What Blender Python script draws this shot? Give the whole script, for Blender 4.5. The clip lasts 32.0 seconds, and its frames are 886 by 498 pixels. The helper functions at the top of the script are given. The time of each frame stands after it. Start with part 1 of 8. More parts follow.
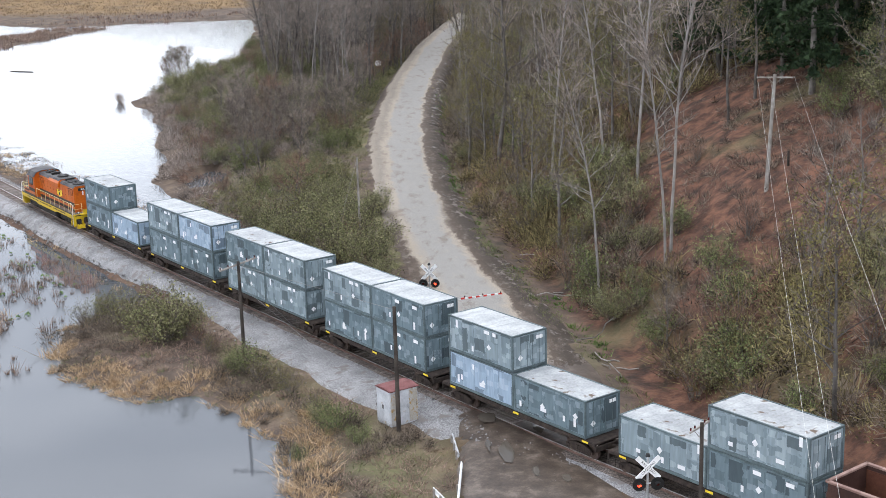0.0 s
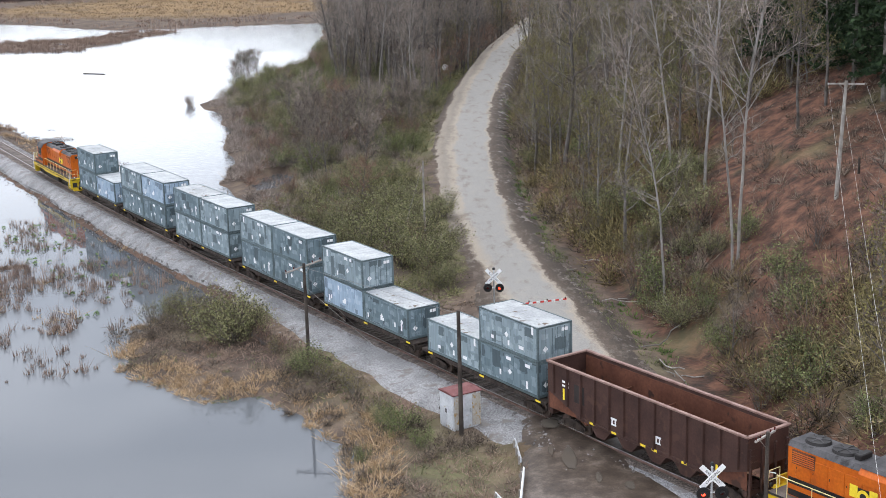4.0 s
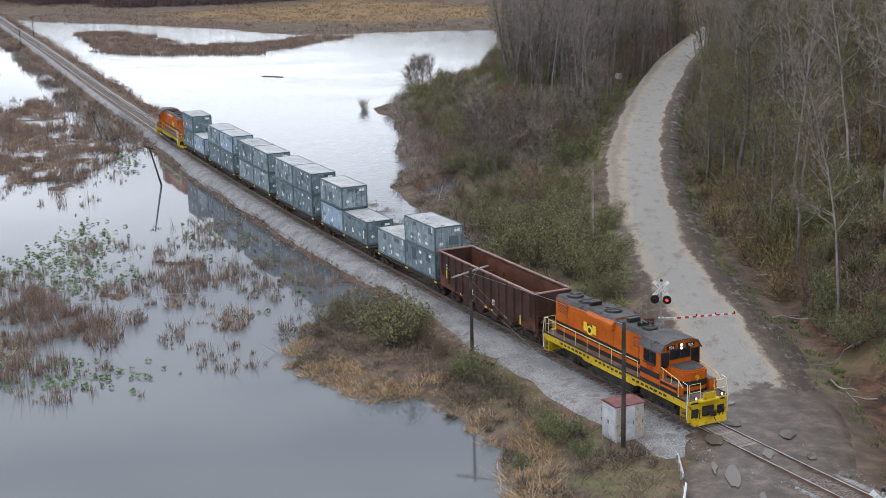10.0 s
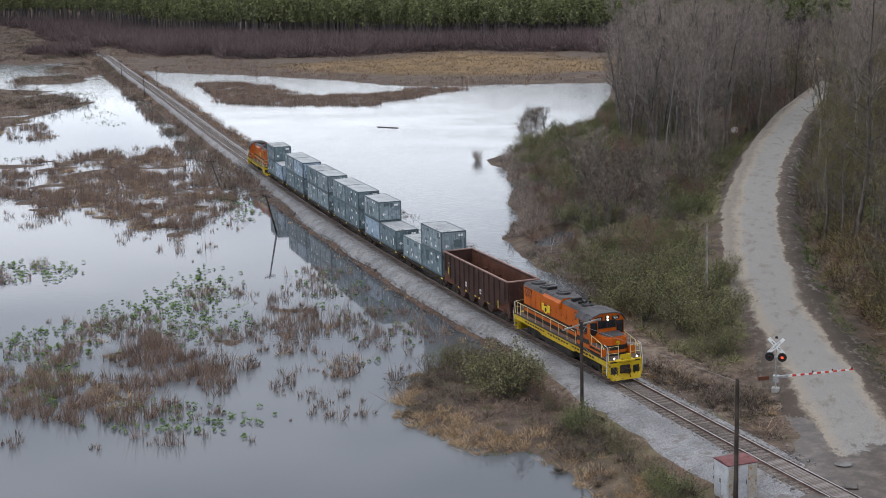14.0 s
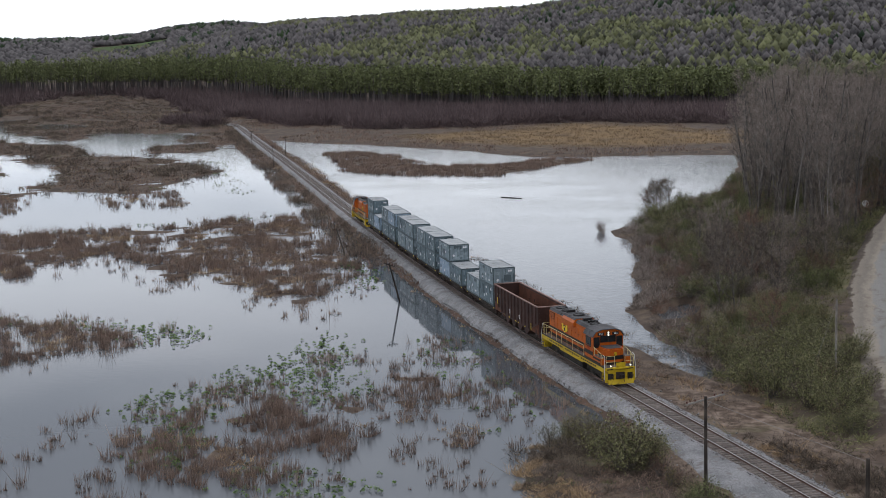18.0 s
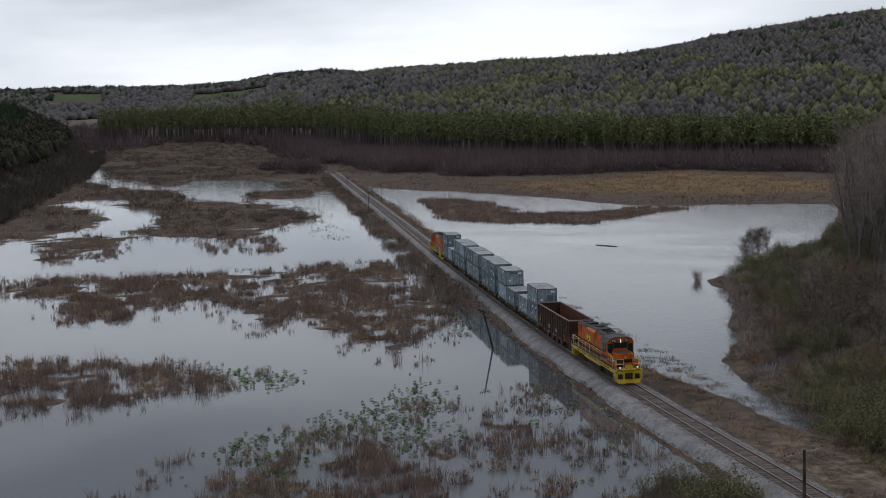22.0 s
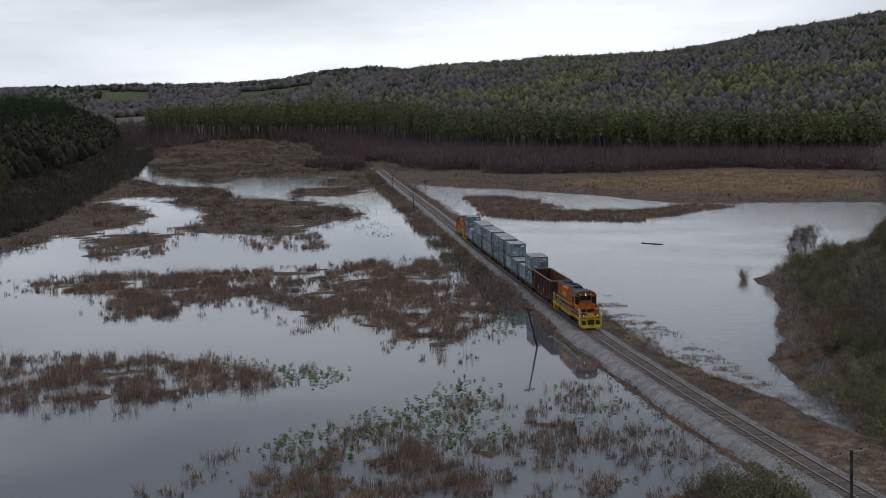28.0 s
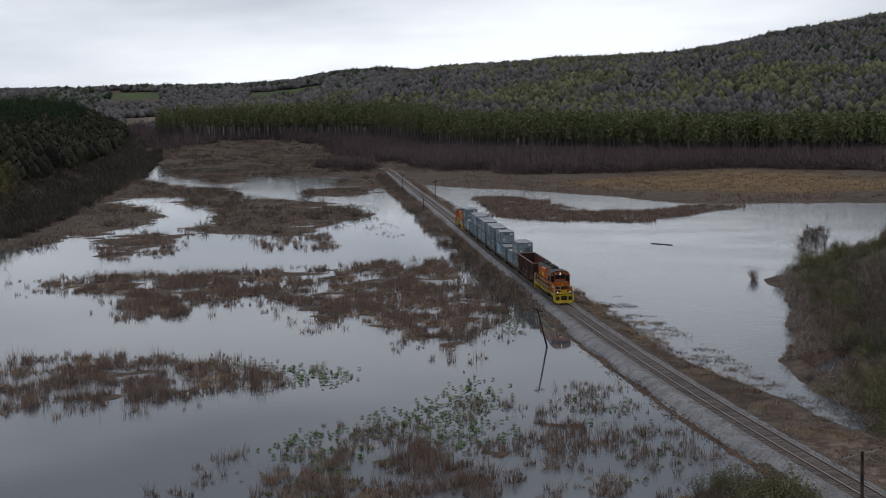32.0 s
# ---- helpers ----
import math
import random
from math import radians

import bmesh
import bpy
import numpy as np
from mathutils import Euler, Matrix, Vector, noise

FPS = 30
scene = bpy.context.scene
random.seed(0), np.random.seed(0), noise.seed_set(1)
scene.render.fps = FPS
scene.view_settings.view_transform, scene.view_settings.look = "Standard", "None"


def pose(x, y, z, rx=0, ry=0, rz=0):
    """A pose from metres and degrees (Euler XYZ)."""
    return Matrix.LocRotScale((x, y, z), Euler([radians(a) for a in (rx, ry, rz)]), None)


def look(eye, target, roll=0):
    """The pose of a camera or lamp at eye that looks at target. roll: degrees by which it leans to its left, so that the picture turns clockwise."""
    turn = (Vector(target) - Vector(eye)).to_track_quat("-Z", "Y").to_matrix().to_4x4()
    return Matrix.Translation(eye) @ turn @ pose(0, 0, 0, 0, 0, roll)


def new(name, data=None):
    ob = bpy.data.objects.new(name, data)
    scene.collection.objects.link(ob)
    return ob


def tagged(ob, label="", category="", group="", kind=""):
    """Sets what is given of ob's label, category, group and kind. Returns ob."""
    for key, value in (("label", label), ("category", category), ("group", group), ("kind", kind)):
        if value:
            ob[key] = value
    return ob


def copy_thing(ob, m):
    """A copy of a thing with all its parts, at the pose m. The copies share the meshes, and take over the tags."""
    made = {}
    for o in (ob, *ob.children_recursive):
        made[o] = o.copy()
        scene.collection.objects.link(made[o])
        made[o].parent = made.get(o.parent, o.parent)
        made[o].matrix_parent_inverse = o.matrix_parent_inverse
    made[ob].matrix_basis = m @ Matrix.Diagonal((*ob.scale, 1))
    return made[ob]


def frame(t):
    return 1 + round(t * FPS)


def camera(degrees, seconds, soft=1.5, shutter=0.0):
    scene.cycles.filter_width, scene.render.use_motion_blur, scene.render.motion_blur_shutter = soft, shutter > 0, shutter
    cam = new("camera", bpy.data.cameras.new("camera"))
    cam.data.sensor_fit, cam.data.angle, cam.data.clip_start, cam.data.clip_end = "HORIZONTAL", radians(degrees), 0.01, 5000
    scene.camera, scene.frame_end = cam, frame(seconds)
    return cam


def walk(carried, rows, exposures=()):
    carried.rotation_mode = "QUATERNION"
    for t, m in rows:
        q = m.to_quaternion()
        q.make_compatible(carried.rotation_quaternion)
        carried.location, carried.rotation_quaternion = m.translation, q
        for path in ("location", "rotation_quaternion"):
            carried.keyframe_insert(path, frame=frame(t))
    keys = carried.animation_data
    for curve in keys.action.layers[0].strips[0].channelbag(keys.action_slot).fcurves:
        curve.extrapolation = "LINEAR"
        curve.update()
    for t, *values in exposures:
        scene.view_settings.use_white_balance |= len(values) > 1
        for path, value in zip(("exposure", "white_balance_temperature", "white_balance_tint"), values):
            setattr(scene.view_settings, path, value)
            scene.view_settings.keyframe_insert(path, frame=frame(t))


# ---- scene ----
EYE = (0.0, 0.0, 30.5)          # a hovering drone that pans and tilts
cam = camera(35.85, 32.0, 0.85)
TURNS = [
    (0, 75.87, 1.66, -2.50), (0.5, 75.91, 1.66, -2.54), (1, 75.94, 1.62, -2.55), (1.5, 75.95, 1.63, -2.47), (2, 75.98, 1.67, -1.94),
    (2.5, 76.01, 1.66, -1.56), (3, 76.04, 1.64, -1.09), (3.5, 76.09, 1.66, -0.34), (5.5, 76.19, 1.55, 1.55), (6, 76.22, 1.50, 2.02),
    (6.5, 76.25, 1.46, 2.60), (7, 76.28, 1.45, 3.17), (7.5, 76.30, 1.45, 3.75), (8, 76.31, 1.43, 4.52), (8.5, 76.33, 1.52, 5.27),
    (9, 76.38, 1.47, 6.10), (9.5, 76.50, 1.47, 6.86), (10, 76.62, 1.52, 7.51), (10.5, 76.75, 1.56, 8.15), (11, 76.87, 1.55, 8.82),
    (11.5, 77.14, 1.52, 9.50), (12, 77.49, 1.53, 10.18), (12.5, 77.83, 1.57, 10.83), (13, 78.19, 1.54, 11.36), (13.5, 78.53, 1.53, 11.82),
    (14, 78.89, 1.54, 12.27), (14.5, 79.25, 1.54, 12.80), (16.5, 80.69, 1.57, 14.86), (17, 81.11, 1.59, 15.74), (17.3, 81.36, 1.61, 16.29),
    (17.5, 81.54, 1.58, 16.69), (18, 81.96, 1.56, 17.46), (18.5, 82.37, 1.57, 18.02), (19, 82.80, 1.55, 18.51), (19.5, 83.25, 1.53, 19.68),
    (20, 83.68, 1.54, 20.69), (20.5, 84.01, 1.56, 21.31), (21, 84.04, 1.53, 21.35), (21.5, 84.05, 1.53, 21.39), (22, 84.03, 1.50, 21.43),
    (22.5, 84.02, 1.48, 21.48), (23, 84.00, 1.51, 21.52), (23.5, 83.97, 1.48, 21.58), (24, 83.96, 1.54, 21.61), (24.5, 83.97, 1.58, 22.85),
    (25, 83.97, 1.57, 23.09), (25.5, 83.98, 1.61, 23.12), (27.5, 83.97, 1.55, 23.23), (28, 83.97, 1.52, 23.30), (28.5, 83.97, 1.55, 23.34),
    (29, 83.98, 1.55, 23.40), (29.5, 84.00, 1.59, 23.45), (30, 84.01, 1.52, 23.51), (30.5, 84.02, 1.54, 23.57), (31, 84.03, 1.55, 23.61),
    (31.5, 84.01, 1.51, 23.66), (32, 84.00, 1.54, 23.71)]
walk(cam, [(t, pose(*EYE, rx, ry, rz)) for t, rx, ry, rz in TURNS],
     exposures=[(0, 0.32), (3, 0.28), (6, 0.17), (9, -0.1), (12, -0.32), (14, -0.45), (16.5, -0.64), (18, -0.88), (19.5, -1.22), (20.5, -1.44), (23, -1.57), (25, -1.57), (32, -1.57)])

# ---------------------------------------------------------------- world, sun
WATER_Z = -1.35
world = bpy.data.worlds.new("overcast")
scene.world = world
world.use_nodes = True
wn, wl = world.node_tree.nodes, world.node_tree.links
wn.clear()
w_out, w_bg = wn.new("ShaderNodeOutputWorld"), wn.new("ShaderNodeBackground")
w_sky = wn.new("ShaderNodeTexSky")
w_sky.sky_type, w_sky.sun_disc = "NISHITA", False
w_sky.sun_elevation, w_sky.sun_rotation = radians(48), radians(20)
w_geo, w_map = wn.new("ShaderNodeTexCoord"), wn.new("ShaderNodeMapping")
w_map.inputs["Scale"].default_value = (1.0, 1.0, 5.0)
w_noise, w_ramp = wn.new("ShaderNodeTexNoise"), wn.new("ShaderNodeValToRGB")
w_noise.inputs["Scale"].default_value, w_noise.inputs["Detail"].default_value = 2.6, 6.0
w_ramp.color_ramp.elements[0].position, w_ramp.color_ramp.elements[0].color = 0.36, (14.6, 15.9, 18.2, 1)
w_ramp.color_ramp.elements[1].position, w_ramp.color_ramp.elements[1].color = 0.62, (24.0, 25.2, 27.4, 1)
w_mix = wn.new("ShaderNodeMixRGB")
w_mix.inputs["Fac"].default_value = 0.88
wl.new(w_geo.outputs["Generated"], w_map.inputs["Vector"])
wl.new(w_map.outputs["Vector"], w_noise.inputs["Vector"])
wl.new(w_noise.outputs["Fac"], w_ramp.inputs["Fac"])
wl.new(w_sky.outputs["Color"], w_mix.inputs["Color1"])
wl.new(w_ramp.outputs["Color"], w_mix.inputs["Color2"])
w_sep, w_elev, w_mul = wn.new("ShaderNodeSeparateXYZ"), wn.new("ShaderNodeValToRGB"), wn.new("ShaderNodeMixRGB")
w_elev.color_ramp.elements[0].position, w_elev.color_ramp.elements[0].color = 0.02, (1.34, 1.33, 1.31, 1)
w_elev.color_ramp.elements[1].position, w_elev.color_ramp.elements[1].color = 0.24, (0.84, 0.84, 0.853, 1)
w_elev.color_ramp.interpolation = "EASE"
w_mul.blend_type = "MULTIPLY"
w_mul.inputs["Fac"].default_value = 1.0
wl.new(w_geo.outputs["Generated"], w_sep.inputs["Vector"])
wl.new(w_sep.outputs["Z"], w_elev.inputs["Fac"])
wl.new(w_mix.outputs["Color"], w_mul.inputs["Color1"])
wl.new(w_elev.outputs["Color"], w_mul.inputs["Color2"])
wl.new(w_mul.outputs["Color"], w_bg.inputs["Color"])
w_bg.inputs["Strength"].default_value = 0.1
wl.new(w_bg.outputs["Background"], w_out.inputs["Surface"])
sun = new("sun", bpy.data.lights.new("sun", "SUN"))
sun.data.energy, sun.data.angle, sun.data.color = 0.9, radians(25), (1.0, 0.97, 0.93)
sun.matrix_world = look((0, 0, 200), (40, -110, 0))


# ---------------------------------------------------------------- materials
def surf(name, a, b, scale=3.0, rough=0.8, metal=0.0, bump=0.3, fine=None, c=None, spots=0.62, per_object=0.0, fine_mix=0.35, coords="Object", bump_dist=0.02, grain=False):
    """A surface: colours a and b mixed by coarse noise, fine grain on top, stains of colour c, relief."""
    m = bpy.data.materials.new(name)
    m.use_nodes = True
    nt, ln = m.node_tree.nodes, m.node_tree.links
    p = nt["Principled BSDF"]
    tc = nt.new("ShaderNodeTexCoord")
    n1, n2 = nt.new("ShaderNodeTexNoise"), nt.new("ShaderNodeTexNoise")
    n1.inputs["Scale"].default_value, n1.inputs["Detail"].default_value = scale, 4.0
    n2.inputs["Scale"].default_value, n2.inputs["Detail"].default_value = fine or scale * 9, 3.0
    r1 = nt.new("ShaderNodeValToRGB")
    r1.color_ramp.elements[0].position, r1.color_ramp.elements[1].position = 0.36, 0.64
    r1.color_ramp.elements[0].color, r1.color_ramp.elements[1].color = (*a, 1), (*b, 1)
    for n in (n1, n2):
        ln.new(tc.outputs[coords], n.inputs["Vector"])
    ln.new(n1.outputs["Fac"], r1.inputs["Fac"])
    mul = nt.new("ShaderNodeMixRGB")
    mul.blend_type = "OVERLAY"
    mul.inputs["Fac"].default_value = fine_mix
    ln.new(r1.outputs["Color"], mul.inputs["Color1"])
    if grain:
        rg = nt.new("ShaderNodeValToRGB")
        rg.color_ramp.elements[0].position, rg.color_ramp.elements[1].position = 0.36, 0.66
        ln.new(n2.outputs["Fac"], rg.inputs["Fac"])
        ln.new(rg.outputs["Color"], mul.inputs["Color2"])
    else:
        ln.new(n2.outputs["Fac"], mul.inputs["Color2"])
    col = mul.outputs["Color"]
    if c:
        n3, r3, mx = nt.new("ShaderNodeTexNoise"), nt.new("ShaderNodeValToRGB"), nt.new("ShaderNodeMixRGB")
        n3.inputs["Scale"].default_value, n3.inputs["Detail"].default_value = scale * 2.3, 6.0
        r3.color_ramp.elements[0].position, r3.color_ramp.elements[1].position = spots, spots + 0.08
        ln.new(tc.outputs[coords], n3.inputs["Vector"])
        ln.new(n3.outputs["Fac"], r3.inputs["Fac"])
        ln.new(r3.outputs["Color"], mx.inputs["Fac"])
        ln.new(col, mx.inputs["Color1"])
        mx.inputs["Color2"].default_value = (*c, 1)
        col = mx.outputs["Color"]
    if per_object:
        oi, hsv, mr = nt.new("ShaderNodeObjectInfo"), nt.new("ShaderNodeHueSaturation"), nt.new("ShaderNodeMapRange")
        mr.inputs["To Min"].default_value, mr.inputs["To Max"].default_value = 1 - per_object, 1 + per_object
        ln.new(oi.outputs["Random"], mr.inputs["Value"])
        ln.new(mr.outputs["Result"], hsv.inputs["Value"])
        ln.new(col, hsv.inputs["Color"])
        col = hsv.outputs["Color"]
    ln.new(col, p.inputs["Base Color"])
    p.inputs["Roughness"].default_value, p.inputs["Metallic"].default_value = rough, metal
    p.inputs["Specular IOR Level"].default_value = 0.3
    if bump:
        bm = nt.new("ShaderNodeBump")
        bm.inputs["Strength"].default_value, bm.inputs["Distance"].default_value = bump, bump_dist
        ln.new(n2.outputs["Fac"], bm.inputs["Height"])
        ln.new(bm.outputs["Normal"], p.inputs["Normal"])
    return m


def leafy(name, a, b, rough=0.8, scale=0.12):
    """Foliage and grass: colour by island and by place."""
    m = bpy.data.materials.new(name)
    m.use_nodes = True
    nt, ln = m.node_tree.nodes, m.node_tree.links
    p = nt["Principled BSDF"]
    g, tc, n1 = nt.new("ShaderNodeNewGeometry"), nt.new("ShaderNodeTexCoord"), nt.new("ShaderNodeTexNoise")
    n1.inputs["Scale"].default_value, n1.inputs["Detail"].default_value = scale, 3.0
    add, r = nt.new("ShaderNodeMath"), nt.new("ShaderNodeValToRGB")
    half = nt.new("ShaderNodeMath")
    half.operation, half.inputs[1].default_value = "MULTIPLY", 0.5
    add.operation = "MULTIPLY_ADD"
    add.inputs[1].default_value = 0.55
    r.color_ramp.elements[0].position, r.color_ramp.elements[1].position = 0.3, 0.8
    r.color_ramp.elements[0].color, r.color_ramp.elements[1].color = (*a, 1), (*b, 1)
    ln.new(tc.outputs["Object"], n1.inputs["Vector"])
    ln.new(g.outputs["Random Per Island"], half.inputs[0])
    ln.new(n1.outputs["Fac"], add.inputs[0])
    ln.new(half.outputs[0], add.inputs[2])
    ln.new(add.outputs[0], r.inputs["Fac"])
    ln.new(r.outputs["Color"], p.inputs["Base Color"])
    p.inputs["Roughness"].default_value = rough
    p.inputs["Specular IOR Level"].default_value = 0.15
    return m


def glow(name, color, strength):
    m = bpy.data.materials.new(name)
    m.use_nodes = True
    p = m.node_tree.nodes["Principled BSDF"]
    p.inputs["Base Color"].default_value = (*color, 1)
    p.inputs["Emission Color"].default_value = (*color, 1)
    p.inputs["Emission Strength"].default_value = strength
    return m


M_ballast = surf("ballast_stone", (0.2, 0.196, 0.198), (0.3, 0.293, 0.293), 0.5, 0.9, bump=1.0, fine=11, c=(0.19, 0.17, 0.16), spots=0.57, fine_mix=0.4, bump_dist=0.1, grain=True)
M_ballast_brown = surf("track_bed", (0.105, 0.08, 0.066), (0.18, 0.15, 0.132), 0.6, 0.9, bump=1.0, fine=9, fine_mix=0.6, bump_dist=0.1, grain=True)
M_stone = surf("loose_stone", (0.13, 0.12, 0.115), (0.28, 0.27, 0.265), 3.0, 0.9, bump=0.5)
M_rail = surf("rail_steel", (0.10, 0.06, 0.045), (0.16, 0.1, 0.08), 2.0, 0.5, 0.5, bump=0.1)
M_railtop = surf("worn_rail_head", (0.42, 0.41, 0.4), (0.55, 0.54, 0.53), 2.0, 0.28, 0.9, bump=0.05)
M_tie = surf("weathered_tie", (0.1, 0.08, 0.068), (0.23, 0.2, 0.185), 1.5, 0.9, bump=0.6, fine=20, per_object=0.35)
M_bark = surf("grey_bark", (0.08, 0.07, 0.062), (0.19, 0.17, 0.155), 0.8, 0.9, bump=0.5, fine=9, per_object=0.3)
M_palebark = surf("pale_bark", (0.17, 0.156, 0.143), (0.32, 0.295, 0.27), 0.6, 0.9, bump=0.4, fine=9, c=(0.2, 0.18, 0.16), spots=0.6, per_object=0.15)
# dark end lowered to paint shadow among twigs; likewise M_twig_grey, M_under, M_underbud
M_twig = leafy("bare_twigs", (0.0367, 0.0297, 0.0253), (0.29, 0.24, 0.201))
M_twig_red = leafy("russet_twigs", (0.096, 0.06, 0.0468), (0.324, 0.204, 0.15))
M_bud = leafy("spring_buds", (0.1, 0.092, 0.034), (0.25, 0.215, 0.085))
M_green = leafy("young_green_leaves", (0.0507, 0.0624, 0.0257), (0.267, 0.293, 0.124))
M_olive = leafy("olive_leaves", (0.06, 0.0624, 0.0319), (0.336, 0.325, 0.159), scale=0.5)
# low ends of these three also carry painted shadow between the stems
M_twig_grey = leafy("grey_twigs", (0.0816, 0.0678, 0.0587), (0.437, 0.363, 0.313))
M_under = leafy("brown_brush", (0.03, 0.024, 0.02), (0.28, 0.222, 0.172), scale=0.3)
M_underbud = leafy("olive_brush", (0.0425, 0.035, 0.017), (0.3, 0.245, 0.118), scale=0.3)
M_straw = leafy("bleached_straw", (0.25, 0.17, 0.1), (0.62, 0.45, 0.28), scale=0.4)
M_reed = leafy("dry_reeds", (0.1, 0.071, 0.06), (0.4, 0.285, 0.22), scale=0.25)
M_gold = leafy("golden_grass", (0.13, 0.092, 0.06), (0.36, 0.26, 0.155), scale=0.06)
M_lily = leafy("marsh_marigold_leaves", (0.0425, 0.0805, 0.0227), (0.162, 0.259, 0.0594), 0.6, scale=0.2)
M_grass = leafy("grass", (0.1, 0.105, 0.05), (0.26, 0.22, 0.125), scale=0.1)
M_pine = leafy("pine_needles", (0.075, 0.086, 0.04), (0.2, 0.215, 0.092), scale=0.1)
M_darkpine = leafy("dark_conifer", (0.014, 0.026, 0.013), (0.042, 0.066, 0.028), scale=0.05)
M_shrub = leafy("purple_brown_thicket", (0.0825, 0.0605, 0.0616), (0.182, 0.132, 0.127), scale=0.02)
# far woods: distance haze is painted in by lightening these two colours
M_woods = leafy("spring_woods", (0.0462, 0.0475, 0.0297), (0.174, 0.178, 0.0835), scale=0.03)
M_woodsgrey = leafy("hazed_bare_woods", (0.0571, 0.0523, 0.0523), (0.146, 0.131, 0.128), scale=0.03)
# bluff plants: the shade of the slope is put into these two dark colours
M_bluff = leafy("shaded_bare_brush", (0.032, 0.029, 0.024), (0.125, 0.108, 0.084), scale=0.04)
M_bluffwood = leafy("shaded_budding_woods", (0.0131, 0.0131, 0.009), (0.0562, 0.0531, 0.0306), scale=0.08)
M_pole = surf("creosoted_pole", (0.03, 0.024, 0.02), (0.075, 0.06, 0.05), 1.0, 0.85, bump=0.5, fine=12)


# ---------------------------------------------------------------- mesh tools
class Geo:
    """Gathers vertices and faces of one mesh."""

    def __init__(self):
        self.v, self.f = [], []

    def add(self, verts, faces, m=None):
        k = len(self.v)
        self.v += [tuple(m @ Vector(p)) if m else tuple(p) for p in verts]
        self.f += [tuple(i + k for i in f) for f in faces]
        return self

    def box(self, x, y, z, sx, sy, sz, c=0.012, m=None):
        """A chamfered block, centre and full sizes."""
        h = (sx / 2, sy / 2, sz / 2)
        c = min(c, 0.3 * min(sx, sy, sz))
        vs, idx = [], {}
        for i in (-1, 1):
            for j in (-1, 1):
                for k in (-1, 1):
                    for a in range(3):
                        o = [h[0], h[1], h[2]]
                        for b in range(3):
                            if b != a:
                                o[b] -= c
                        idx[i, j, k, a] = len(vs)
                        vs.append((x + i * o[0], y + j * o[1], z + k * o[2]))
        fs = []
        for i in (-1, 1):
            fs.append([idx[i, j, k, 0] for j, k in ((-1, -1), (1, -1), (1, 1), (-1, 1))][::i])
            fs.append([idx[j, i, k, 1] for j, k in ((-1, -1), (1, -1), (1, 1), (-1, 1))][::-i])
            fs.append([idx[j, k, i, 2] for j, k in ((-1, -1), (1, -1), (1, 1), (-1, 1))][::i])
        for i in (-1, 1):
            for j in (-1, 1):
                fs.append([idx[i, j, -1, 0], idx[i, j, 1, 0], idx[i, j, 1, 1], idx[i, j, -1, 1]])
                fs.append([idx[i, -1, j, 0], idx[i, 1, j, 0], idx[i, 1, j, 2], idx[i, -1, j, 2]])
                fs.append([idx[-1, i, j, 1], idx[1, i, j, 1], idx[1, i, j, 2], idx[-1, i, j, 2]])
                for k in (-1, 1):
                    fs.append([idx[i, j, k, 0], idx[i, j, k, 1], idx[i, j, k, 2]])
        return self.add(vs, fs, m)

    def rod(self, p, q, r, r2=None, n=8):
        """A round bar from p to q, tapering from r to r2."""
        p, q = Vector(p), Vector(q)
        r2 = r if r2 is None else r2
        d = (q - p).normalized()
        a = d.orthogonal().normalized()
        b = d.cross(a)
        vs = [p + (a * math.cos(2 * math.pi * i / n) + b * math.sin(2 * math.pi * i / n)) * r for i in range(n)]
        vs += [q + (a * math.cos(2 * math.pi * i / n) + b * math.sin(2 * math.pi * i / n)) * r2 for i in range(n)]
        fs = [(i, (i + 1) % n, n + (i + 1) % n, n + i) for i in range(n)] + [tuple(range(n))[::-1], tuple(range(n, 2 * n))]
        return self.add(vs, fs)

    def path(self, pts, r, n=6):
        """One bent round bar through the points."""
        pts = [Vector(p) for p in pts]
        vs, fs, a = [], [], None
        for i, p in enumerate(pts):
            d = (pts[min(i + 1, len(pts) - 1)] - pts[max(i - 1, 0)]).normalized()
            a = d.orthogonal().normalized() if a is None else (a - d * a.dot(d)).normalized()
            b = d.cross(a)
            vs += [p + (a * math.cos(2 * math.pi * k / n) + b * math.sin(2 * math.pi * k / n)) * r for k in range(n)]
            if i:
                fs += [((i - 1) * n + k, (i - 1) * n + (k + 1) % n, i * n + (k + 1) % n, i * n + k) for k in range(n)]
        fs += [tuple(range(n))[::-1], tuple(range(len(vs) - n, len(vs)))]
        return self.add(vs, fs)

    def extrude(self, prof, axis, lo, hi, m=None):
        """A closed outline of (a, b) pairs drawn out along an axis: 'x' (a, b = y, z), 'y' (x, z) or 'z' (x, y)."""
        def put(a, b, w):
            return {"x": (w, a, b), "y": (a, w, b), "z": (a, b, w)}[axis]
        n = len(prof)
        vs = [put(a, b, lo) for a, b in prof] + [put(a, b, hi) for a, b in prof]
        fs = [(i, (i + 1) % n, n + (i + 1) % n, n + i) for i in range(n)] + [tuple(range(n))[::-1], tuple(range(n, 2 * n))]
        return self.add(vs, fs, m)

    def mesh(self, name, material, fix=True):
        me = bpy.data.meshes.new(name)
        me.from_pydata(self.v, [], self.f)
        if fix:
            bm = bmesh.new()
            bm.from_mesh(me)
            bmesh.ops.recalc_face_normals(bm, faces=bm.faces)
            bm.to_mesh(me)
            bm.free()
        me.materials.append(material)
        return me


def part(name, geo, material=None, parent=None, label="", m=None):
    """Links a Geo (or a ready mesh) as one mesh object under a thing or under a part."""
    me = geo.mesh(name, material) if isinstance(geo, Geo) else geo
    ob = new(name, me)
    if parent:
        ob.parent = parent
    if m is not None:
        ob.matrix_local = m
    if label:
        ob["label"] = label
    return ob


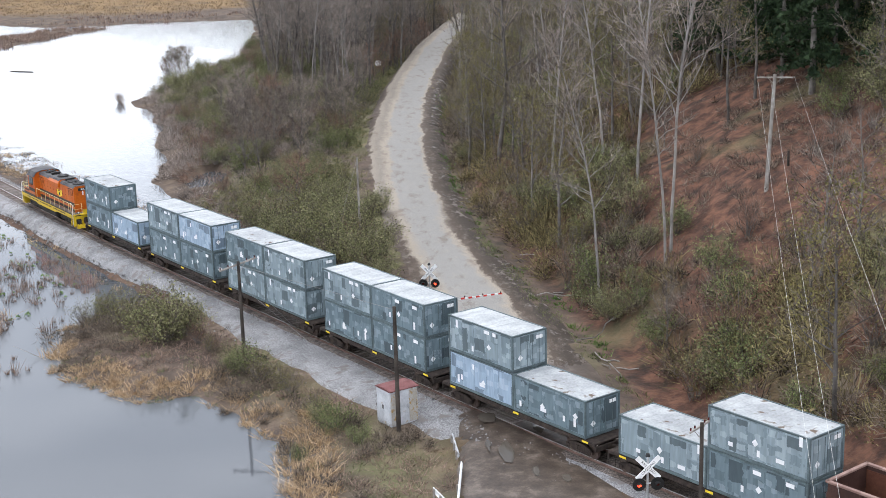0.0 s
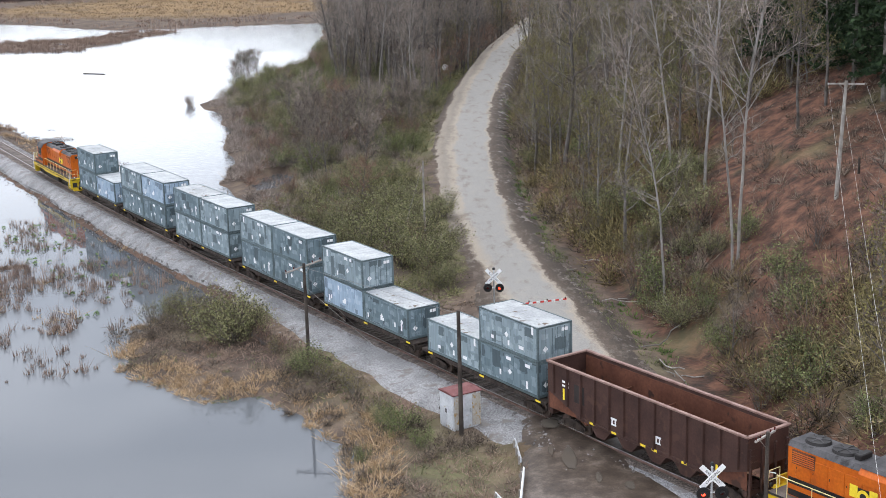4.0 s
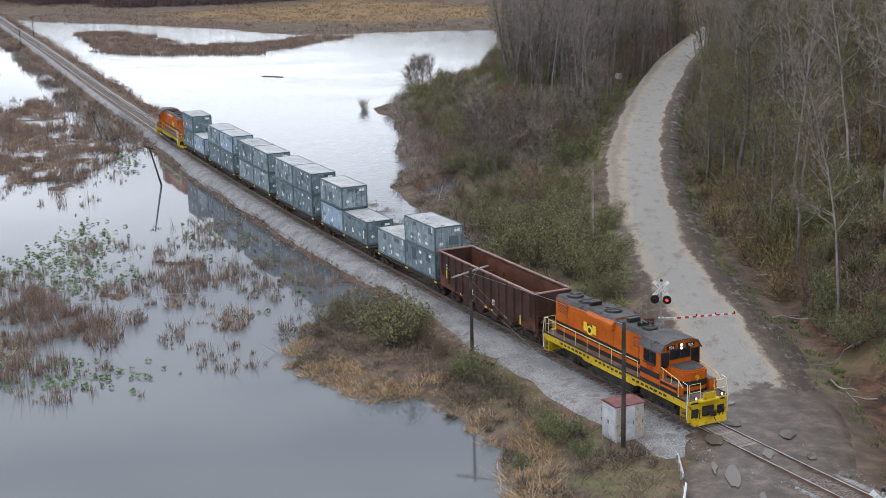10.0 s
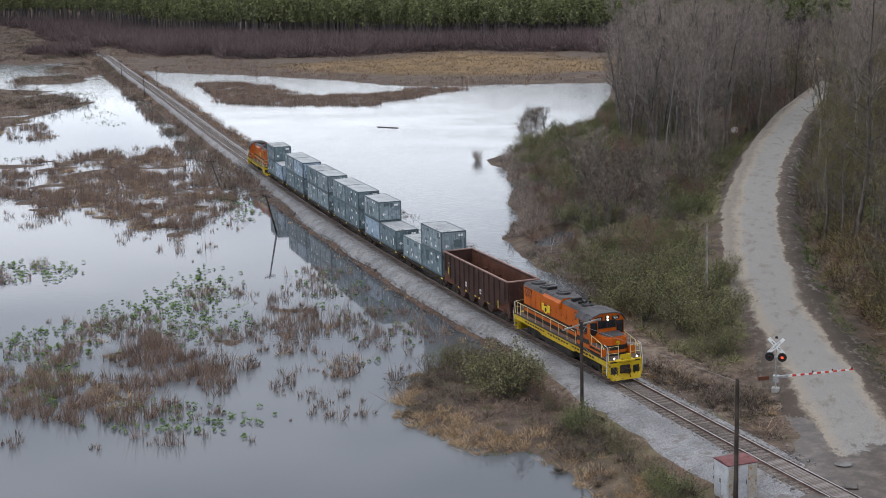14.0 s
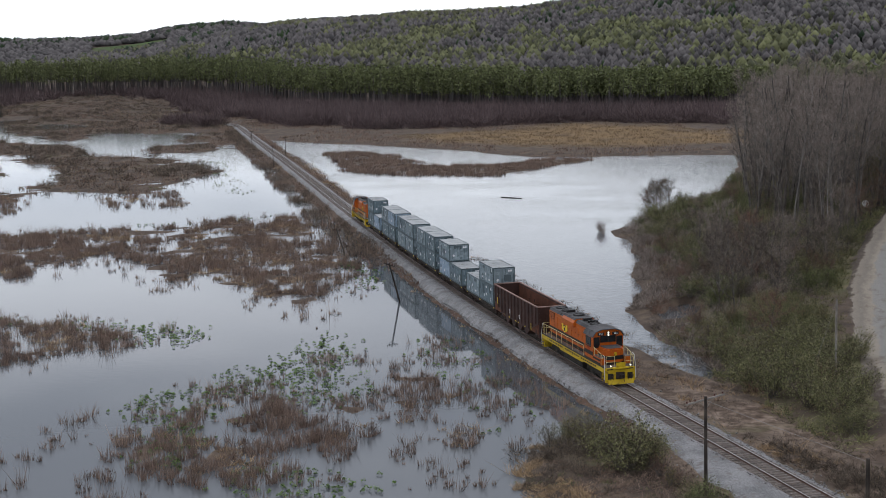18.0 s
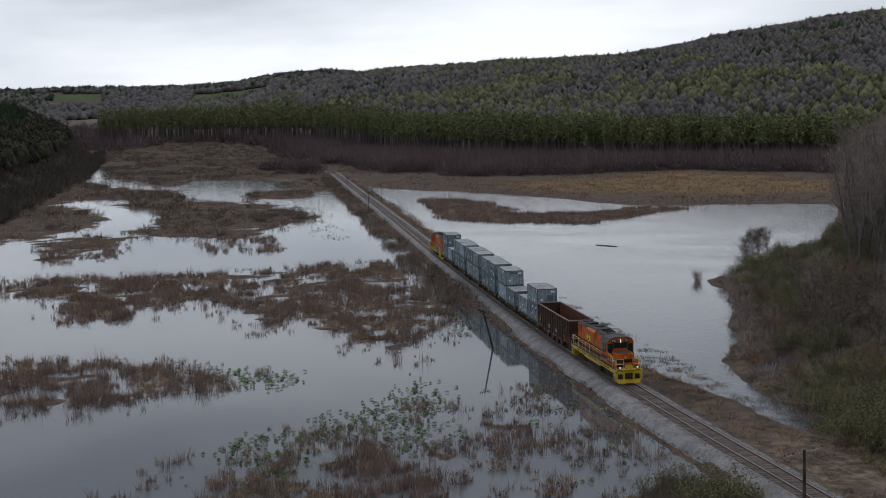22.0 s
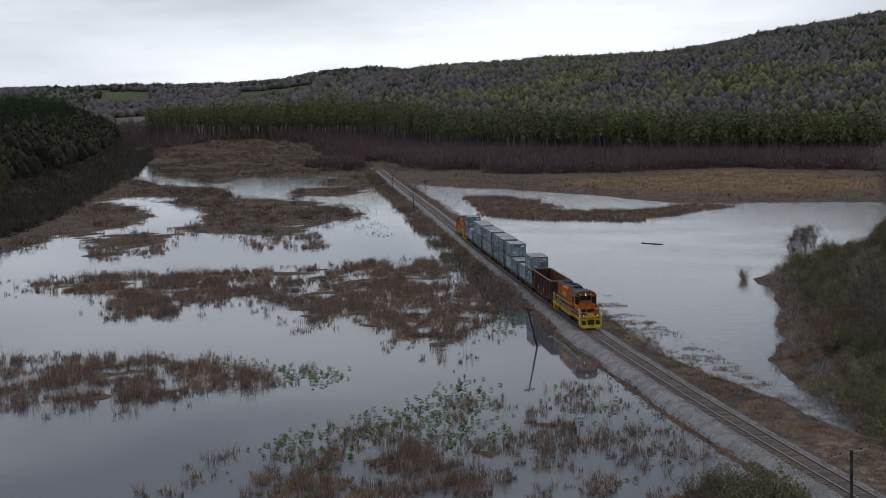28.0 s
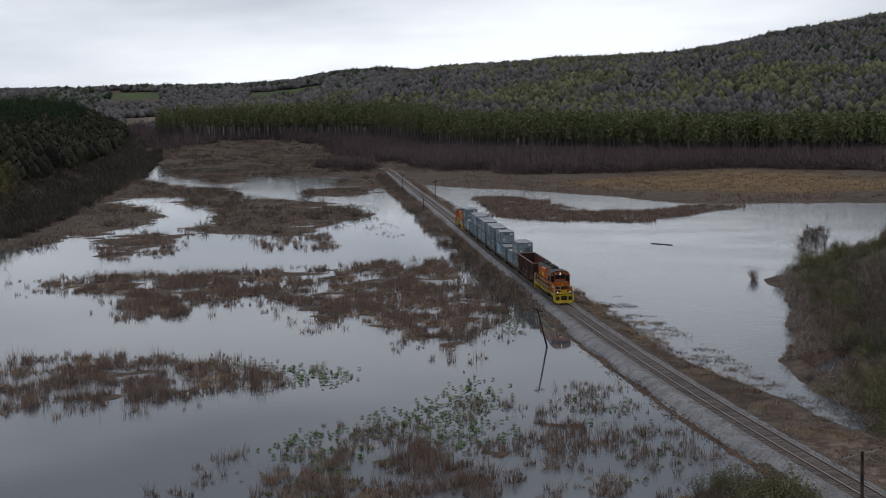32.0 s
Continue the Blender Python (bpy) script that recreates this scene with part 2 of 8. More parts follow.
def thing(name, label, category, group="", m=None):
    ob = tagged(new(name), label, category, group)
    ob.empty_display_size = 0.2
    if m is not None:
        ob.matrix_world = m
    return ob


def array_mesh(name, verts, faces, material, smooth=False):
    """A mesh from numpy arrays: verts (n, 3), faces (m, 3 or 4)."""
    me = bpy.data.meshes.new(name)
    k = faces.shape[1]
    me.vertices.add(len(verts))
    me.vertices.foreach_set("co", np.ascontiguousarray(verts, dtype=np.float32).ravel())
    me.loops.add(faces.size)
    me.loops.foreach_set("vertex_index", np.ascontiguousarray(faces, dtype=np.int32).ravel())
    me.polygons.add(len(faces))
    me.polygons.foreach_set("loop_start", np.arange(0, faces.size, k, dtype=np.int32))
    if smooth:
        me.polygons.foreach_set("use_smooth", np.ones(len(faces), dtype=bool))
    me.materials.append(material)
    me.update(calc_edges=True)
    return me


def multi_mesh(name, pieces):
    """One mesh of several (verts, faces, material), each face split into triangles."""
    vs, fs, mi, k = [], [], [], 0
    for n, (v, f, _) in enumerate(pieces):
        if f.shape[1] == 4:
            f = np.concatenate([f[:, [0, 1, 2]], f[:, [0, 2, 3]]])
        vs.append(v)
        fs.append(f + k)
        mi.append(np.full(len(f), n))
        k += len(v)
    me = array_mesh(name, np.concatenate(vs), np.concatenate(fs), pieces[0][2])
    for _, _, m in pieces[1:]:
        me.materials.append(m)
    me.polygons.foreach_set("material_index", np.concatenate(mi).astype(np.int32))
    return me


def tri_mesh(name, tris, material):
    """A mesh of loose triangles, (n, 3, 3)."""
    return array_mesh(name, tris.reshape(-1, 3), np.arange(len(tris) * 3).reshape(-1, 3), material)


# ---------------------------------------------------------------- the line of the track
STEP = 0.5
S_LINE = np.arange(-170.0, 1100.0, STEP)
TH_LINE = np.radians(np.interp(S_LINE, [0, 130, 605, 720], [36.5, 29.3, 29.3, 66.0]))
X_LINE, Y_LINE = np.cumsum(-np.sin(TH_LINE) * STEP), np.cumsum(np.cos(TH_LINE) * STEP)
_i = int(np.argmin(abs(S_LINE)))
X_LINE, Y_LINE = X_LINE + 12.1 - X_LINE[_i], Y_LINE + 71.7 - Y_LINE[_i]
# slight sway of the line to either side of that curve
SWAY = np.interp(S_LINE, [-60, -8, 10, 22, 37, 55, 98, 115, 131, 146, 220, 285, 350, 480, 640], [-0.8, -0.65, -0.3, 0.15, 0.6, 0.76, 0.72, 0.55, 0.3, 0.0, -0.3, 0.1, 0.4, 0.2, 0.6])
SWAY = np.convolve(np.pad(SWAY, 30, mode="edge"), np.ones(61) / 61, "valid")
X_LINE, Y_LINE = X_LINE + SWAY * np.cos(TH_LINE), Y_LINE + SWAY * np.sin(TH_LINE)
TH_LINE = TH_LINE - np.gradient(SWAY, STEP)


def on_track(s, u=0.0):
    """Place on the line at s metres, u metres to the right of it, and the heading in degrees."""
    x, y, th = np.interp(s, S_LINE, X_LINE), np.interp(s, S_LINE, Y_LINE), np.interp(s, S_LINE, TH_LINE)
    return x + u * math.cos(th), y + u * math.sin(th), math.degrees(th)


def track_uv(x, y):
    """Lateral offset u and distance s along the line, for arrays of points."""
    x, y = np.asarray(x, float), np.asarray(y, float)
    shape = x.shape
    x, y = x.ravel(), y.ravel()
    k = slice(None, None, 12)
    tx, ty, tth, ts = X_LINE[k], Y_LINE[k], TH_LINE[k], S_LINE[k]
    u, s = np.empty_like(x), np.empty_like(x)
    for a in range(0, len(x), 20000):
        xs, ys = x[a:a + 20000], y[a:a + 20000]
        i = ((xs[:, None] - tx) ** 2 + (ys[:, None] - ty) ** 2).argmin(1)
        dx, dy = xs - tx[i], ys - ty[i]
        u[a:a + 20000] = dx * np.cos(tth[i]) + dy * np.sin(tth[i])
        s[a:a + 20000] = ts[i] - dx * np.sin(tth[i]) + dy * np.cos(tth[i])
    return u.reshape(shape), s.reshape(shape)


# ---------------------------------------------------------------- lie of the land
def vnoise(x, y, scale, seed=0):
    """Smooth value noise in -1..1 on arrays."""
    x, y = np.asarray(x, float) / scale, np.asarray(y, float) / scale
    xi, yi = np.floor(x).astype(np.int64), np.floor(y).astype(np.int64)
    fx, fy = x - xi, y - yi
    fx, fy = fx * fx * (3 - 2 * fx), fy * fy * (3 - 2 * fy)

    def h(a, b):
        n = (a * 374761393 + b * 668265263 + seed * 1274126177) & 0x7FFFFFFF
        n = ((n ^ (n >> 13)) * 1103515245) & 0x7FFFFFFF
        return ((n ^ (n >> 16)) & 0xFFFF) / 32767.5 - 1
    return (h(xi, yi) * (1 - fx) + h(xi + 1, yi) * fx) * (1 - fy) + (h(xi, yi + 1) * (1 - fx) + h(xi + 1, yi + 1) * fx) * fy


def inside(poly, x, y):
    """Signed distance to a closed outline, positive inside."""
    d = np.full(np.shape(x), 1e9)
    ins = np.zeros(np.shape(x), bool)
    for (ax, ay), (bx, by) in zip(poly, poly[1:] + poly[:1]):
        ex, ey = bx - ax, by - ay
        t = np.clip(((x - ax) * ex + (y - ay) * ey) / (ex * ex + ey * ey), 0, 1)
        d = np.minimum(d, np.hypot(x - ax - t * ex, y - ay - t * ey))
        ins ^= ((ay > y) != (by > y)) & (x < (bx - ax) * (y - ay) / (by - ay + 1e-12) + ax)
    return np.where(ins, d, -d)


ROAD_Y = [30.4, 63.0, 76.3, 91.8, 107.4, 131.6, 160.2, 197.8, 235.9, 285.6, 353.3]
ROAD_X = [4.0, 7.2, 8.5, 8.4, 6.4, 3.2, 1.6, 2.0, 4.6, 10.5, 23.5]


def road_x(y):
    k = np.linspace(30, 350, 321)
    s = np.convolve(np.pad(np.interp(k, ROAD_Y, ROAD_X), 12, mode="edge"), np.ones(25) / 25, "valid")
    return np.interp(y, k, s)


def road_z(y):
    return np.interp(y, [60, 72, 78, 84, 92, 105, 150, 220, 330], [-0.5, -0.25, -0.04, -0.04, -0.3, -0.45, -0.4, 0.6, 4.0])


# outlines of the dry patches, a few corners each
SPIT = [(-28.0, 163.6), (-31.2, 185.1), (-34.5, 208.9), (-44.3, 241.0), (-42.6, 258.9), (-40.8, 268.7), (-37.0, 283.2), (-33.0, 294.0), (-33.4, 322.6), (-36.0, 380.0), (-36.0, 420.0), (65.0, 456.1), (60.9, 101.8), (2.0, 98.0), (-14.4, 131.6)]
NEAR_BANK = [(-21.1, 112.8), (-26.6, 103.4), (-24.0, 94.1), (-16.9, 87.8), (-13.8, 88.8), (-9.7, 83.6), (-6.7, 78.4), (-5.6, 67.1), (-4.1, 40.5), (60.2, 40.4), (60.8, 91.4), (4.0, 98.0), (-12.3, 110.6)]
FAR_SHORE = [(-264.3, 539.8), (-214.5, 489.0), (-165.4, 463.2), (-140.6, 448.1), (-100.1, 411.4), (-65.2, 415.1), (-41.3, 419.1), (64.5, 409.1), (934.9, 519.7), (2519.4, 907.2), (3049.9, 5490.1), (-3000.0, 4500.0), (-1500, 1500), (-900, 1010), (-682, 910), (-601, 870), (-567, 912), (-507, 877), (-421, 803), (-350, 701), (-290, 600)]
ISLAND = [(-175.6, 432.4), (-138.3, 358.8), (-109.8, 348.9), (-96.9, 353.2), (-82.5, 401.5), (-91.3, 404.1), (-106.1, 378.8), (-128.0, 381.7), (-164.5, 432.1)]
BED_B = [(-176, 208), (-173, 220), (-157, 226), (-142, 232), (-128, 243), (-125, 251), (-115, 257), (-102, 238), (-83, 206), (-73, 189), (-73, 178), (-67, 154), (-76, 166), (-83, 171), (-92, 180), (-98, 184), (-96, 174), (-113, 194), (-127, 202), (-125, 185), (-125, 176), (-133, 174), (-149, 197), (-166, 196)]
BED_C = [(-132, 134), (-123, 138), (-118, 143), (-110, 147), (-102, 146), (-94, 145), (-83, 140), (-80, 136), (-84, 131), (-88, 126), (-93, 121), (-98, 119), (-101, 113), (-107, 109)]
BED_D = [(-62, 101), (-59, 101), (-60, 112), (-56, 116), (-49, 113), (-45, 118), (-42, 110), (-40, 97), (-41, 94), (-44, 91), (-53, 90), (-56, 90)]
BED_R = [(-48, 130), (-47, 137), (-38, 123), (-29, 104), (-31, 102), (-36, 110), (-41, 111)]
MEADOW = [(-239, 258), (-322, 349), (-457, 584), (-620, 883), (-630, 996), (-473, 866), (-353, 707), (-211, 444), (-117, 267), (-131, 247)]
ISLETS = [
    [(-214, 273), (-221, 295), (-213, 302), (-196, 281), (-190, 260), (-193, 251)], [(-221, 317), (-217, 321), (-199, 295), (-198, 285)],
    [(-259, 448), (-266, 471), (-253, 481), (-247, 491), (-233, 461), (-237, 446), (-245, 440)], [(-231, 287), (-236, 299), (-230, 300), (-219, 282)]]
UPPER = [MEADOW] + ISLETS
CHANNELS = [    # open water winding through the upper marsh
    [(-517, 771), (-539, 767), (-518, 718), (-473, 641), (-429, 577), (-394, 542), (-354, 511), (-326, 492), (-304, 488), (-314, 507), (-341, 515), (-374, 546), (-404, 571), (-447, 627), (-488, 693), (-499, 745)],
    [(-313, 495), (-326, 523), (-327, 539), (-296, 564), (-283, 525), (-277, 506), (-256, 487), (-268, 481), (-262, 455), (-251, 437), (-227, 432), (-224, 443), (-241, 484), (-204, 430), (-162, 354), (-116, 267), (-121, 253), (-131, 247),
     (-158, 227), (-171, 208), (-186, 200), (-224, 242), (-223, 265), (-236, 299), (-233, 314), (-225, 324), (-205, 303), (-182, 294), (-166, 296), (-173, 318), (-179, 339), (-182, 366), (-206, 394), (-233, 418), (-264, 428)],
    [(-308, 404), (-310, 426), (-298, 430), (-285, 419), (-288, 405), (-265, 386), (-248, 371), (-232, 349), (-217, 321), (-229, 316), (-242, 346), (-269, 376), (-294, 399)],
    [(-426, 630), (-438, 661), (-409, 646), (-394, 621), (-401, 611)], [(-600, 919), (-625, 970), (-605, 965), (-570, 901)],
    [(-493, 834), (-493, 852), (-454, 808), (-458, 792)], [(-342, 540), (-347, 567), (-321, 565), (-317, 547), (-325, 531)]]
LOOSE = [BED_R, [(-211, 268), (-213, 295), (-197, 291), (-177, 250), (-187, 241)], [(-179, 288), (-169, 308), (-147, 274), (-152, 266), (-166, 271)]]
MARSHES = [BED_B, BED_C, BED_D] + LOOSE
MARSH_TOP = [-1.37, -1.4, -1.4, -1.42, -1.42, -1.42]
CUSHIONS = [   # where green tussocks stand, with their number
    ([(-68, 112), (-67, 115), (-63, 120), (-61, 135), (-61, 147), (-56, 139), (-52, 126), (-44, 118), (-50, 113), (-57, 119), (-60, 114), (-63, 108), (-64, 106)], 330),
    ([(-87, 149), (-82, 149), (-76, 143), (-75, 137), (-80, 137)], 40), ([(-117, 142), (-110, 148), (-93, 147), (-76, 143), (-73, 138), (-76, 135), (-88, 143), (-108, 145)], 90),
    ([(-210, 400), (-201, 400), (-144, 300), (-150, 299)], 150), ([(-80, 200), (-75, 197), (-65, 172), (-68, 176)], 90), ([(-63, 108), (-60, 113), (-52, 94), (-54, 93)], 90),
    ([(-180, 212), (-150, 232), (-115, 262), (-112, 256), (-150, 226), (-178, 206)], 140), ([(-50, 140), (-40, 128), (-30, 108), (-27, 112), (-34, 128), (-44, 146)], 60), ([(-48, 96), (-36, 96), (-34, 88), (-46, 88)], 60)]
LEFT_HILL = [(-238, 226), (-277, 315), (-354, 441), (-409, 535), (-553, 756), (-771, 1067), (-1707.9, 1952.1), (-1581.3, 113.2), (-270.2, 104.1)]


def ground_z(x, y):
    x, y = np.asarray(x, float), np.asarray(y, float)
    u, s = track_uv(x, y)
    wob = 2.2 * vnoise(x, y, 14, 1) + 1.1 * vnoise(x, y, 4.5, 2) + 0.5 * vnoise(x, y, 1.7, 3)
    z = -1.75 + 0.12 * vnoise(x, y, 9, 4)
    for poly, top in zip(MARSHES, MARSH_TOP):
        d = inside(poly, x, y) + 1.6 * wob + (5 * vnoise(x, y, 22, 5) + 2.5 * vnoise(x, y, 8, 10) if top > -1.32 else 0)
        z = np.maximum(z, np.minimum(WATER_Z - 0.05 + 0.05 * d, top + 0.1 * vnoise(x, y, 3, 6) + (0.09 * vnoise(x, y, 11, 13) if top > -1.32 else 0)))
    d = inside(ISLAND, x, y) + 1.3 * wob
    z = np.maximum(z, np.minimum(WATER_Z + 0.05 * d, -1.29 + 0.12 * vnoise(x, y, 7, 14)))
    d = inside(SPIT, x, y) + 0.6 * wob
    z = np.maximum(z, np.minimum(WATER_Z + 0.16 * d, -0.45 + 0.25 * vnoise(x, y, 6, 7)))
    z = np.where(((x + 22.4) / 2.6) ** 2 + ((y - 164.8) / 6) ** 2 < 1 + 0.3 * vnoise(x, y, 1.5, 16), np.minimum(z, WATER_Z - 0.25), z)   # small pond
    d = inside(NEAR_BANK, x, y) + 0.35 * wob
    z = np.maximum(z, np.minimum(WATER_Z + 0.28 * d, -0.6 + 0.12 * vnoise(x, y, 3, 8)))
    d = inside(FAR_SHORE, x, y) + 1.5 * wob
    z = np.maximum(z, np.minimum(WATER_Z + 0.06 * d, -0.7 + 0.2 * vnoise(x, y, 20, 9)))
    d = inside(MEADOW, x, y) + 1.5 * wob
    z = np.maximum(z, np.minimum(WATER_Z + 0.06 * d, -1.23 + 0.09 * vnoise(x, y, 4, 15) + 0.1 * vnoise(x, y, 17, 17)))
    for poly in CHANNELS:
        d = inside(poly, x, y) + 2.5 + 0.9 * wob + 2.5 * vnoise(x, y, 12, 18)
        z = np.where(d > 0, np.minimum(z, WATER_Z - 0.04 - 0.06 * np.minimum(d, 6)), z)
    for poly in ISLETS:
        d = inside(poly, x, y) + 1.6 * wob
        z = np.maximum(z, np.minimum(WATER_Z + 0.05 * d, -1.3 + 0.1 * vnoise(x, y, 5, 19)))
    d = inside(LEFT_HILL, x, y) + 1.5 * wob
    z = np.maximum(z, np.minimum(WATER_Z + 0.10 * np.maximum(d, -20) + 0.36 * np.maximum(d - 8, 0) - 0.3 * np.maximum(d - 58, 0), 40))
    # the bank of the railway
    left = np.interp(-u, [0, 1.9, 3.3, 4.2, 6.0], [-0.34, -0.42, -1.1, WATER_Z - 0.1, -2.2])
    wide = np.interp(s, [0, 60, 80, 95, 110, 150, 400], [11, 11, 9.5, 6.9, 6.0, 6.6, 4.6]) + 0.4 * wob
    right = np.where(u < 2.2, np.interp(u, [0, 1.9, 2.2], [-0.34, -0.42, -0.6]), np.minimum(-0.75, WATER_Z + 0.35 * (wide - u)))
    bank = np.where(u < 0, left + 0.12 * vnoise(x, y, 1.5, 11) * (u < -2), right)
    z = np.where(np.abs(u) < 30, np.maximum(z, bank), z)
    z = np.where(np.abs(u) < 1.9, -0.34, z)
    # the wooded hillside beyond the road, with its ditch
    foot = road_x(np.clip(y, 30, 350)) + np.interp(y, [40, 80, 100, 140, 200], [9, 8.5, 6.2, 5.2, 5.0])
    d = x - foot + 0.4 * wob
    hill = -1.1 + 0.62 * np.clip(d - 1.2, 0, 16) + 0.42 * np.clip(d - 17, 0, 70) + 0.3 * np.clip(d - 87, 0, 260) + 0.5 * vnoise(x, y, 7, 12) * np.clip(d / 10, 0, 1)
    hill = hill * np.clip((560 - y) / 170, 0, 1)
    z = np.where((d > -1.5) & (y < 560), np.where(d < 1.2, np.clip(z, -1.15, -1.0), np.maximum(hill, -1.15)), z)
    # the hills across the valley
    az, r = np.degrees(np.arctan2(-x, np.maximum(y, 1))), np.hypot(x, y)
    tops = np.interp(az, [-20, 3.8, 5.3, 7.4, 9.65, 11.9, 14.2, 16.5, 18.9, 21.2, 23.8, 26.4, 30, 36], [128, 121, 118, 108, 101, 88, 79, 77, 76, 69, 62, 46, 26, 4])
    z = z + np.where(y > 500, tops * np.clip((r - 930) / 750, 0, 1) ** 0.9 * np.clip((2300 - r) / 500, 0.55, 1), 0)
    z = z + np.where((y > 700) & (az > 20), 22 * np.clip((r - 1200) / 800, 0, 1) * np.clip((az - 20) / 8, 0, 1), 0)
    far = np.interp(az, [17, 20, 23.8, 25.2, 26.4, 27.6, 28.7, 29.9, 32.2, 34.5, 36.7, 38, 45], [5, 20, 50, 56, 62, 58, 55, 47, 46, 50, 56, 52, 60])
    z = z + np.where((y > 900) & (az > 14), far * np.clip((r - 2250) / 650, 0, 1), 0)
    # road bed
    dr = np.abs(x - road_x(np.clip(y, 30, 350)))
    w = np.clip((6.0 - dr) / 2.0, 0, 1) * (y < 350) * (y > 20)
    z = z * (1 - w) + w * np.minimum(road_z(y) - 0.12, np.where(np.abs(u) < 2.0, -0.4, 9))
    return z


FIELDS = [(35.2, 37.3, 2620, 2830, 0), (28.6, 31.8, 2530, 2690, 0), (33.6, 36.9, 1640, 2020, 1), (31.2, 33.4, 2130, 2330, 1)]   # bearing and distance of far fields: 0 green, 1 stubble


def in_field(x, y, kind, near=0.0):
    az, r = np.degrees(np.arctan2(-x, np.maximum(y, 1))), np.hypot(x, y)
    hit = np.zeros(np.shape(x), bool)
    for a, b, lo, hi, k in FIELDS:
        if kind in (k, -1):
            hit |= (az > a) & (az < b) & (r > lo - near) & (r < hi)
    return hit


def gz(x, y):
    return float(ground_z(np.array([x]), np.array([y]))[0])


def graded(lo, core_lo, core_hi, hi, step, grow=1.06, cap=40):
    """Grid lines: even in the core, wider and wider outside it."""
    mid = list(np.arange(core_lo, core_hi + step / 2, step))
    a, d = [], step
    while (a[-1] if a else core_hi) < hi:
        d = min(d * grow, cap)
        a.append((a[-1] if a else core_hi) + d)
    b, d = [], step
    while (b[-1] if b else core_lo) > lo:
        d = min(d * grow, cap)
        b.append((b[-1] if b else core_lo) - d)
    return np.array(b[::-1] + mid + a)


gx, gy = graded(-2400, -92, 34, 1900, 0.8, 1.035, 45), graded(-150, 60, 215, 4300, 0.8, 1.03, 45)
GX, GY = np.meshgrid(gx, gy)
GZ = ground_z(GX, GY)
nx, ny = len(gx), len(gy)
idx = np.arange(nx * ny).reshape(ny, nx)
quads = np.stack([idx[:-1, :-1], idx[:-1, 1:], idx[1:, 1:], idx[1:, :-1]], -1).reshape(-1, 4)


def ground_material():
    """Wet silt, brown marsh litter, leaf litter with moss and grass, chosen by zone weights on the mesh."""
    m = bpy.data.materials.new("ground_cover")
    m.use_nodes = True
    nt, ln = m.node_tree.nodes, m.node_tree.links
    p = nt["Principled BSDF"]
    tc, zone = nt.new("ShaderNodeTexCoord"), nt.new("ShaderNodeVertexColor")
    zone.layer_name = "zone"
    sep = nt.new("ShaderNodeSeparateColor")
    ln.new(zone.outputs["Color"], sep.inputs["Color"])

    def noisy(scale, stops, detail=5.0):
        n, r = nt.new("ShaderNodeTexNoise"), nt.new("ShaderNodeValToRGB")
        n.inputs["Scale"].default_value, n.inputs["Detail"].default_value = scale, detail
        n.inputs["Roughness"].default_value = 0.65
        while len(r.color_ramp.elements) < len(stops):
            r.color_ramp.elements.new(0.5)
        for e, (q, c) in zip(r.color_ramp.elements, stops):
            e.position, e.color = q, (*c, 1)
        ln.new(tc.outputs["Object"], n.inputs["Vector"])
        ln.new(n.outputs["Fac"], r.inputs["Fac"])
        return r.outputs["Color"]

    marsh = noisy(0.35, [(0.3, (0.05, 0.04, 0.034)), (0.5, (0.1, 0.074, 0.058)), (0.7, (0.17, 0.127, 0.09))], 8)
    litter = noisy(0.7, [(0.34, (0.035, 0.025, 0.02)), (0.48, (0.085, 0.045, 0.032)), (0.62, (0.165, 0.083, 0.055))], 12)
    grass = noisy(0.45, [(0.3, (0.085, 0.07, 0.045)), (0.5, (0.125, 0.12, 0.06)), (0.7, (0.2, 0.16, 0.1))], 8)
    gold = noisy(0.05, [(0.35, (0.12, 0.082, 0.052)), (0.5, (0.22, 0.142, 0.07)), (0.62, (0.14, 0.096, 0.056))], 6)
    dirt = noisy(0.8, [(0.34, (0.065, 0.044, 0.033)), (0.48, (0.135, 0.096, 0.072)), (0.62, (0.26, 0.196, 0.156))], 12)
    col = marsh
    crop, sep2 = nt.new("ShaderNodeVertexColor"), nt.new("ShaderNodeSeparateColor")
    crop.layer_name = "crop"
    ln.new(crop.outputs["Color"], sep2.inputs["Color"])
    lush = noisy(0.01, [(0.35, (0.055, 0.085, 0.03)), (0.65, (0.08, 0.115, 0.04))])
    stubble = noisy(0.008, [(0.35, (0.14, 0.115, 0.08)), (0.65, (0.21, 0.175, 0.125))])
    for src, layer in ((sep.outputs["Red"], litter), (sep.outputs["Green"], grass), (sep.outputs["Blue"], gold), (zone.outputs["Alpha"], dirt), (sep2.outputs["Red"], lush), (sep2.outputs["Green"], stubble)):
        mx = nt.new("ShaderNodeMixRGB")
        ln.new(src, mx.inputs["Fac"])
        ln.new(col, mx.inputs["Color1"])
        ln.new(layer, mx.inputs["Color2"])
        col = mx.outputs["Color"]
    ln.new(col, p.inputs["Base Color"])
    p.inputs["Roughness"].default_value, p.inputs["Specular IOR Level"].default_value = 0.95, 0.15
    n, b = nt.new("ShaderNodeTexNoise"), nt.new("ShaderNodeBump")
    n.inputs["Scale"].default_value, n.inputs["Detail"].default_value = 4.0, 6.0
    b.inputs["Strength"].default_value, b.inputs["Distance"].default_value = 0.8, 0.12
    ln.new(tc.outputs["Object"], n.inputs["Vector"])
    ln.new(n.outputs["Fac"], b.inputs["Height"])
    ln.new(b.outputs["Normal"], p.inputs["Normal"])
    return m


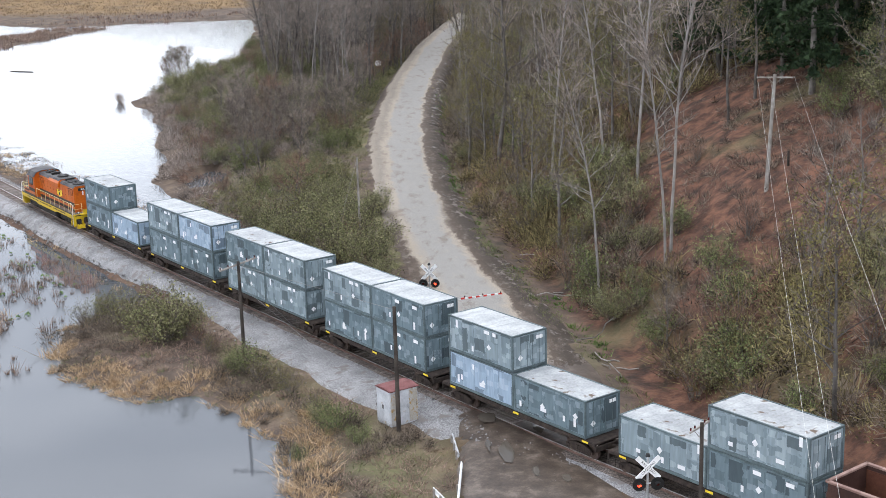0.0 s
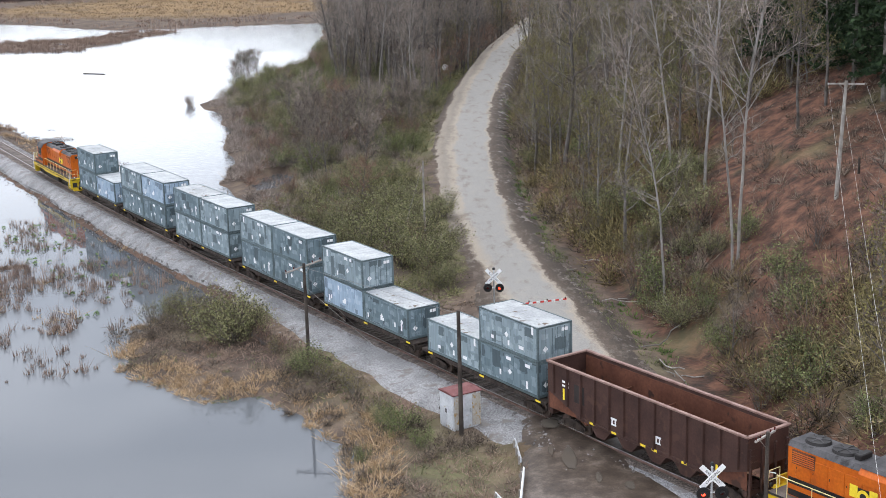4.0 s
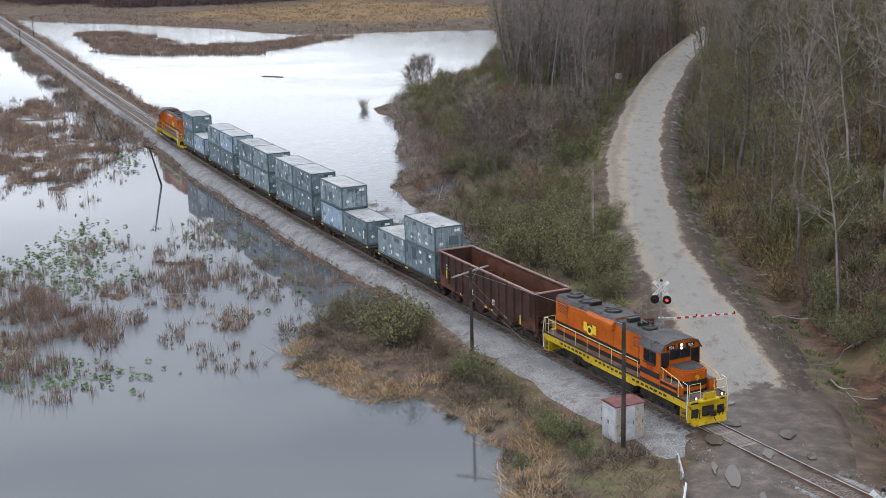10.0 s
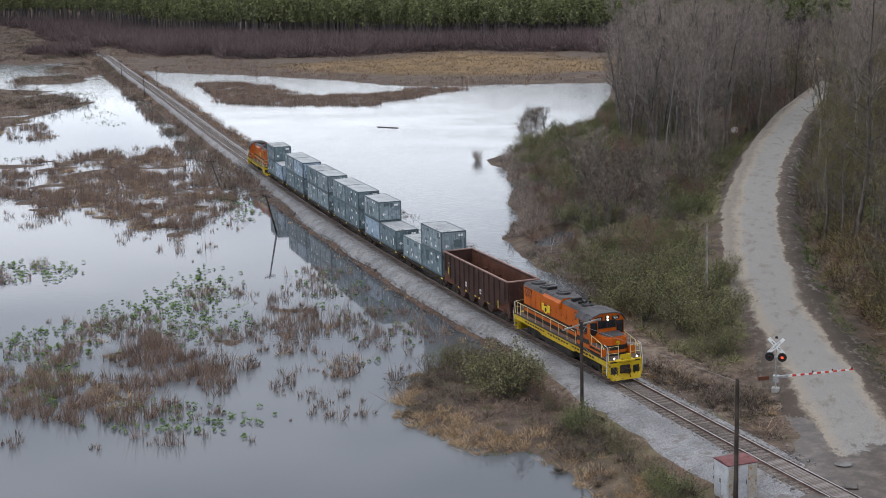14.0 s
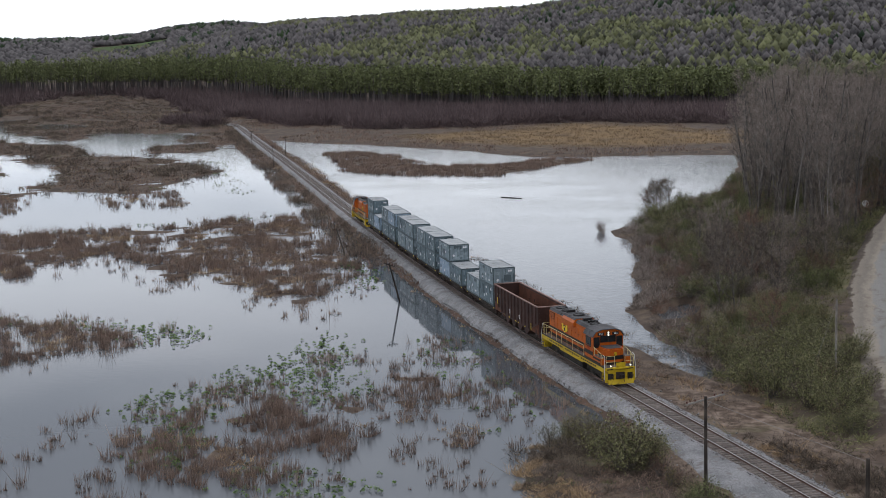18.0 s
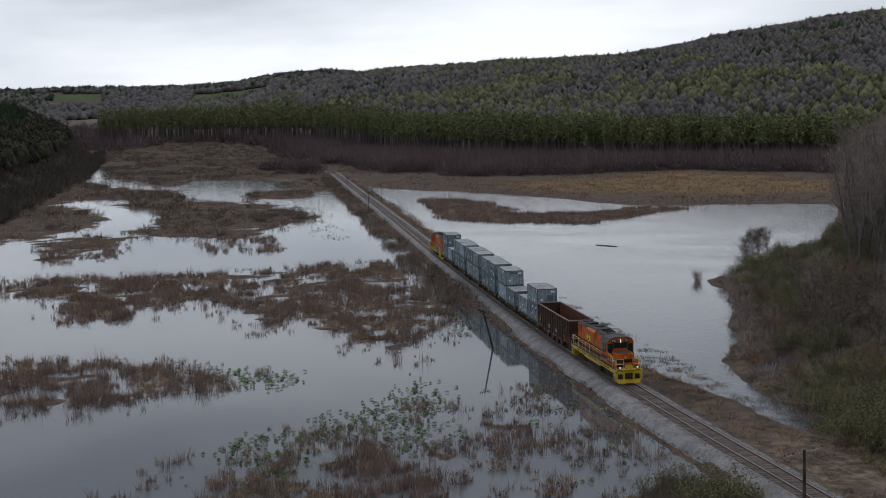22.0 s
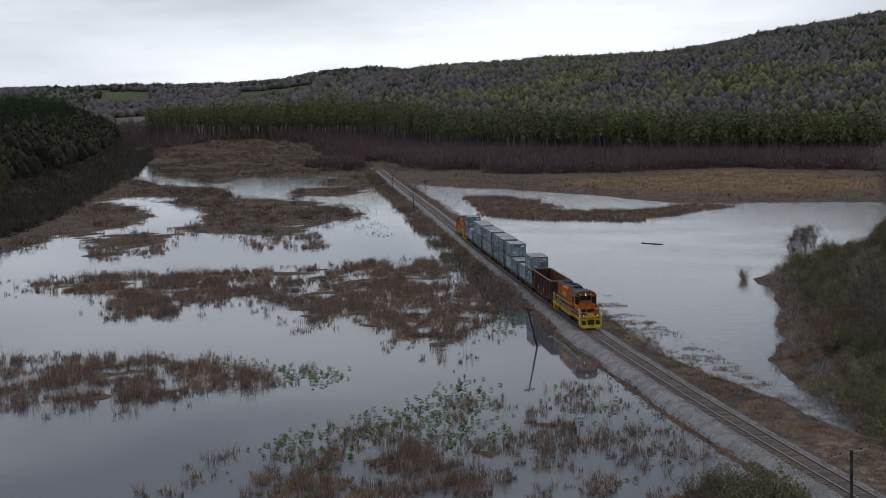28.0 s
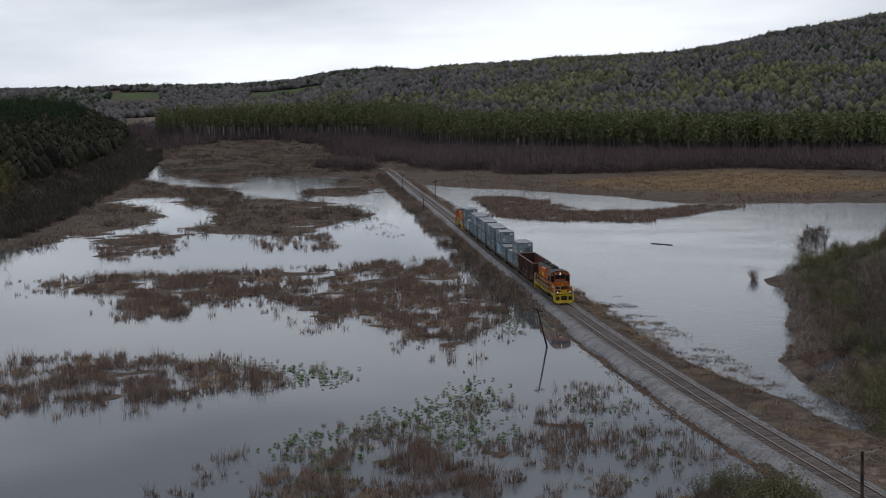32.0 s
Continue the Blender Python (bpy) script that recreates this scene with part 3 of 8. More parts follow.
ground_me = array_mesh("ground", np.stack([GX.ravel(), GY.ravel(), GZ.ravel()], 1), quads, ground_material(), True)
zone = ground_me.color_attributes.new("zone", "FLOAT_COLOR", "POINT")
_x, _y = GX.ravel(), GY.ravel()
_u, _s = track_uv(_x, _y)
_dr = _x - road_x(np.clip(_y, 30, 350))
_n = vnoise(_x, _y, 8, 21) + 0.6 * vnoise(_x, _y, 2.5, 22)
z_litter = np.clip((_dr - 6) / 2, 0, 1) * np.clip((600 - _y) / 60, 0, 1)
z_litter = np.maximum(z_litter, 0.45 * np.clip((-_u - 2.2) / 1.0, 0, 1) * np.clip((9 + _u) / 3, 0, 1))
z_grass = np.clip(0.4 + 1.2 * _n, 0, 1) * np.clip((16 - np.abs(_dr + 8)) / 6, 0, 1) * (_y < 330) * (_s > 45)
z_grass = np.maximum(z_grass, np.clip(_n - 0.1, 0, 1) * np.clip((inside(NEAR_BANK, _x, _y) - 1) / 3, 0, 1))
z_grass = np.maximum(z_grass, np.clip(_n - 0.3, 0, 0.7) * np.clip((_dr - 5) / 3, 0, 1) * (_y < 400))
z_dirt = np.clip(0.75 + 0.6 * vnoise(_x, _y, 3, 23), 0, 1) * np.clip((_u - 2.2) / 1.0, 0, 1) * np.clip((13 - _u) / 4, 0, 1) * np.clip((75 - _s) / 20, 0, 1) * (_dr < -2.5)
z_dirt = np.maximum(z_dirt, np.clip(0.6 + 0.9 * vnoise(_x, _y, 3, 24), 0, 1) * np.clip((8 + _u) / 4, 0, 1) * (_u < -2) * (inside(NEAR_BANK, _x, _y) > 0) * (_dr < -3))
GOLD = [(-200, 520), (-150, 560), (-138, 606), (-114, 604), (-57, 540), (60, 520), (60, 440), (-47, 452), (-82, 434), (-120, 440), (-165, 490)]
z_gold = np.clip((inside(GOLD, _x, _y) + 14 * vnoise(_x, _y, 25, 25)) / 22, 0, 1)
zone.data.foreach_set("color", np.stack([z_litter, z_grass, z_gold, z_dirt], 1).astype(np.float32).ravel())
crop = ground_me.color_attributes.new("crop", "FLOAT_COLOR", "POINT")
crop.data.foreach_set("color", np.stack([in_field(_x, _y, 0), in_field(_x, _y, 1), 0 * _x, 0 * _x + 1], 1).astype(np.float32).ravel())
tagged(new("ground", ground_me), "marshy valley ground with leaf litter and dead grass", "ground", kind="structure")


def water_material(name, ripple, scale, base):
    m = bpy.data.materials.new(name)
    m.use_nodes = True
    nt, ln = m.node_tree.nodes, m.node_tree.links
    p = nt["Principled BSDF"]
    p.inputs["Base Color"].default_value = (*base, 1)
    p.inputs["Roughness"].default_value, p.inputs["IOR"].default_value = 0.04, 1.33
    p.inputs["Specular IOR Level"].default_value = 0.5
    tc, mp, n, b = nt.new("ShaderNodeTexCoord"), nt.new("ShaderNodeMapping"), nt.new("ShaderNodeTexNoise"), nt.new("ShaderNodeBump")
    lanes, mr = nt.new("ShaderNodeTexNoise"), nt.new("ShaderNodeMapRange")
    mp.inputs["Scale"].default_value = (0.7, 1.6, 1)
    n.inputs["Scale"].default_value, n.inputs["Detail"].default_value = scale, 3.0
    lanes.inputs["Scale"].default_value, lanes.inputs["Detail"].default_value = 0.03, 4.0
    mr.inputs["From Min"].default_value, mr.inputs["From Max"].default_value = 0.35, 0.65
    mr.inputs["To Min"].default_value, mr.inputs["To Max"].default_value = ripple * 0.5, ripple
    b.inputs["Distance"].default_value = 0.02
    ln.new(tc.outputs["Object"], mp.inputs["Vector"])
    ln.new(mp.outputs["Vector"], n.inputs["Vector"])
    ln.new(mp.outputs["Vector"], lanes.inputs["Vector"])
    ln.new(lanes.outputs["Fac"], mr.inputs["Value"])
    sep, far_w, mx = nt.new("ShaderNodeSeparateXYZ"), nt.new("ShaderNodeMapRange"), nt.new("ShaderNodeMath")
    far_w.inputs["From Min"].default_value, far_w.inputs["From Max"].default_value, far_w.inputs["To Max"].default_value = 230.0, 420.0, 1.0
    mx.operation = "MAXIMUM"
    ln.new(tc.outputs["Object"], sep.inputs["Vector"])
    ln.new(sep.outputs["Y"], far_w.inputs["Value"])
    ln.new(far_w.outputs["Result"], mx.inputs[0])
    ln.new(mr.outputs["Result"], mx.inputs[1])
    ln.new(mx.outputs[0], b.inputs["Strength"])
    ln.new(n.outputs["Fac"], b.inputs["Height"])
    ln.new(b.outputs["Normal"], p.inputs["Normal"])
    return m


SEAM = [on_track(s)[:2] for s in (-200, -60, 0, 40, 80, 120, 200, 500, 900)]
left_w = Geo().add([(*p, WATER_Z) for p in SEAM] + [(-900, 1000, WATER_Z), (-900, -100, WATER_Z)], [tuple(range(len(SEAM) + 2))])
right_w = Geo().add([(*p, WATER_Z) for p in SEAM] + [(300, 1000, WATER_Z), (300, -100, WATER_Z)], [tuple(range(len(SEAM) + 2))])
tagged(part("water", left_w, water_material("still_water", 0.14, 0.8, (0.088, 0.093, 0.1))), "still flooded marsh water mirroring a grey sky", "water", kind="structure")
tagged(part("lake_water", right_w, water_material("rippled_water", 1.0, 1.6, (0.088, 0.093, 0.1))), "wind-rippled lake water under a grey sky", "water", kind="structure")


def ribbon(name, rows, material):
    """A sheet from rows of points across a line."""
    v = np.array([p for r in rows for p in r])
    k = len(rows[0])
    ii = np.arange(len(v)).reshape(-1, k)
    return array_mesh(name, v, np.stack([ii[:-1, :-1], ii[:-1, 1:], ii[1:, 1:], ii[1:, :-1]], -1).reshape(-1, 4), material, True)


# ballast bed with shoulders
def APRON(s):
    """Where the gravel spreads wide beside the crossing."""
    return float(np.interp(s, [2, 8, 34, 52], [0, 1, 1, 0]))


PROFILE = [(-2.85, -1.15), (-2.45, -0.7), (-2.0, -0.36), (-1.6, -0.25), (0, -0.22), (1.6, -0.25), (2.0, -0.36), (2.4, -0.62), (2.9, -1.1)]
rows = []
for s in np.arange(-160, 690, 1.0):
    x, y, th = on_track(s)
    c, sn = math.cos(radians(th)), math.sin(radians(th))
    row = []
    for k, (u, z) in enumerate(PROFILE):
        j = 0.12 * float(vnoise(s, u * 3, 1.3, 30 + k))
        grow = 1.0 if k > 2 else 1 + 0.06 * float(vnoise(s, 0, 9, 29)) + 0.9 * APRON(s) + 0.22 * float(np.interp(s, [50, 62, 125, 150], [0, 1, 1, 0]))
        w = 0.25 * j if 1 < k < 7 else j
        zz = z if k > 2 else z + (max(z, -0.95 if k == 0 else -0.58) - z) * min(1.0, 1.6 * APRON(s))
        row.append((x + (u * grow + j) * c, y + (u * grow + j) * sn, zz + w * 0.6))
    rows.append(row)
tagged(part("ballast", ribbon("ballast", rows, M_ballast)), "grey crushed stone ballast under the railway track", "ballast", kind="structure")
rows = []
for s in np.arange(-160, 420, 1.0):
    x, y, th = on_track(s)
    c, sn = math.cos(radians(th)), math.sin(radians(th))
    rows.append([(x + u * c, y + u * sn, z + 0.012 * float(vnoise(s, u * 5, 0.9, 37))) for u, z in ((-1.45, -0.26), (-1.2, -0.205), (-0.6, -0.2), (0, -0.198), (0.6, -0.2), (1.2, -0.205), (1.45, -0.26))])
tagged(part("track_bed", ribbon("track_bed", rows, M_ballast_brown)), "oil-browned ballast between the rails", "ballast", kind="structure")

# country road: worn asphalt with tan dusty edges, brown verges, wet mud at the crossing
def road_material():
    m = bpy.data.materials.new("worn_road")
    m.use_nodes = True
    nt, ln = m.node_tree.nodes, m.node_tree.links
    p = nt["Principled BSDF"]
    tc, at, sep = nt.new("ShaderNodeTexCoord"), nt.new("ShaderNodeVertexColor"), nt.new("ShaderNodeSeparateColor")
    at.layer_name = "across"
    ln.new(at.outputs["Color"], sep.inputs["Color"])

    def noise(scale, detail, rough=0.6, stretch=1.0):
        n, mp = nt.new("ShaderNodeTexNoise"), nt.new("ShaderNodeMapping")
        mp.inputs["Scale"].default_value = (1, stretch, 1)
        n.inputs["Scale"].default_value, n.inputs["Detail"].default_value, n.inputs["Roughness"].default_value = scale, detail, rough
        ln.new(tc.outputs["Object"], mp.inputs["Vector"])
        ln.new(mp.outputs["Vector"], n.inputs["Vector"])
        return n.outputs["Fac"]

    def math_(op, a, b, c=None):
        k = nt.new("ShaderNodeMath")
        k.operation = op
        for i, q in enumerate((a, b, c)):
            if q is None:
                continue
            if isinstance(q, (int, float)):
                k.inputs[i].default_value = q
            else:
                ln.new(q, k.inputs[i])
        return k.outputs[0]

    def ramp(fac, stops):
        r = nt.new("ShaderNodeValToRGB")
        while len(r.color_ramp.elements) < len(stops):
            r.color_ramp.elements.new(0.5)
        for e, (q, c) in zip(r.color_ramp.elements, stops):
            e.position, e.color = q, (*c, 1)
        ln.new(fac, r.inputs["Fac"])
        return r.outputs["Color"]

    def mix(fac, a, b, mode="MIX"):
        k = nt.new("ShaderNodeMixRGB")
        k.blend_type = mode
        for q, slot in ((fac, "Fac"), (a, "Color1"), (b, "Color2")):
            if isinstance(q, (int, float)):
                k.inputs[slot].default_value = q
            elif isinstance(q, tuple):
                k.inputs[slot].default_value = (*q, 1)
            else:
                ln.new(q, k.inputs[slot])
        return k.outputs["Color"]

    n_big, n_mid, n_fine = noise(0.25, 5, 0.6, 0.35), noise(1.3, 6, 0.7, 0.5), noise(9, 4)
    d = math_("MULTIPLY_ADD", math_("SUBTRACT", n_big, 0.5), 0.16, sep.outputs["Red"])
    d = math_("MULTIPLY_ADD", math_("SUBTRACT", n_mid, 0.5), 0.1, d)
    soil, brown, tan, grey = (0.045, 0.033, 0.025), (0.078, 0.057, 0.043), (0.3, 0.254, 0.202), (0.245, 0.232, 0.214)
    col = ramp(d, [(0.14, soil), (0.3, brown), (0.335, tan), (0.4, grey), (0.58, grey), (0.625, tan), (0.645, brown), (0.72, soil)])
    wide = ramp(d, [(0.14, soil), (0.215, brown), (0.235, (0.25, 0.212, 0.17)), (0.3, (0.2, 0.172, 0.142)), (0.365, tan), (0.395, grey), (0.63, grey), (0.65, tan), (0.665, brown), (0.74, soil)])
    col = mix(sep.outputs["Blue"], col, wide)
    spots = ramp(n_mid, [(0.52, (0, 0, 0)), (0.68, (1, 1, 1))])
    col = mix(math_("MULTIPLY", spots, 0.3), col, (0.33, 0.295, 0.245))
    dark = ramp(noise(0.7, 7, 0.75, 0.4), [(0.53, (0, 0, 0)), (0.64, (1, 1, 1))])
    col = mix(math_("MULTIPLY", dark, 0.6), col, (0.15, 0.115, 0.09))
    wet = math_("MULTIPLY_ADD", math_("SUBTRACT", n_mid, 0.5), 1.1, sep.outputs["Green"])
    wet = math_("MULTIPLY_ADD", math_("SUBTRACT", n_big, 0.5), 0.9, wet)
    wet = ramp(wet, [(0.47, (0, 0, 0)), (0.53, (1, 1, 1))])
    mud = ramp(noise(0.9, 8, 0.7), [(0.34, (0.04, 0.029, 0.022)), (0.5, (0.075, 0.055, 0.042)), (0.66, (0.15, 0.118, 0.095))])
    col = mix(wet, col, mud)
    grain = ramp(n_fine, [(0.3, (0.25, 0.25, 0.25)), (0.7, (0.75, 0.75, 0.75))])
    col = mix(0.4, col, grain, "OVERLAY")
    ln.new(col, p.inputs["Base Color"])
    ln.new(math_("MULTIPLY_ADD", wet, -0.5, 0.9), p.inputs["Roughness"])
    p.inputs["Specular IOR Level"].default_value = 0.3
    b = nt.new("ShaderNodeBump")
    b.inputs["Strength"].default_value, b.inputs["Distance"].default_value = 0.5, 0.05
    ln.new(n_mid, b.inputs["Height"])
    ln.new(b.outputs["Normal"], p.inputs["Normal"])
    return m


M_roadsheet = road_material()
_ry, _rd = np.arange(38, 346, 0.8), np.linspace(-7.2, 6.8, 29)
RD, RY = np.meshgrid(_rd, _ry)
RX = RD + road_x(RY)
_edge = np.clip((np.abs(RD) - 3.4) / 2.4, 0, 1)
_ru, _rs = track_uv(RX, RY)
_out = np.minimum(ground_z(RX, RY) - 0.1, road_z(RY) - 0.1)
RZ = (road_z(RY) + 0.03 * vnoise(RX, RY, 1.2, 45) - 0.012 * RD ** 2 / 3) * (1 - _edge) + _out * _edge
RZ = np.where(np.abs(_ru) < 1.1, np.minimum(RZ, -0.06), RZ)
k = RD.shape[1]
ii = np.arange(RD.size).reshape(-1, k)
road_me = array_mesh("road", np.stack([RX.ravel(), RY.ravel(), RZ.ravel()], 1), np.stack([ii[:-1, :-1], ii[:-1, 1:], ii[1:, 1:], ii[1:, :-1]], -1).reshape(-1, 4), M_roadsheet, True)
across = road_me.color_attributes.new("across", "FLOAT_COLOR", "POINT")
_wet = np.clip((93.5 - RY) / 9, 0, 1) * np.clip((RY - 40) / 10, 0.5, 1)
_wet = np.maximum(_wet, 0.85 * np.clip((100 - RY) / 8, 0, 1) * np.clip((-RD - 1.8) / 1.2, 0, 1))
_wet = np.maximum(_wet, 0.42 * np.clip((RD - 2.6) / 1.0, 0, 1))
across.data.foreach_set("color", np.stack([(RD / 16 + 0.5).ravel(), _wet.ravel(), np.clip((RY - 128) / 20, 0, 1).ravel(), np.ones(RD.size)], 1).astype(np.float32).ravel())
tagged(new("road", road_me), "worn grey country road with tan dusty edges and brown mud verges", "road", kind="structure")

# rails, ties
def rail(u):
    obs = []
    for s0, s1 in ((-150, 690),):
        g, gt = Geo(), Geo()
        prof = [(-0.07, -0.17), (0.07, -0.17), (0.03, -0.13), (0.015, -0.05), (0.035, -0.035), (0.035, -0.012), (-0.035, -0.012), (-0.035, -0.035), (-0.015, -0.05), (-0.03, -0.13)]
        vs, fs, vt, ft = [], [], [], []
        line = np.arange(s0, s1, 2.5)
        for i, s in enumerate(line):
            x, y, th = on_track(s, u)
            c, sn = math.cos(radians(th)), math.sin(radians(th))
            vs += [(x + a * c, y + a * sn, b) for a, b in prof]
            vt += [(x + a * c, y + a * sn, b) for a, b in ((-0.034, -0.0125), (-0.03, 0.0), (0.03, 0.0), (0.034, -0.0125))]
            if i:
                n = len(prof)
                fs += [((i - 1) * n + k, (i - 1) * n + (k + 1) % n, i * n + (k + 1) % n, i * n + k) for k in range(n)]
                ft += [((i - 1) * 4 + k, (i - 1) * 4 + k + 1, i * 4 + k + 1, i * 4 + k) for k in range(3)]
        body = tagged(part("rail", Geo().add(vs, fs), M_rail), "rusty steel rail with a worn bright head", "rail", "rails of the track", "structure")
        part("rail_head", Geo().add(vt, ft), M_railtop, body, "bright worn running surface")
    return body


rail(-0.7525), rail(0.7525)

# ---------------------------------------------------------------- train materials
def painted(name, base, patch, light, cell=(0.42, 0.42, 0.36), amount=0.55, rough=0.62):
    """Faded box paint touched up in squarish patches of other greys, with streaks of dirt."""
    m = bpy.data.materials.new(name)
    m.use_nodes = True
    nt, ln = m.node_tree.nodes, m.node_tree.links
    p = nt["Principled BSDF"]
    tc, oi, add = nt.new("ShaderNodeTexCoord"), nt.new("ShaderNodeObjectInfo"), nt.new("ShaderNodeVectorMath")
    mulr = nt.new("ShaderNodeMath")
    mulr.operation, mulr.inputs[1].default_value = "MULTIPLY", 37.0
    ln.new(oi.outputs["Random"], mulr.inputs[0])
    ln.new(tc.outputs["Object"], add.inputs[0])
    ln.new(mulr.outputs[0], add.inputs[1])
    wob, wadd = nt.new("ShaderNodeTexNoise"), nt.new("ShaderNodeVectorMath")
    wob.inputs["Scale"].default_value = 3.0
    wsc = nt.new("ShaderNodeVectorMath")
    wsc.operation, wsc.inputs["Scale"].default_value = "SCALE", 0.3
    ln.new(add.outputs[0], wob.inputs["Vector"])
    ln.new(wob.outputs["Color"], wsc.inputs[0])
    ln.new(add.outputs[0], wadd.inputs[0])
    ln.new(wsc.outputs[0], wadd.inputs[1])
    col = None
    prev = nt.new("ShaderNodeRGB")
    prev.outputs[0].default_value = (*base, 1)
    col = prev.outputs[0]
    for k, (c, sc, thr) in enumerate(((patch, 1.0, 1 - amount), (light, 0.62, 0.8), (tuple(v * 0.6 for v in patch), 1.5, 0.86))):
        off, sn, wn_, gt, mx = (nt.new(n) for n in ("ShaderNodeVectorMath", "ShaderNodeVectorMath", "ShaderNodeTexWhiteNoise", "ShaderNodeMath", "ShaderNodeMixRGB"))
        off.inputs[1].default_value = (k * 3.17, k * 5.3, k * 2.7)
        sn.operation = "SNAP"
        sn.inputs[1].default_value = tuple(v * sc for v in cell)
        gt.operation, gt.inputs[1].default_value = "GREATER_THAN", thr
        ln.new(wadd.outputs[0], off.inputs[0])
        ln.new(off.outputs[0], sn.inputs[0])
        ln.new(sn.outputs[0], wn_.inputs["Vector"])
        ln.new(wn_.outputs["Value"], gt.inputs[0])
        ln.new(gt.outputs[0], mx.inputs["Fac"])
        ln.new(col, mx.inputs["Color1"])
        mx.inputs["Color2"].default_value = (*c, 1)
        col = mx.outputs["Color"]
    n, mp, ov = nt.new("ShaderNodeTexNoise"), nt.new("ShaderNodeMapping"), nt.new("ShaderNodeMixRGB")
    mp.inputs["Scale"].default_value = (3, 3, 0.5)
    n.inputs["Scale"].default_value, n.inputs["Detail"].default_value = 1.6, 6
    ov.blend_type, ov.inputs["Fac"].default_value = "OVERLAY", 0.35
    ln.new(add.outputs[0], mp.inputs["Vector"])
    ln.new(mp.outputs["Vector"], n.inputs["Vector"])
    ln.new(col, ov.inputs["Color1"])
    ln.new(n.outputs["Fac"], ov.inputs["Color2"])
    ln.new(ov.outputs["Color"], p.inputs["Base Color"])
    p.inputs["Roughness"].default_value = rough
    p.inputs["Specular IOR Level"].default_value = 0.3
    return m


M_box = painted("patched_grey_green_paint", (0.145, 0.195, 0.217), (0.112, 0.153, 0.172), (0.21, 0.262, 0.29), cell=(0.75, 0.62, 0.5), amount=0.34)
M_box_pale = painted("patched_pale_grey_paint", (0.225, 0.28, 0.303), (0.172, 0.22, 0.24), (0.3, 0.355, 0.38), cell=(0.75, 0.62, 0.5), amount=0.34)
M_box_blue = painted("patched_faded_blue_paint", (0.3, 0.385, 0.475), (0.26, 0.34, 0.42), (0.37, 0.45, 0.53), cell=(0.75, 0.62, 0.5), amount=0.25)
M_boxrail = surf("box_frame_paint", (0.07, 0.095, 0.1), (0.12, 0.155, 0.165), 1.2, 0.6, bump=0.1, per_object=0.2)
M_roof = surf("chalky_box_roof", (0.3, 0.315, 0.32), (0.42, 0.43, 0.43), 0.8, 0.75, bump=0.15, fine=7, per_object=0.1)
M_roof_dirty = surf("rust_stained_box_roof", (0.28, 0.29, 0.295), (0.4, 0.41, 0.41), 0.7, 0.75, bump=0.15, fine=7, c=(0.12, 0.085, 0.06), spots=0.6)
M_white = surf("white_sticker", (0.72, 0.73, 0.73), (0.82, 0.82, 0.82), 4, 0.6, bump=0)
M_yellowmark = surf("yellow_reflector", (0.75, 0.55, 0.03), (0.85, 0.65, 0.05), 6, 0.5, bump=0)
M_black = surf("black_running_gear", (0.015, 0.013, 0.012), (0.04, 0.034, 0.03), 2, 0.75, bump=0.3)
M_rustgear = surf("rusty_running_gear", (0.024, 0.017, 0.014), (0.055, 0.04, 0.032), 3, 0.85, bump=0.3)
M_wheel = surf("wheel_steel", (0.07, 0.045, 0.035), (0.13, 0.1, 0.085), 5, 0.6, 0.4, bump=0.1)
M_hop = surf("brown_hopper_paint", (0.04, 0.019, 0.015), (0.068, 0.034, 0.027), 0.7, 0.6, bump=0.2, fine=9, c=(0.075, 0.038, 0.028), spots=0.58)
M_hop_in = surf("rusted_hopper_inside", (0.09, 0.034, 0.02), (0.15, 0.06, 0.036), 0.5, 0.9, bump=0.4, fine=6, c=(0.05, 0.025, 0.018), spots=0.6)
M_hoprim = surf("dusty_top_chord", (0.2, 0.12, 0.1), (0.3, 0.2, 0.17), 1.5, 0.8, bump=0.2)
M_orange = surf("orange_locomotive_paint", (0.44, 0.088, 0.006), (0.51, 0.115, 0.008), 0.8, 0.45, bump=0.04, c=(0.36, 0.08, 0.01), spots=0.6)
M_yellow = surf("yellow_locomotive_paint", (0.5, 0.33, 0.012), (0.6, 0.42, 0.018), 1.2, 0.45, bump=0.05, c=(0.2, 0.13, 0.03), spots=0.6)
M_locoblack = surf("black_locomotive_paint", (0.012, 0.011, 0.011), (0.028, 0.025, 0.024), 1, 0.5, bump=0.05)
M_locoroof = surf("sooty_grey_roof", (0.05, 0.048, 0.05), (0.095, 0.09, 0.092), 0.8, 0.8, bump=0.15, fine=9, c=(0.03, 0.028, 0.028), spots=0.6)
M_walk = surf("worn_walkway", (0.1, 0.075, 0.065), (0.17, 0.14, 0.125), 0.9, 0.8, bump=0.3)
M_handrail = surf("cream_handrail", (0.6, 0.5, 0.22), (0.75, 0.65, 0.35), 3, 0.5, bump=0)
M_whiterail = surf("white_handrail", (0.62, 0.62, 0.58), (0.75, 0.75, 0.72), 3, 0.5, bump=0)
M_glass = surf("dark_cab_glass", (0.012, 0.014, 0.016), (0.022, 0.025, 0.028), 2, 0.08, bump=0)
M_lamp = glow("headlamp", (1.0, 0.9, 0.72), 3.0)
M_redlamp = glow("red_warning_lamp", (1.0, 0.05, 0.02), 4.0)
M_rednum = surf("dark_red_numerals", (0.3, 0.02, 0.012), (0.36, 0.03, 0.018), 4, 0.5, bump=0)
M_numboard = surf("black_number_board", (0.01, 0.01, 0.01), (0.02, 0.02, 0.02), 3, 0.4, bump=0)


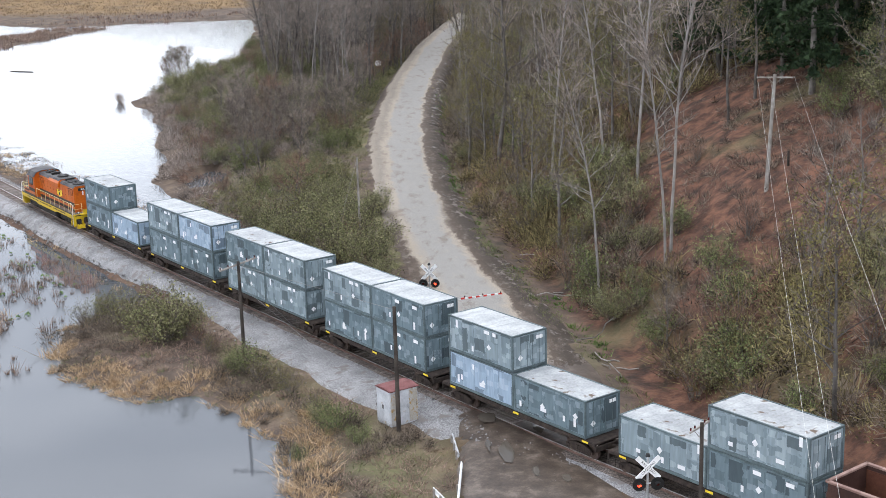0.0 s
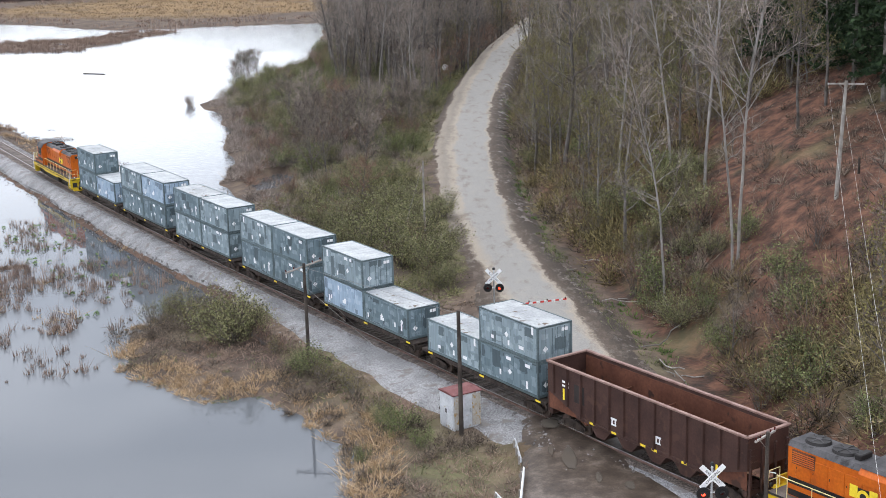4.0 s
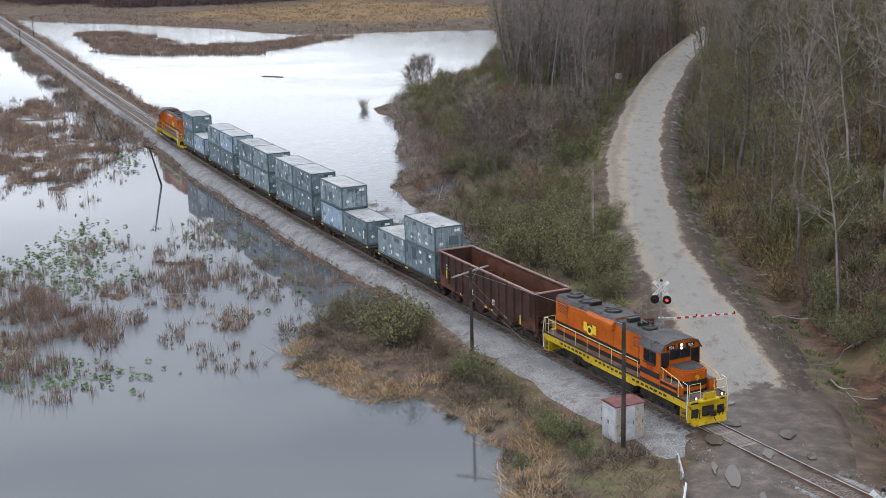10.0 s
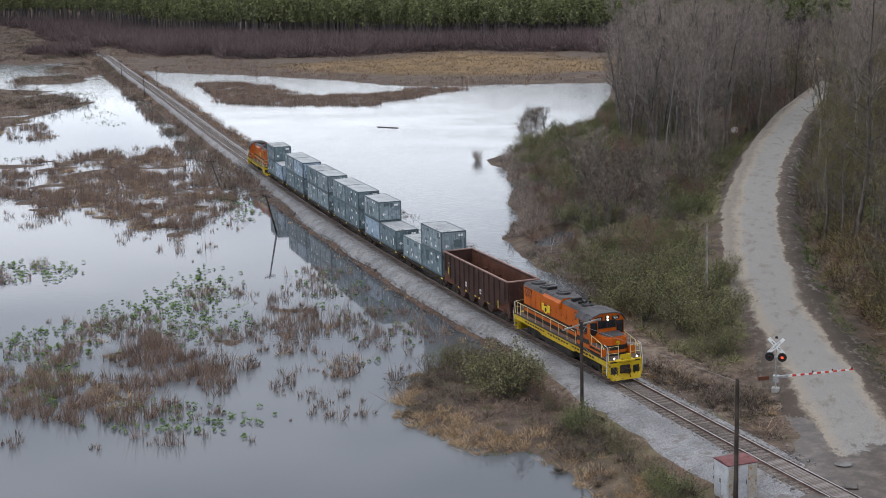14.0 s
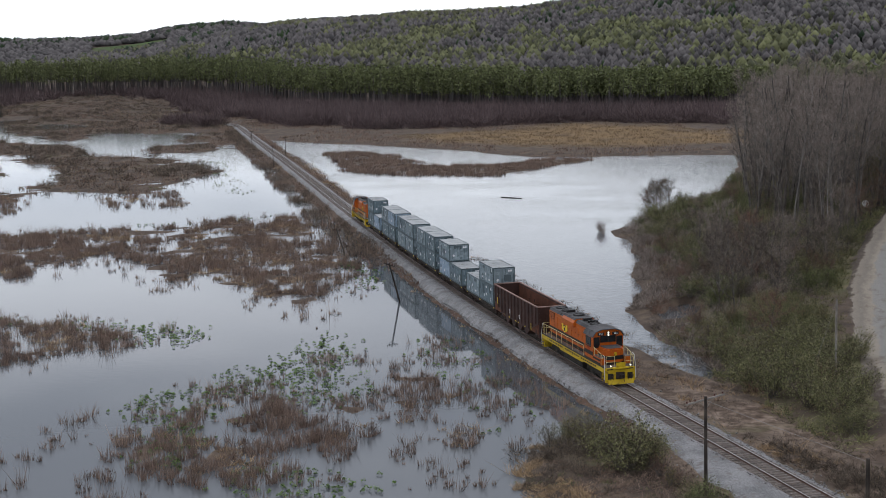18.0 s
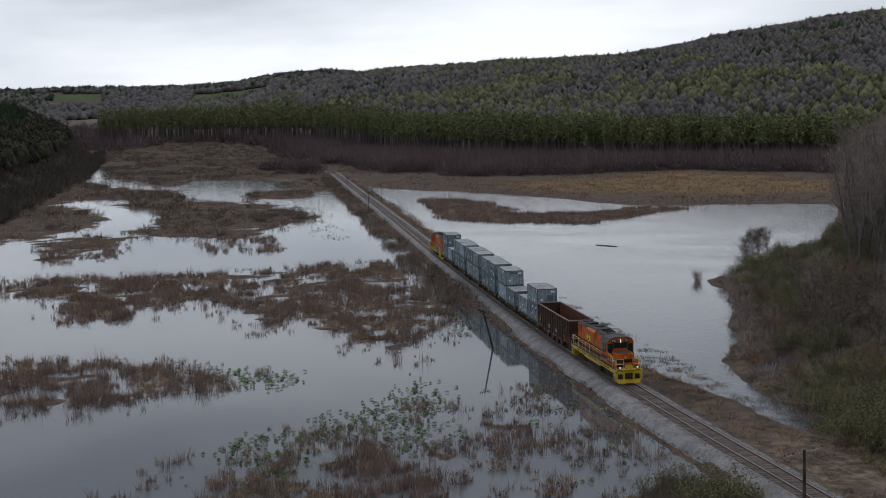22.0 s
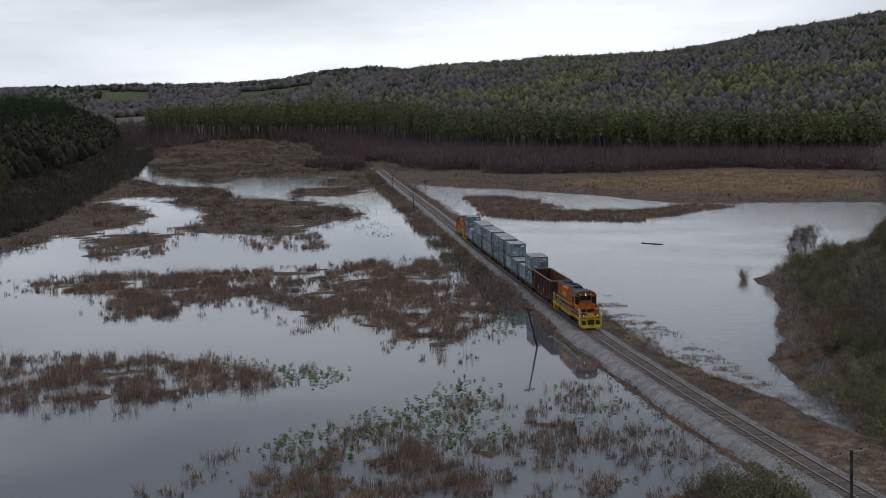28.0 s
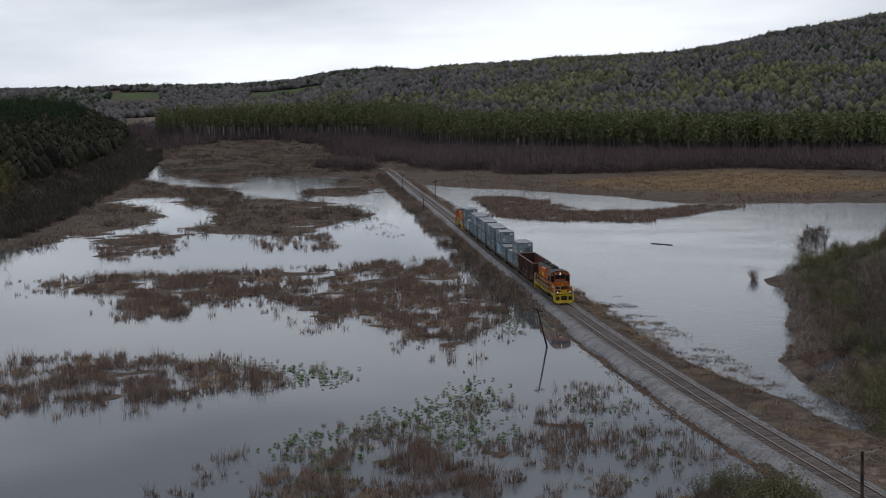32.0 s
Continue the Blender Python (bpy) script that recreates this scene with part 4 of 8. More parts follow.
def lettering(text, size, material, depth=0.004):
    """Built-in font as a mesh in the x-y plane, centred."""
    cu = bpy.data.curves.new("lettering", "FONT")
    cu.body, cu.size, cu.extrude, cu.align_x, cu.align_y = text, size, depth, "CENTER", "CENTER"
    ob = bpy.data.objects.new("lettering", cu)
    scene.collection.objects.link(ob)
    me = bpy.data.meshes.new_from_object(ob.evaluated_get(bpy.context.evaluated_depsgraph_get()))
    bpy.data.objects.remove(ob)
    me.materials.clear()
    me.materials.append(material)
    return me


TRAIN = []                      # thing, offset of its centre from the head of the train, half its wheelbase


def bogie(parent, y, wheelbase=1.75, r=0.42, frame_mat=None, loco=False):
    """A four-wheel truck as a part, with wheels and side frames one level deeper."""
    frame_mat = frame_mat or M_rustgear
    g = Geo().box(0, y, 0.55, 1.5, 0.4, 0.28, 0.03)
    for w in (-1, 1):
        g.rod((-0.95, y + w * wheelbase / 2, r), (0.95, y + w * wheelbase / 2, r), 0.07, n=8)
    t = part("truck", g, frame_mat, parent)
    for sx in (-1, 1):
        x = sx * 1.02
        h = wheelbase / 2
        if loco:
            prof = [(-h - 0.55, 0.55), (-h - 0.5, 0.85), (-0.4, 0.9), (0.4, 0.9), (h + 0.5, 0.85), (h + 0.55, 0.55), (h + 0.2, 0.36), (h - 0.25, 0.36), (0.55, 0.55), (0.45, 0.3), (-0.45, 0.3), (-0.55, 0.55), (-h + 0.25, 0.36), (-h - 0.2, 0.36)]
        else:
            prof = [(-h - 0.2, 0.35), (-h - 0.2, 0.55), (-0.35, 0.78), (0.35, 0.78), (h + 0.2, 0.55), (h + 0.2, 0.35), (h - 0.15, 0.35), (0.3, 0.22), (-0.3, 0.22), (-h + 0.15, 0.35)]
        sf = Geo().extrude([(a + y, b) for a, b in prof], "x", x - 0.06, x + 0.06)
        for w in (-1, 1):
            sf.box(x + sx * 0.05, y + w * h, r, 0.14, 0.24, 0.24, 0.03)
        for k in (-0.14, 0, 0.14):
            sf.rod((x + sx * 0.05, y + k, 0.36), (x + sx * 0.05, y + k, 0.62), 0.06, n=8)
        part("side_frame", sf, frame_mat, t)
        for w in (-1, 1):
            yy = y + w * h
            wh = Geo().rod((sx * 0.69, yy, r), (sx * 0.80, yy, r), r, n=20).rod((sx * 0.66, yy, r), (sx * 0.695, yy, r), r + 0.03, n=20).rod((sx * 0.8, yy, r), (sx * 0.83, yy, r), 0.14, n=10)
            part("wheel", wh, M_wheel, t)


def coupler(parent, y, sy):
    g = Geo().box(0, y + sy * 0.25, 0.86, 0.16, 0.5, 0.16, 0.03)
    g.extrude([(-0.17, y + sy * 0.45), (0.17, y + sy * 0.45), (0.2, y + sy * 0.62), (0.05, y + sy * 0.72), (-0.03, y + sy * 0.58), (-0.19, y + sy * 0.7)], "z", 0.7, 1.0)
    g.rod((0.3, y + sy * 0.05, 0.75), (0.2, y + sy * 0.55, 0.35), 0.03, n=6)
    return part("coupler", g, M_rustgear, parent)


# ---------------------------------------------------------------- containers
CL, CW, CH = 6.2, 2.7, 2.26


def make_container(mat, roof_mat, placards, seed):
    rng = random.Random(seed)
    c = thing("container", "x", "container")
    body = Geo().box(0, 0, CH / 2 - 0.02, CW - 0.07, CL - 0.07, CH - 0.16, 0.02)
    sheets = []
    for sx in (-1, 1):
        n = 5
        for k in range(n):
            y = -CL / 2 + 0.2 + (CL - 0.4) * (k + 0.5) / n
            sheets.append(Geo().box(sx * (CW / 2 - 0.032), y, CH / 2, 0.02, (CL - 0.4) / n - 0.05, CH - 0.42, 0.008))
    part("body", body, mat, c)
    for g in sheets:
        part("side_sheet", g, mat, c)
    roof = Geo().box(0, 0, CH - 0.045, CW - 0.16, CL - 0.16, 0.03, 0.01)
    ribs = []
    for k in range(9):
        ribs.append(Geo().box(0, -CL / 2 + 0.5 + k * (CL - 1.0) / 8, CH - 0.027, CW - 0.3, 0.42, 0.01, 0.004))
    top = part("roof", roof, roof_mat, c)
    for g in ribs:
        part("roof_rib", g, roof_mat, top)
    for sx in (-1, 1):
        part("top_rail", Geo().box(sx * (CW / 2 - 0.04), 0, CH - 0.05, 0.09, CL - 0.3, 0.1), M_boxrail, c)
        bot = Geo().box(sx * (CW / 2 - 0.04), 0, 0.09, 0.09, CL - 0.3, 0.16)
        for y in (-0.9, 0.9):
            bot.box(sx * (CW / 2 - 0.025), y, 0.09, 0.1, 0.34, 0.11, 0.005)
        part("bottom_rail", bot, M_boxrail, c)
        for sy in (-1, 1):
            g = Geo().box(sx * (CW / 2 - 0.06), sy * (CL / 2 - 0.06), CH / 2, 0.13, 0.13, CH - 0.2, 0.02)
            part("corner_post", g, M_boxrail, c)
            for z in (0.06, CH - 0.06):
                part("corner_casting", Geo().box(sx * (CW / 2 - 0.08), sy * (CL / 2 - 0.09), z, 0.165, 0.18, 0.12, 0.015), M_boxrail, c)
    for sy in (-1, 1):
        part("end_rail", Geo().box(0, sy * (CL / 2 - 0.05), CH - 0.06, CW - 0.3, 0.09, 0.11), M_boxrail, c)
        part("end_rail", Geo().box(0, sy * (CL / 2 - 0.05), 0.08, CW - 0.3, 0.09, 0.15), M_boxrail, c)
    # doors on the end that faces back down the line
    for sx in (-1, 1):
        d = part("door", Geo().box(sx * 0.54, -CL / 2 + 0.012, CH / 2, 1.02, 0.04, CH - 0.34, 0.01), mat, c)
        for xx in (0.2, 0.72):
            part("lock_rod", Geo().rod((sx * xx, -CL / 2 - 0.015, 0.18), (sx * xx, -CL / 2 - 0.015, CH - 0.18), 0.018, n=6), M_boxrail, d)
    for sy, x, z in ((-1, -0.75, 0.8), (1, 0.7, 0.85)):
        g = Geo().extrude([(x - 0.2, z), (x, z - 0.2), (x + 0.2, z), (x, z + 0.2)], "y", sy * (CL / 2 + 0.012) - 0.003, sy * (CL / 2 + 0.012) + 0.003)
        part("placard", g, M_white, c, "white diamond placard")
    part("data_panel", Geo().box(0.75, -CL / 2 - 0.014, CH - 0.42, 0.5, 0.006, 0.22, 0.002), M_white, c, "white panel of unreadable lettering")
    for sx in (-1, 1):
        f = sx * (CW / 2 + 0.004)
        for y, z in placards:
            part("placard", Geo().extrude([(y - 0.2, z), (y, z - 0.2), (y + 0.2, z), (y, z + 0.2)], "x", f - 0.003, f + 0.003), M_white, c, "white diamond placard")
        for k in range(4):
            y, z = rng.uniform(-2.7, 2.7), rng.choice((0.6, 0.75, 1.7, 1.85, 1.95))
            w, h = rng.choice(((0.18, 0.34), (0.3, 0.22), (0.2, 0.5), (0.5, 0.22)))
            part("label_sheet", Geo().box(f, y, z, 0.006, w, h, 0.002), M_white, c, "white sheet of unreadable print")
    return c


LABELS = {
    "dark": "grey-green patched freight container",
    "pale": "pale grey patched freight container",
    "blue": "faded light blue freight container",
}
kinds = {
    "dark0": make_container(M_box, M_roof, [(-0.2, 1.0)], 1),
    "dark1": make_container(M_box, M_roof_dirty, [(0.5, 0.95), (-2.3, 1.15)], 2),
    "pale0": make_container(M_box_pale, M_roof, [(-0.9, 1.05)], 3),
    "pale1": make_container(M_box_pale, M_roof_dirty, [(0.1, 1.1)], 4),
    "blue0": make_container(M_box_blue, M_roof, [(-0.3, 0.9)], 5),
}
# near to far: per flat car, (half, level, kind)
LOADS = [
    [(0, 0, "dark0"), (0, 1, "pale1"), (1, 0, "pale1")],
    [(0, 0, "dark1"), (1, 0, "blue0"), (1, 1, "pale0")],
    [(0, 0, "dark0"), (0, 1, "dark0"), (1, 0, "dark1"), (1, 1, "pale0")],
    [(0, 0, "pale0"), (0, 1, "pale0"), (1, 0, "pale0"), (1, 1, "dark1")],
    [(0, 0, "dark0"), (0, 1, "blue0"), (1, 0, "dark0"), (1, 1, "pale0")],
    [(0, 0, "blue0"), (1, 0, "dark1"), (1, 1, "dark1")],
]
DECK = 1.28
used = set()


def shifted(ob, y, z):
    """Moves a vehicle's load within the vehicle's space: parts take the offset, so that the thing rides on the car's own path."""
    for ch in ob.children:
        ch.matrix_local = Matrix.Translation((0, y, z)) @ ch.matrix_local
    return ob


def make_flat():
    f = thing("flat_car", "low rusty brown railway flat car carrying containers", "flat car", "flat cars")
    deck = Geo().box(0, 0, 1.2, 2.6, 14.0, 0.1, 0.02)
    for k in range(-6, 7):
        deck.box(0, k, 1.08, 2.4, 0.12, 0.16, 0.01)
    part("deck", deck, M_rustgear, f)
    for sx in (-1, 1):
        part("side_sill", Geo().extrude([(-7.0, 1.23), (7.0, 1.23), (7.0, 1.06), (4.2, 1.05), (3.4, 0.96), (-3.4, 0.96), (-4.2, 1.05), (-7.0, 1.06)], "x", sx * 1.3 - 0.05, sx * 1.3 + 0.05), M_rustgear, f)
        for y in (-0.2, -6.2, 5.9):
            part("reflector", Geo().box(sx * 1.357, y, 1.14, 0.012, 0.5, 0.13, 0.003), M_yellowmark, f, "yellow reflective strip")
    part("center_sill", Geo().box(0, 0, 0.75, 0.5, 13.8, 0.35, 0.03), M_rustgear, f)
    for sy in (-1, 1):
        part("end_sill", Geo().box(0, sy * 7.0, 0.9, 2.7, 0.14, 0.3, 0.02), M_rustgear, f)
        bogie(f, sy * 5.4)
        coupler(f, sy * 6.95, sy)
        for sx in (-1, 1):
            part("stirrup", Geo().path([(sx * 1.3, sy * 6.5, 0.85), (sx * 1.3, sy * 6.5, 0.4), (sx * 1.3, sy * 6.1, 0.4), (sx * 1.3, sy * 6.1, 0.85)], 0.018, 5), M_rustgear, f)
        bw = Geo().rod((0.75, sy * 7.08, 0.85), (0.75, sy * 7.08, 1.75), 0.02, n=6).rod((0.75, sy * 7.08, 1.7), (0.75, sy * 7.16, 1.7), 0.2, n=14)
        part("brake_wheel", bw, M_rustgear, f)
    part("brake_tank", Geo().rod((0.6, -1.2, 0.5), (0.6, 0.2, 0.5), 0.2, n=12), M_black, f)
    return f


flat0 = make_flat()
for k, load in enumerate(LOADS):
    off = 42.25 + 15.0 * k
    f = flat0 if k == 0 else copy_thing(flat0, Matrix())
    TRAIN.append((f, off, 5.2))
    for half, level, kind in load:
        c = copy_thing(kinds[kind], Matrix())
        tagged(c, LABELS[kind[:-1]] + (" stacked on another container" if level else " on a flat car"), "container", "containers on the train")
        shifted(c, -3.12 + 6.24 * half, DECK + level * (CH + 0.02))
        TRAIN.append((c, off, 5.2))
for c in kinds.values():
    for o in (*c.children_recursive, c):
        bpy.data.objects.remove(o)


# ---------------------------------------------------------------- hopper
def make_hopper():
    h = thing("hopper_car", "empty dark brown open-top coal hopper with a rusted inside", "hopper car")
    L, W, Z0, Z1 = 8.0, 1.5, 1.35, 4.15
    # side sheets with thickness
    for sx in (-1, 1):
        side = Geo().extrude([(-L, 2.3), (-5.2, Z0), (5.2, Z0), (L, 2.3), (L, Z1), (-L, Z1)], "x", sx * W - 0.03, sx * W + 0.03)
        sp = part("side", side, M_hop, h)
        for k in range(13):
            y = -7.4 + k * 14.8 / 12
            zb = Z0 if abs(y) < 5.2 else Z0 + (abs(y) - 5.2) * 0.42
            part("rib", Geo().extrude([(y - 0.1, 0), (y + 0.1, 0), (y + 0.06, 0.13), (y - 0.06, 0.13)], "z", zb, Z1 - 0.08, Matrix(((0, sx, 0, sx * (W + 0.03)), (1, 0, 0, 0), (0, 0, 1, 0), (0, 0, 0, 1)))), M_hop, sp)
        part("top_chord", Geo().box(sx * (W + 0.03), 0, Z1, 0.2, 2 * L + 0.1, 0.12, 0.02), M_hoprim, h)
        part("side_sill", Geo().box(sx * (W + 0.02), 0, Z0 - 0.02, 0.16, 10.6, 0.22, 0.02), M_hop, h)
        for y in (-3.6, -1.3, -0.4, 2.0, 3.9):
            part("reflector", Geo().box(sx * (W + 0.105), y, Z0 + 0.0, 0.012, 0.4, 0.14, 0.003), M_yellowmark, h, "yellow reflective strip")
        part("reflector", Geo().box(sx * (W + 0.17), 6.35, 2.5, 0.012, 0.16, 0.7, 0.003), M_yellowmark, h, "yellow reflective strip")
        part("reflector", Geo().box(sx * (W + 0.17), -6.05, 1.75, 0.012, 0.16, 0.7, 0.003), M_yellowmark, h, "yellow reflective strip")
        for z, w in ((3.2, 0.6), (2.95, 0.6)):
            part("stencil_bar", Geo().box(sx * (W + 0.036), 6.35, z, 0.008, w, 0.14, 0.002), M_white, h, "white unreadable stencil")
        for y in (2.1, -1.5):
            for a, b, c, d in ((0, 0.2, 0.5, 0.12), (0, -0.15, 0.45, 0.1), (0.12, 0.02, 0.12, 0.3), (-0.14, 0.0, 0.1, 0.34)):
                part("stencil_bar", Geo().box(sx * (W + 0.036), y + a, 1.95 + b, 0.008, c, d, 0.002), M_white, h, "white scrawled mark")
        part("dark_panel", Geo().box(sx * (W + 0.034), 5.1, 2.75, 0.006, 0.9, 1.1, 0.002), M_locoblack, h, "black lettering panel")
    for sy in (-1, 1):
        end = part("end_wall", Geo().box(0, sy * L, (Z1 + 2.3) / 2, 2 * W, 0.06, Z1 - 2.3, 0.01), M_hop, h)
        part("end_chord", Geo().box(0, sy * L, Z1, 2 * W + 0.2, 0.2, 0.12, 0.02), M_hoprim, h)
        for x in (-1.35, -0.5, 0.5, 1.35):
            part("end_post", Geo().box(x, sy * (L + 0.08), 2.2, 0.14, 0.14, 2.6, 0.02), M_hop, h)
        part("slope_sheet", Geo().extrude([(sy * L, 2.35), (sy * 4.6, 1.0), (sy * 4.6, 0.94), (sy * L, 2.28)], "x", -W + 0.03, W - 0.03), M_hop_in, h)
        part("end_sill", Geo().box(0, sy * 7.8, 0.98, 2.9, 0.3, 0.32, 0.03), M_hop, h)
        part("center_sill", Geo().box(0, sy * 6.5, 0.92, 0.5, 2.8, 0.4, 0.03), M_hop, h)
        lad = Geo()
        for sx in (-1, 1):
            for z in (1.4, 1.75, 2.1, 2.45, 2.8, 3.15, 3.5):
                lad.rod((sx * 1.45, sy * (L + 0.18), z), (sx * 1.05, sy * (L + 0.18), z), 0.018, n=5)
        part("ladder", lad, M_hop, h)
        part("end_platform", Geo().box(0, sy * 7.75, 1.2, 2.6, 0.35, 0.06, 0.01), M_hop, h)
        bogie(h, sy * 6.2)
        coupler(h, sy * 7.75, sy)
    for sx in (-1, 1):
        part("lining", Geo().box(sx * (W - 0.05), 0, 2.55, 0.03, 2 * L - 0.1, 2.7, 0.005), M_hop_in, h)
    for k in range(4):
        y = -3.45 + 2.3 * k
        bay = Geo().extrude([(y - 1.15, 1.4), (y - 0.35, 0.5), (y + 0.35, 0.5), (y + 1.15, 1.4)], "x", -1.35, 1.35)
        part("discharge_bay", bay, M_hop, h)
    part("floor_sheet", Geo().box(0, 0, 1.42, 2 * W - 0.1, 9.4, 0.04, 0.01), M_hop_in, h)
    for y in (-3.6, 0.2, 3.8):
        part("cross_brace", Geo().rod((-W, y, 2.95), (W, y, 2.95), 0.05, n=8).rod((-W, y, 2.6), (0, y, 1.5), 0.04, n=6).rod((W, y, 2.6), (0, y, 1.5), 0.04, n=6), M_hop_in, h)
    part("brake_wheel", Geo().rod((-0.8, L + 0.25, 2.9), (-0.8, L + 0.32, 2.9), 0.28, n=16), M_hop, h)
    return h


TRAIN.append((make_hopper(), 26.85, 6.2))


# ---------------------------------------------------------------- locomotive
def make_loco():
    """Nose towards -y."""
    L = thing("locomotive", "orange diesel locomotive with yellow sills and a sooty roof", "locomotive", "locomotives of the train")
    DZ = 1.55
    part("underframe", Geo().box(0, 0, 1.2, 2.2, 15.6, 0.5, 0.05), M_black, L)
    part("walkway", Geo().box(0, 0, DZ - 0.02, 3.02, 15.9, 0.06, 0.01), M_walk, L)
    for sx in (-1, 1):
        sill = Geo().extrude([(-7.9, DZ - 0.05), (7.9, DZ - 0.05), (7.9, 1.12), (3.2, 1.12), (2.8, 0.98), (-2.8, 0.98), (-3.2, 1.12), (-7.9, 1.12)], "x", sx * 1.47 - 0.04, sx * 1.47 + 0.04)
        s = part("side_sill", sill, M_yellow, L, "yellow side sill")
        for k in range(26):
            if k % 9 != 8:
                part("sill_lettering", Geo().box(sx * 1.516, -5.9 + k * 0.46, 1.33, 0.012, 0.3, 0.13, 0.002), M_locoblack, s, "black lettering as bars")
        part("sill_stripe", Geo().box(sx * 1.5, 0, DZ + 0.03, 0.05, 15.7, 0.09, 0.01), M_locoblack, s)
        part("fuel_tank", Geo().box(sx * 0.75, 0, 0.68, 1.2, 4.6, 0.75, 0.12), M_black, L)
        part("air_reservoir", Geo().rod((sx * 1.3, -2.2, 1.0), (sx * 1.3, 2.2, 1.0), 0.17, n=12), M_black, L)
    # long hood with its doors
    W, Z1 = 0.92, 4.18
    prof = [(-W, DZ), (W, DZ), (W, Z1 - 0.18), (W - 0.18, Z1), (-W + 0.18, Z1), (-W, Z1 - 0.18)]
    hood = part("long_hood", Geo().extrude(prof, "y", -3.35, 7.2), M_orange, L, "orange long hood")
    part("hood_roof", Geo().extrude([(-W - 0.02, Z1 - 0.2), (-W + 0.16, Z1 + 0.02), (W - 0.16, Z1 + 0.02), (W + 0.02, Z1 - 0.2), (W - 0.18, Z1 + 0.05), (-W + 0.18, Z1 + 0.05)], "y", -3.35, 7.22), M_locoroof, L, "sooty dark grey roof")
    for sx in (-1, 1):
        f = sx * (W + 0.006)
        part("stripe", Geo().box(f, 1.9, DZ + 0.78, 0.014, 10.5, 0.34, 0.003), M_locoblack, hood, "black band")
        part("stripe", Geo().box(f, 1.9, DZ + 0.2, 0.014, 10.5, 0.3, 0.003), M_locoblack, hood, "black band")
        for k in range(11):
            y = -2.9 + k * 0.92
            part("hood_door", Geo().box(sx * (W + 0.012), y, DZ + 1.55, 0.03, 0.84, 1.1, 0.008), M_orange, hood)
            part("door_latch", Geo().box(sx * (W + 0.035), y + 0.36, DZ + 1.5, 0.03, 0.03, 0.12, 0.005), M_locoblack, hood)
        for y, w, h, z in ((6.3, 1.3, 0.7, 3.55), (-2.5, 1.2, 0.6, 3.5)):
            gr = part("radiator_grille", Geo().box(sx * (W + 0.02), y, z, 0.05, w, h, 0.01), M_hop_in, hood, "rusty louvred grille")
            for k in range(6):
                part("louvre", Geo().box(sx * (W + 0.05), y, z - h / 2 + 0.08 + k * (h - 0.1) / 6, 0.03, w - 0.08, 0.045, 0.006), M_orange, gr)
        # yellow emblem drawn as plain shapes
        f2 = sx * (W + 0.032)
        em = part("emblem", Geo().box(f2, 3.0, 2.98, 0.02, 1.5, 0.5, 0.006), M_locoblack, hood, "yellow and black emblem")
        for ye, we in ((2.48, 0.42), (3.52, 0.42)):
            part("emblem_bar", Geo().box(f2 + sx * 0.012, ye, 3.0, 0.014, we, 0.58, 0.004), M_yellowmark, em)
        part("emblem_ring", Geo().rod((f2, 3.0, 2.86), (f2 + sx * 0.03, 3.0, 2.86), 0.32, n=18), M_yellowmark, em)
        part("emblem_dot", Geo().rod((f2 + sx * 0.02, 3.0, 2.86), (f2 + sx * 0.04, 3.0, 2.86), 0.17, n=14), M_locoblack, em)
    bl = [(-1.15, 3.55), (1.15, 3.55), (1.15, 3.95), (0.85, Z1 + 0.12), (-0.85, Z1 + 0.12), (-1.15, 3.95)]
    part("brake_blister", Geo().extrude(bl, "y", 0.2, 3.2), M_orange, L)
    part("blister_roof", Geo().extrude([(-1.0, Z1 + 0.02), (-0.84, Z1 + 0.14), (0.84, Z1 + 0.14), (1.0, Z1 + 0.02), (0.84, Z1 + 0.17), (-0.84, Z1 + 0.17)], "y", 0.2, 3.2), M_locoroof, L)
    for y, r, z in ((6.2, 0.62, Z1 + 0.05), (4.7, 0.62, Z1 + 0.05), (1.7, 0.6, Z1 + 0.17), (-2.3, 0.5, Z1 + 0.05)):
        fan = part("roof_fan", Geo().rod((0, y, z), (0, y, z + 0.14), r, r * 0.94, n=24), M_locoblack, L, "round black roof fan")
        part("fan_hub", Geo().rod((0, y, z + 0.15), (0, y, z + 0.17), 0.14, n=10), M_locoroof, fan)
        for k in range(6):
            a = k * math.pi / 3
            part("guard_spoke", Geo().rod((0, y, z + 0.16), (r * 0.9 * math.cos(a), y + r * 0.9 * math.sin(a), z + 0.16), 0.025, n=4), M_locoroof, fan)
    for y in (3.75, -0.55):
        part("exhaust_housing", Geo().box(0, y, Z1 + 0.18, 0.9, 0.35, 0.3, 0.04), M_locoblack, L)
    horn = Geo()
    for k, x in enumerate((-0.3, 0, 0.3)):
        horn.rod((x, -1.5, Z1 + 0.3), (x, -2.0 - 0.1 * k, Z1 + 0.3), 0.03, 0.09, 8)
    part("horn", horn.box(0, -1.55, Z1 + 0.18, 0.8, 0.12, 0.2), M_locoblack, L)
    # cab
    cz = 4.25
    cab_prof = [(-1.5, DZ), (1.5, DZ), (1.5, 3.75), (1.2, 4.15), (0.6, cz + 0.08), (-0.6, cz + 0.08), (-1.2, 4.15), (-1.5, 3.75)]
    cab = part("cab", Geo().extrude(cab_prof, "y", -5.35, -3.35), M_orange, L, "orange cab")
    rp = [(-1.53, 3.72), (-1.22, 4.17), (-0.6, cz + 0.1), (0.6, cz + 0.1), (1.22, 4.17), (1.53, 3.72), (1.56, 3.74), (1.25, 4.22), (0.62, cz + 0.16), (-0.62, cz + 0.16), (-1.25, 4.22), (-1.56, 3.74)]
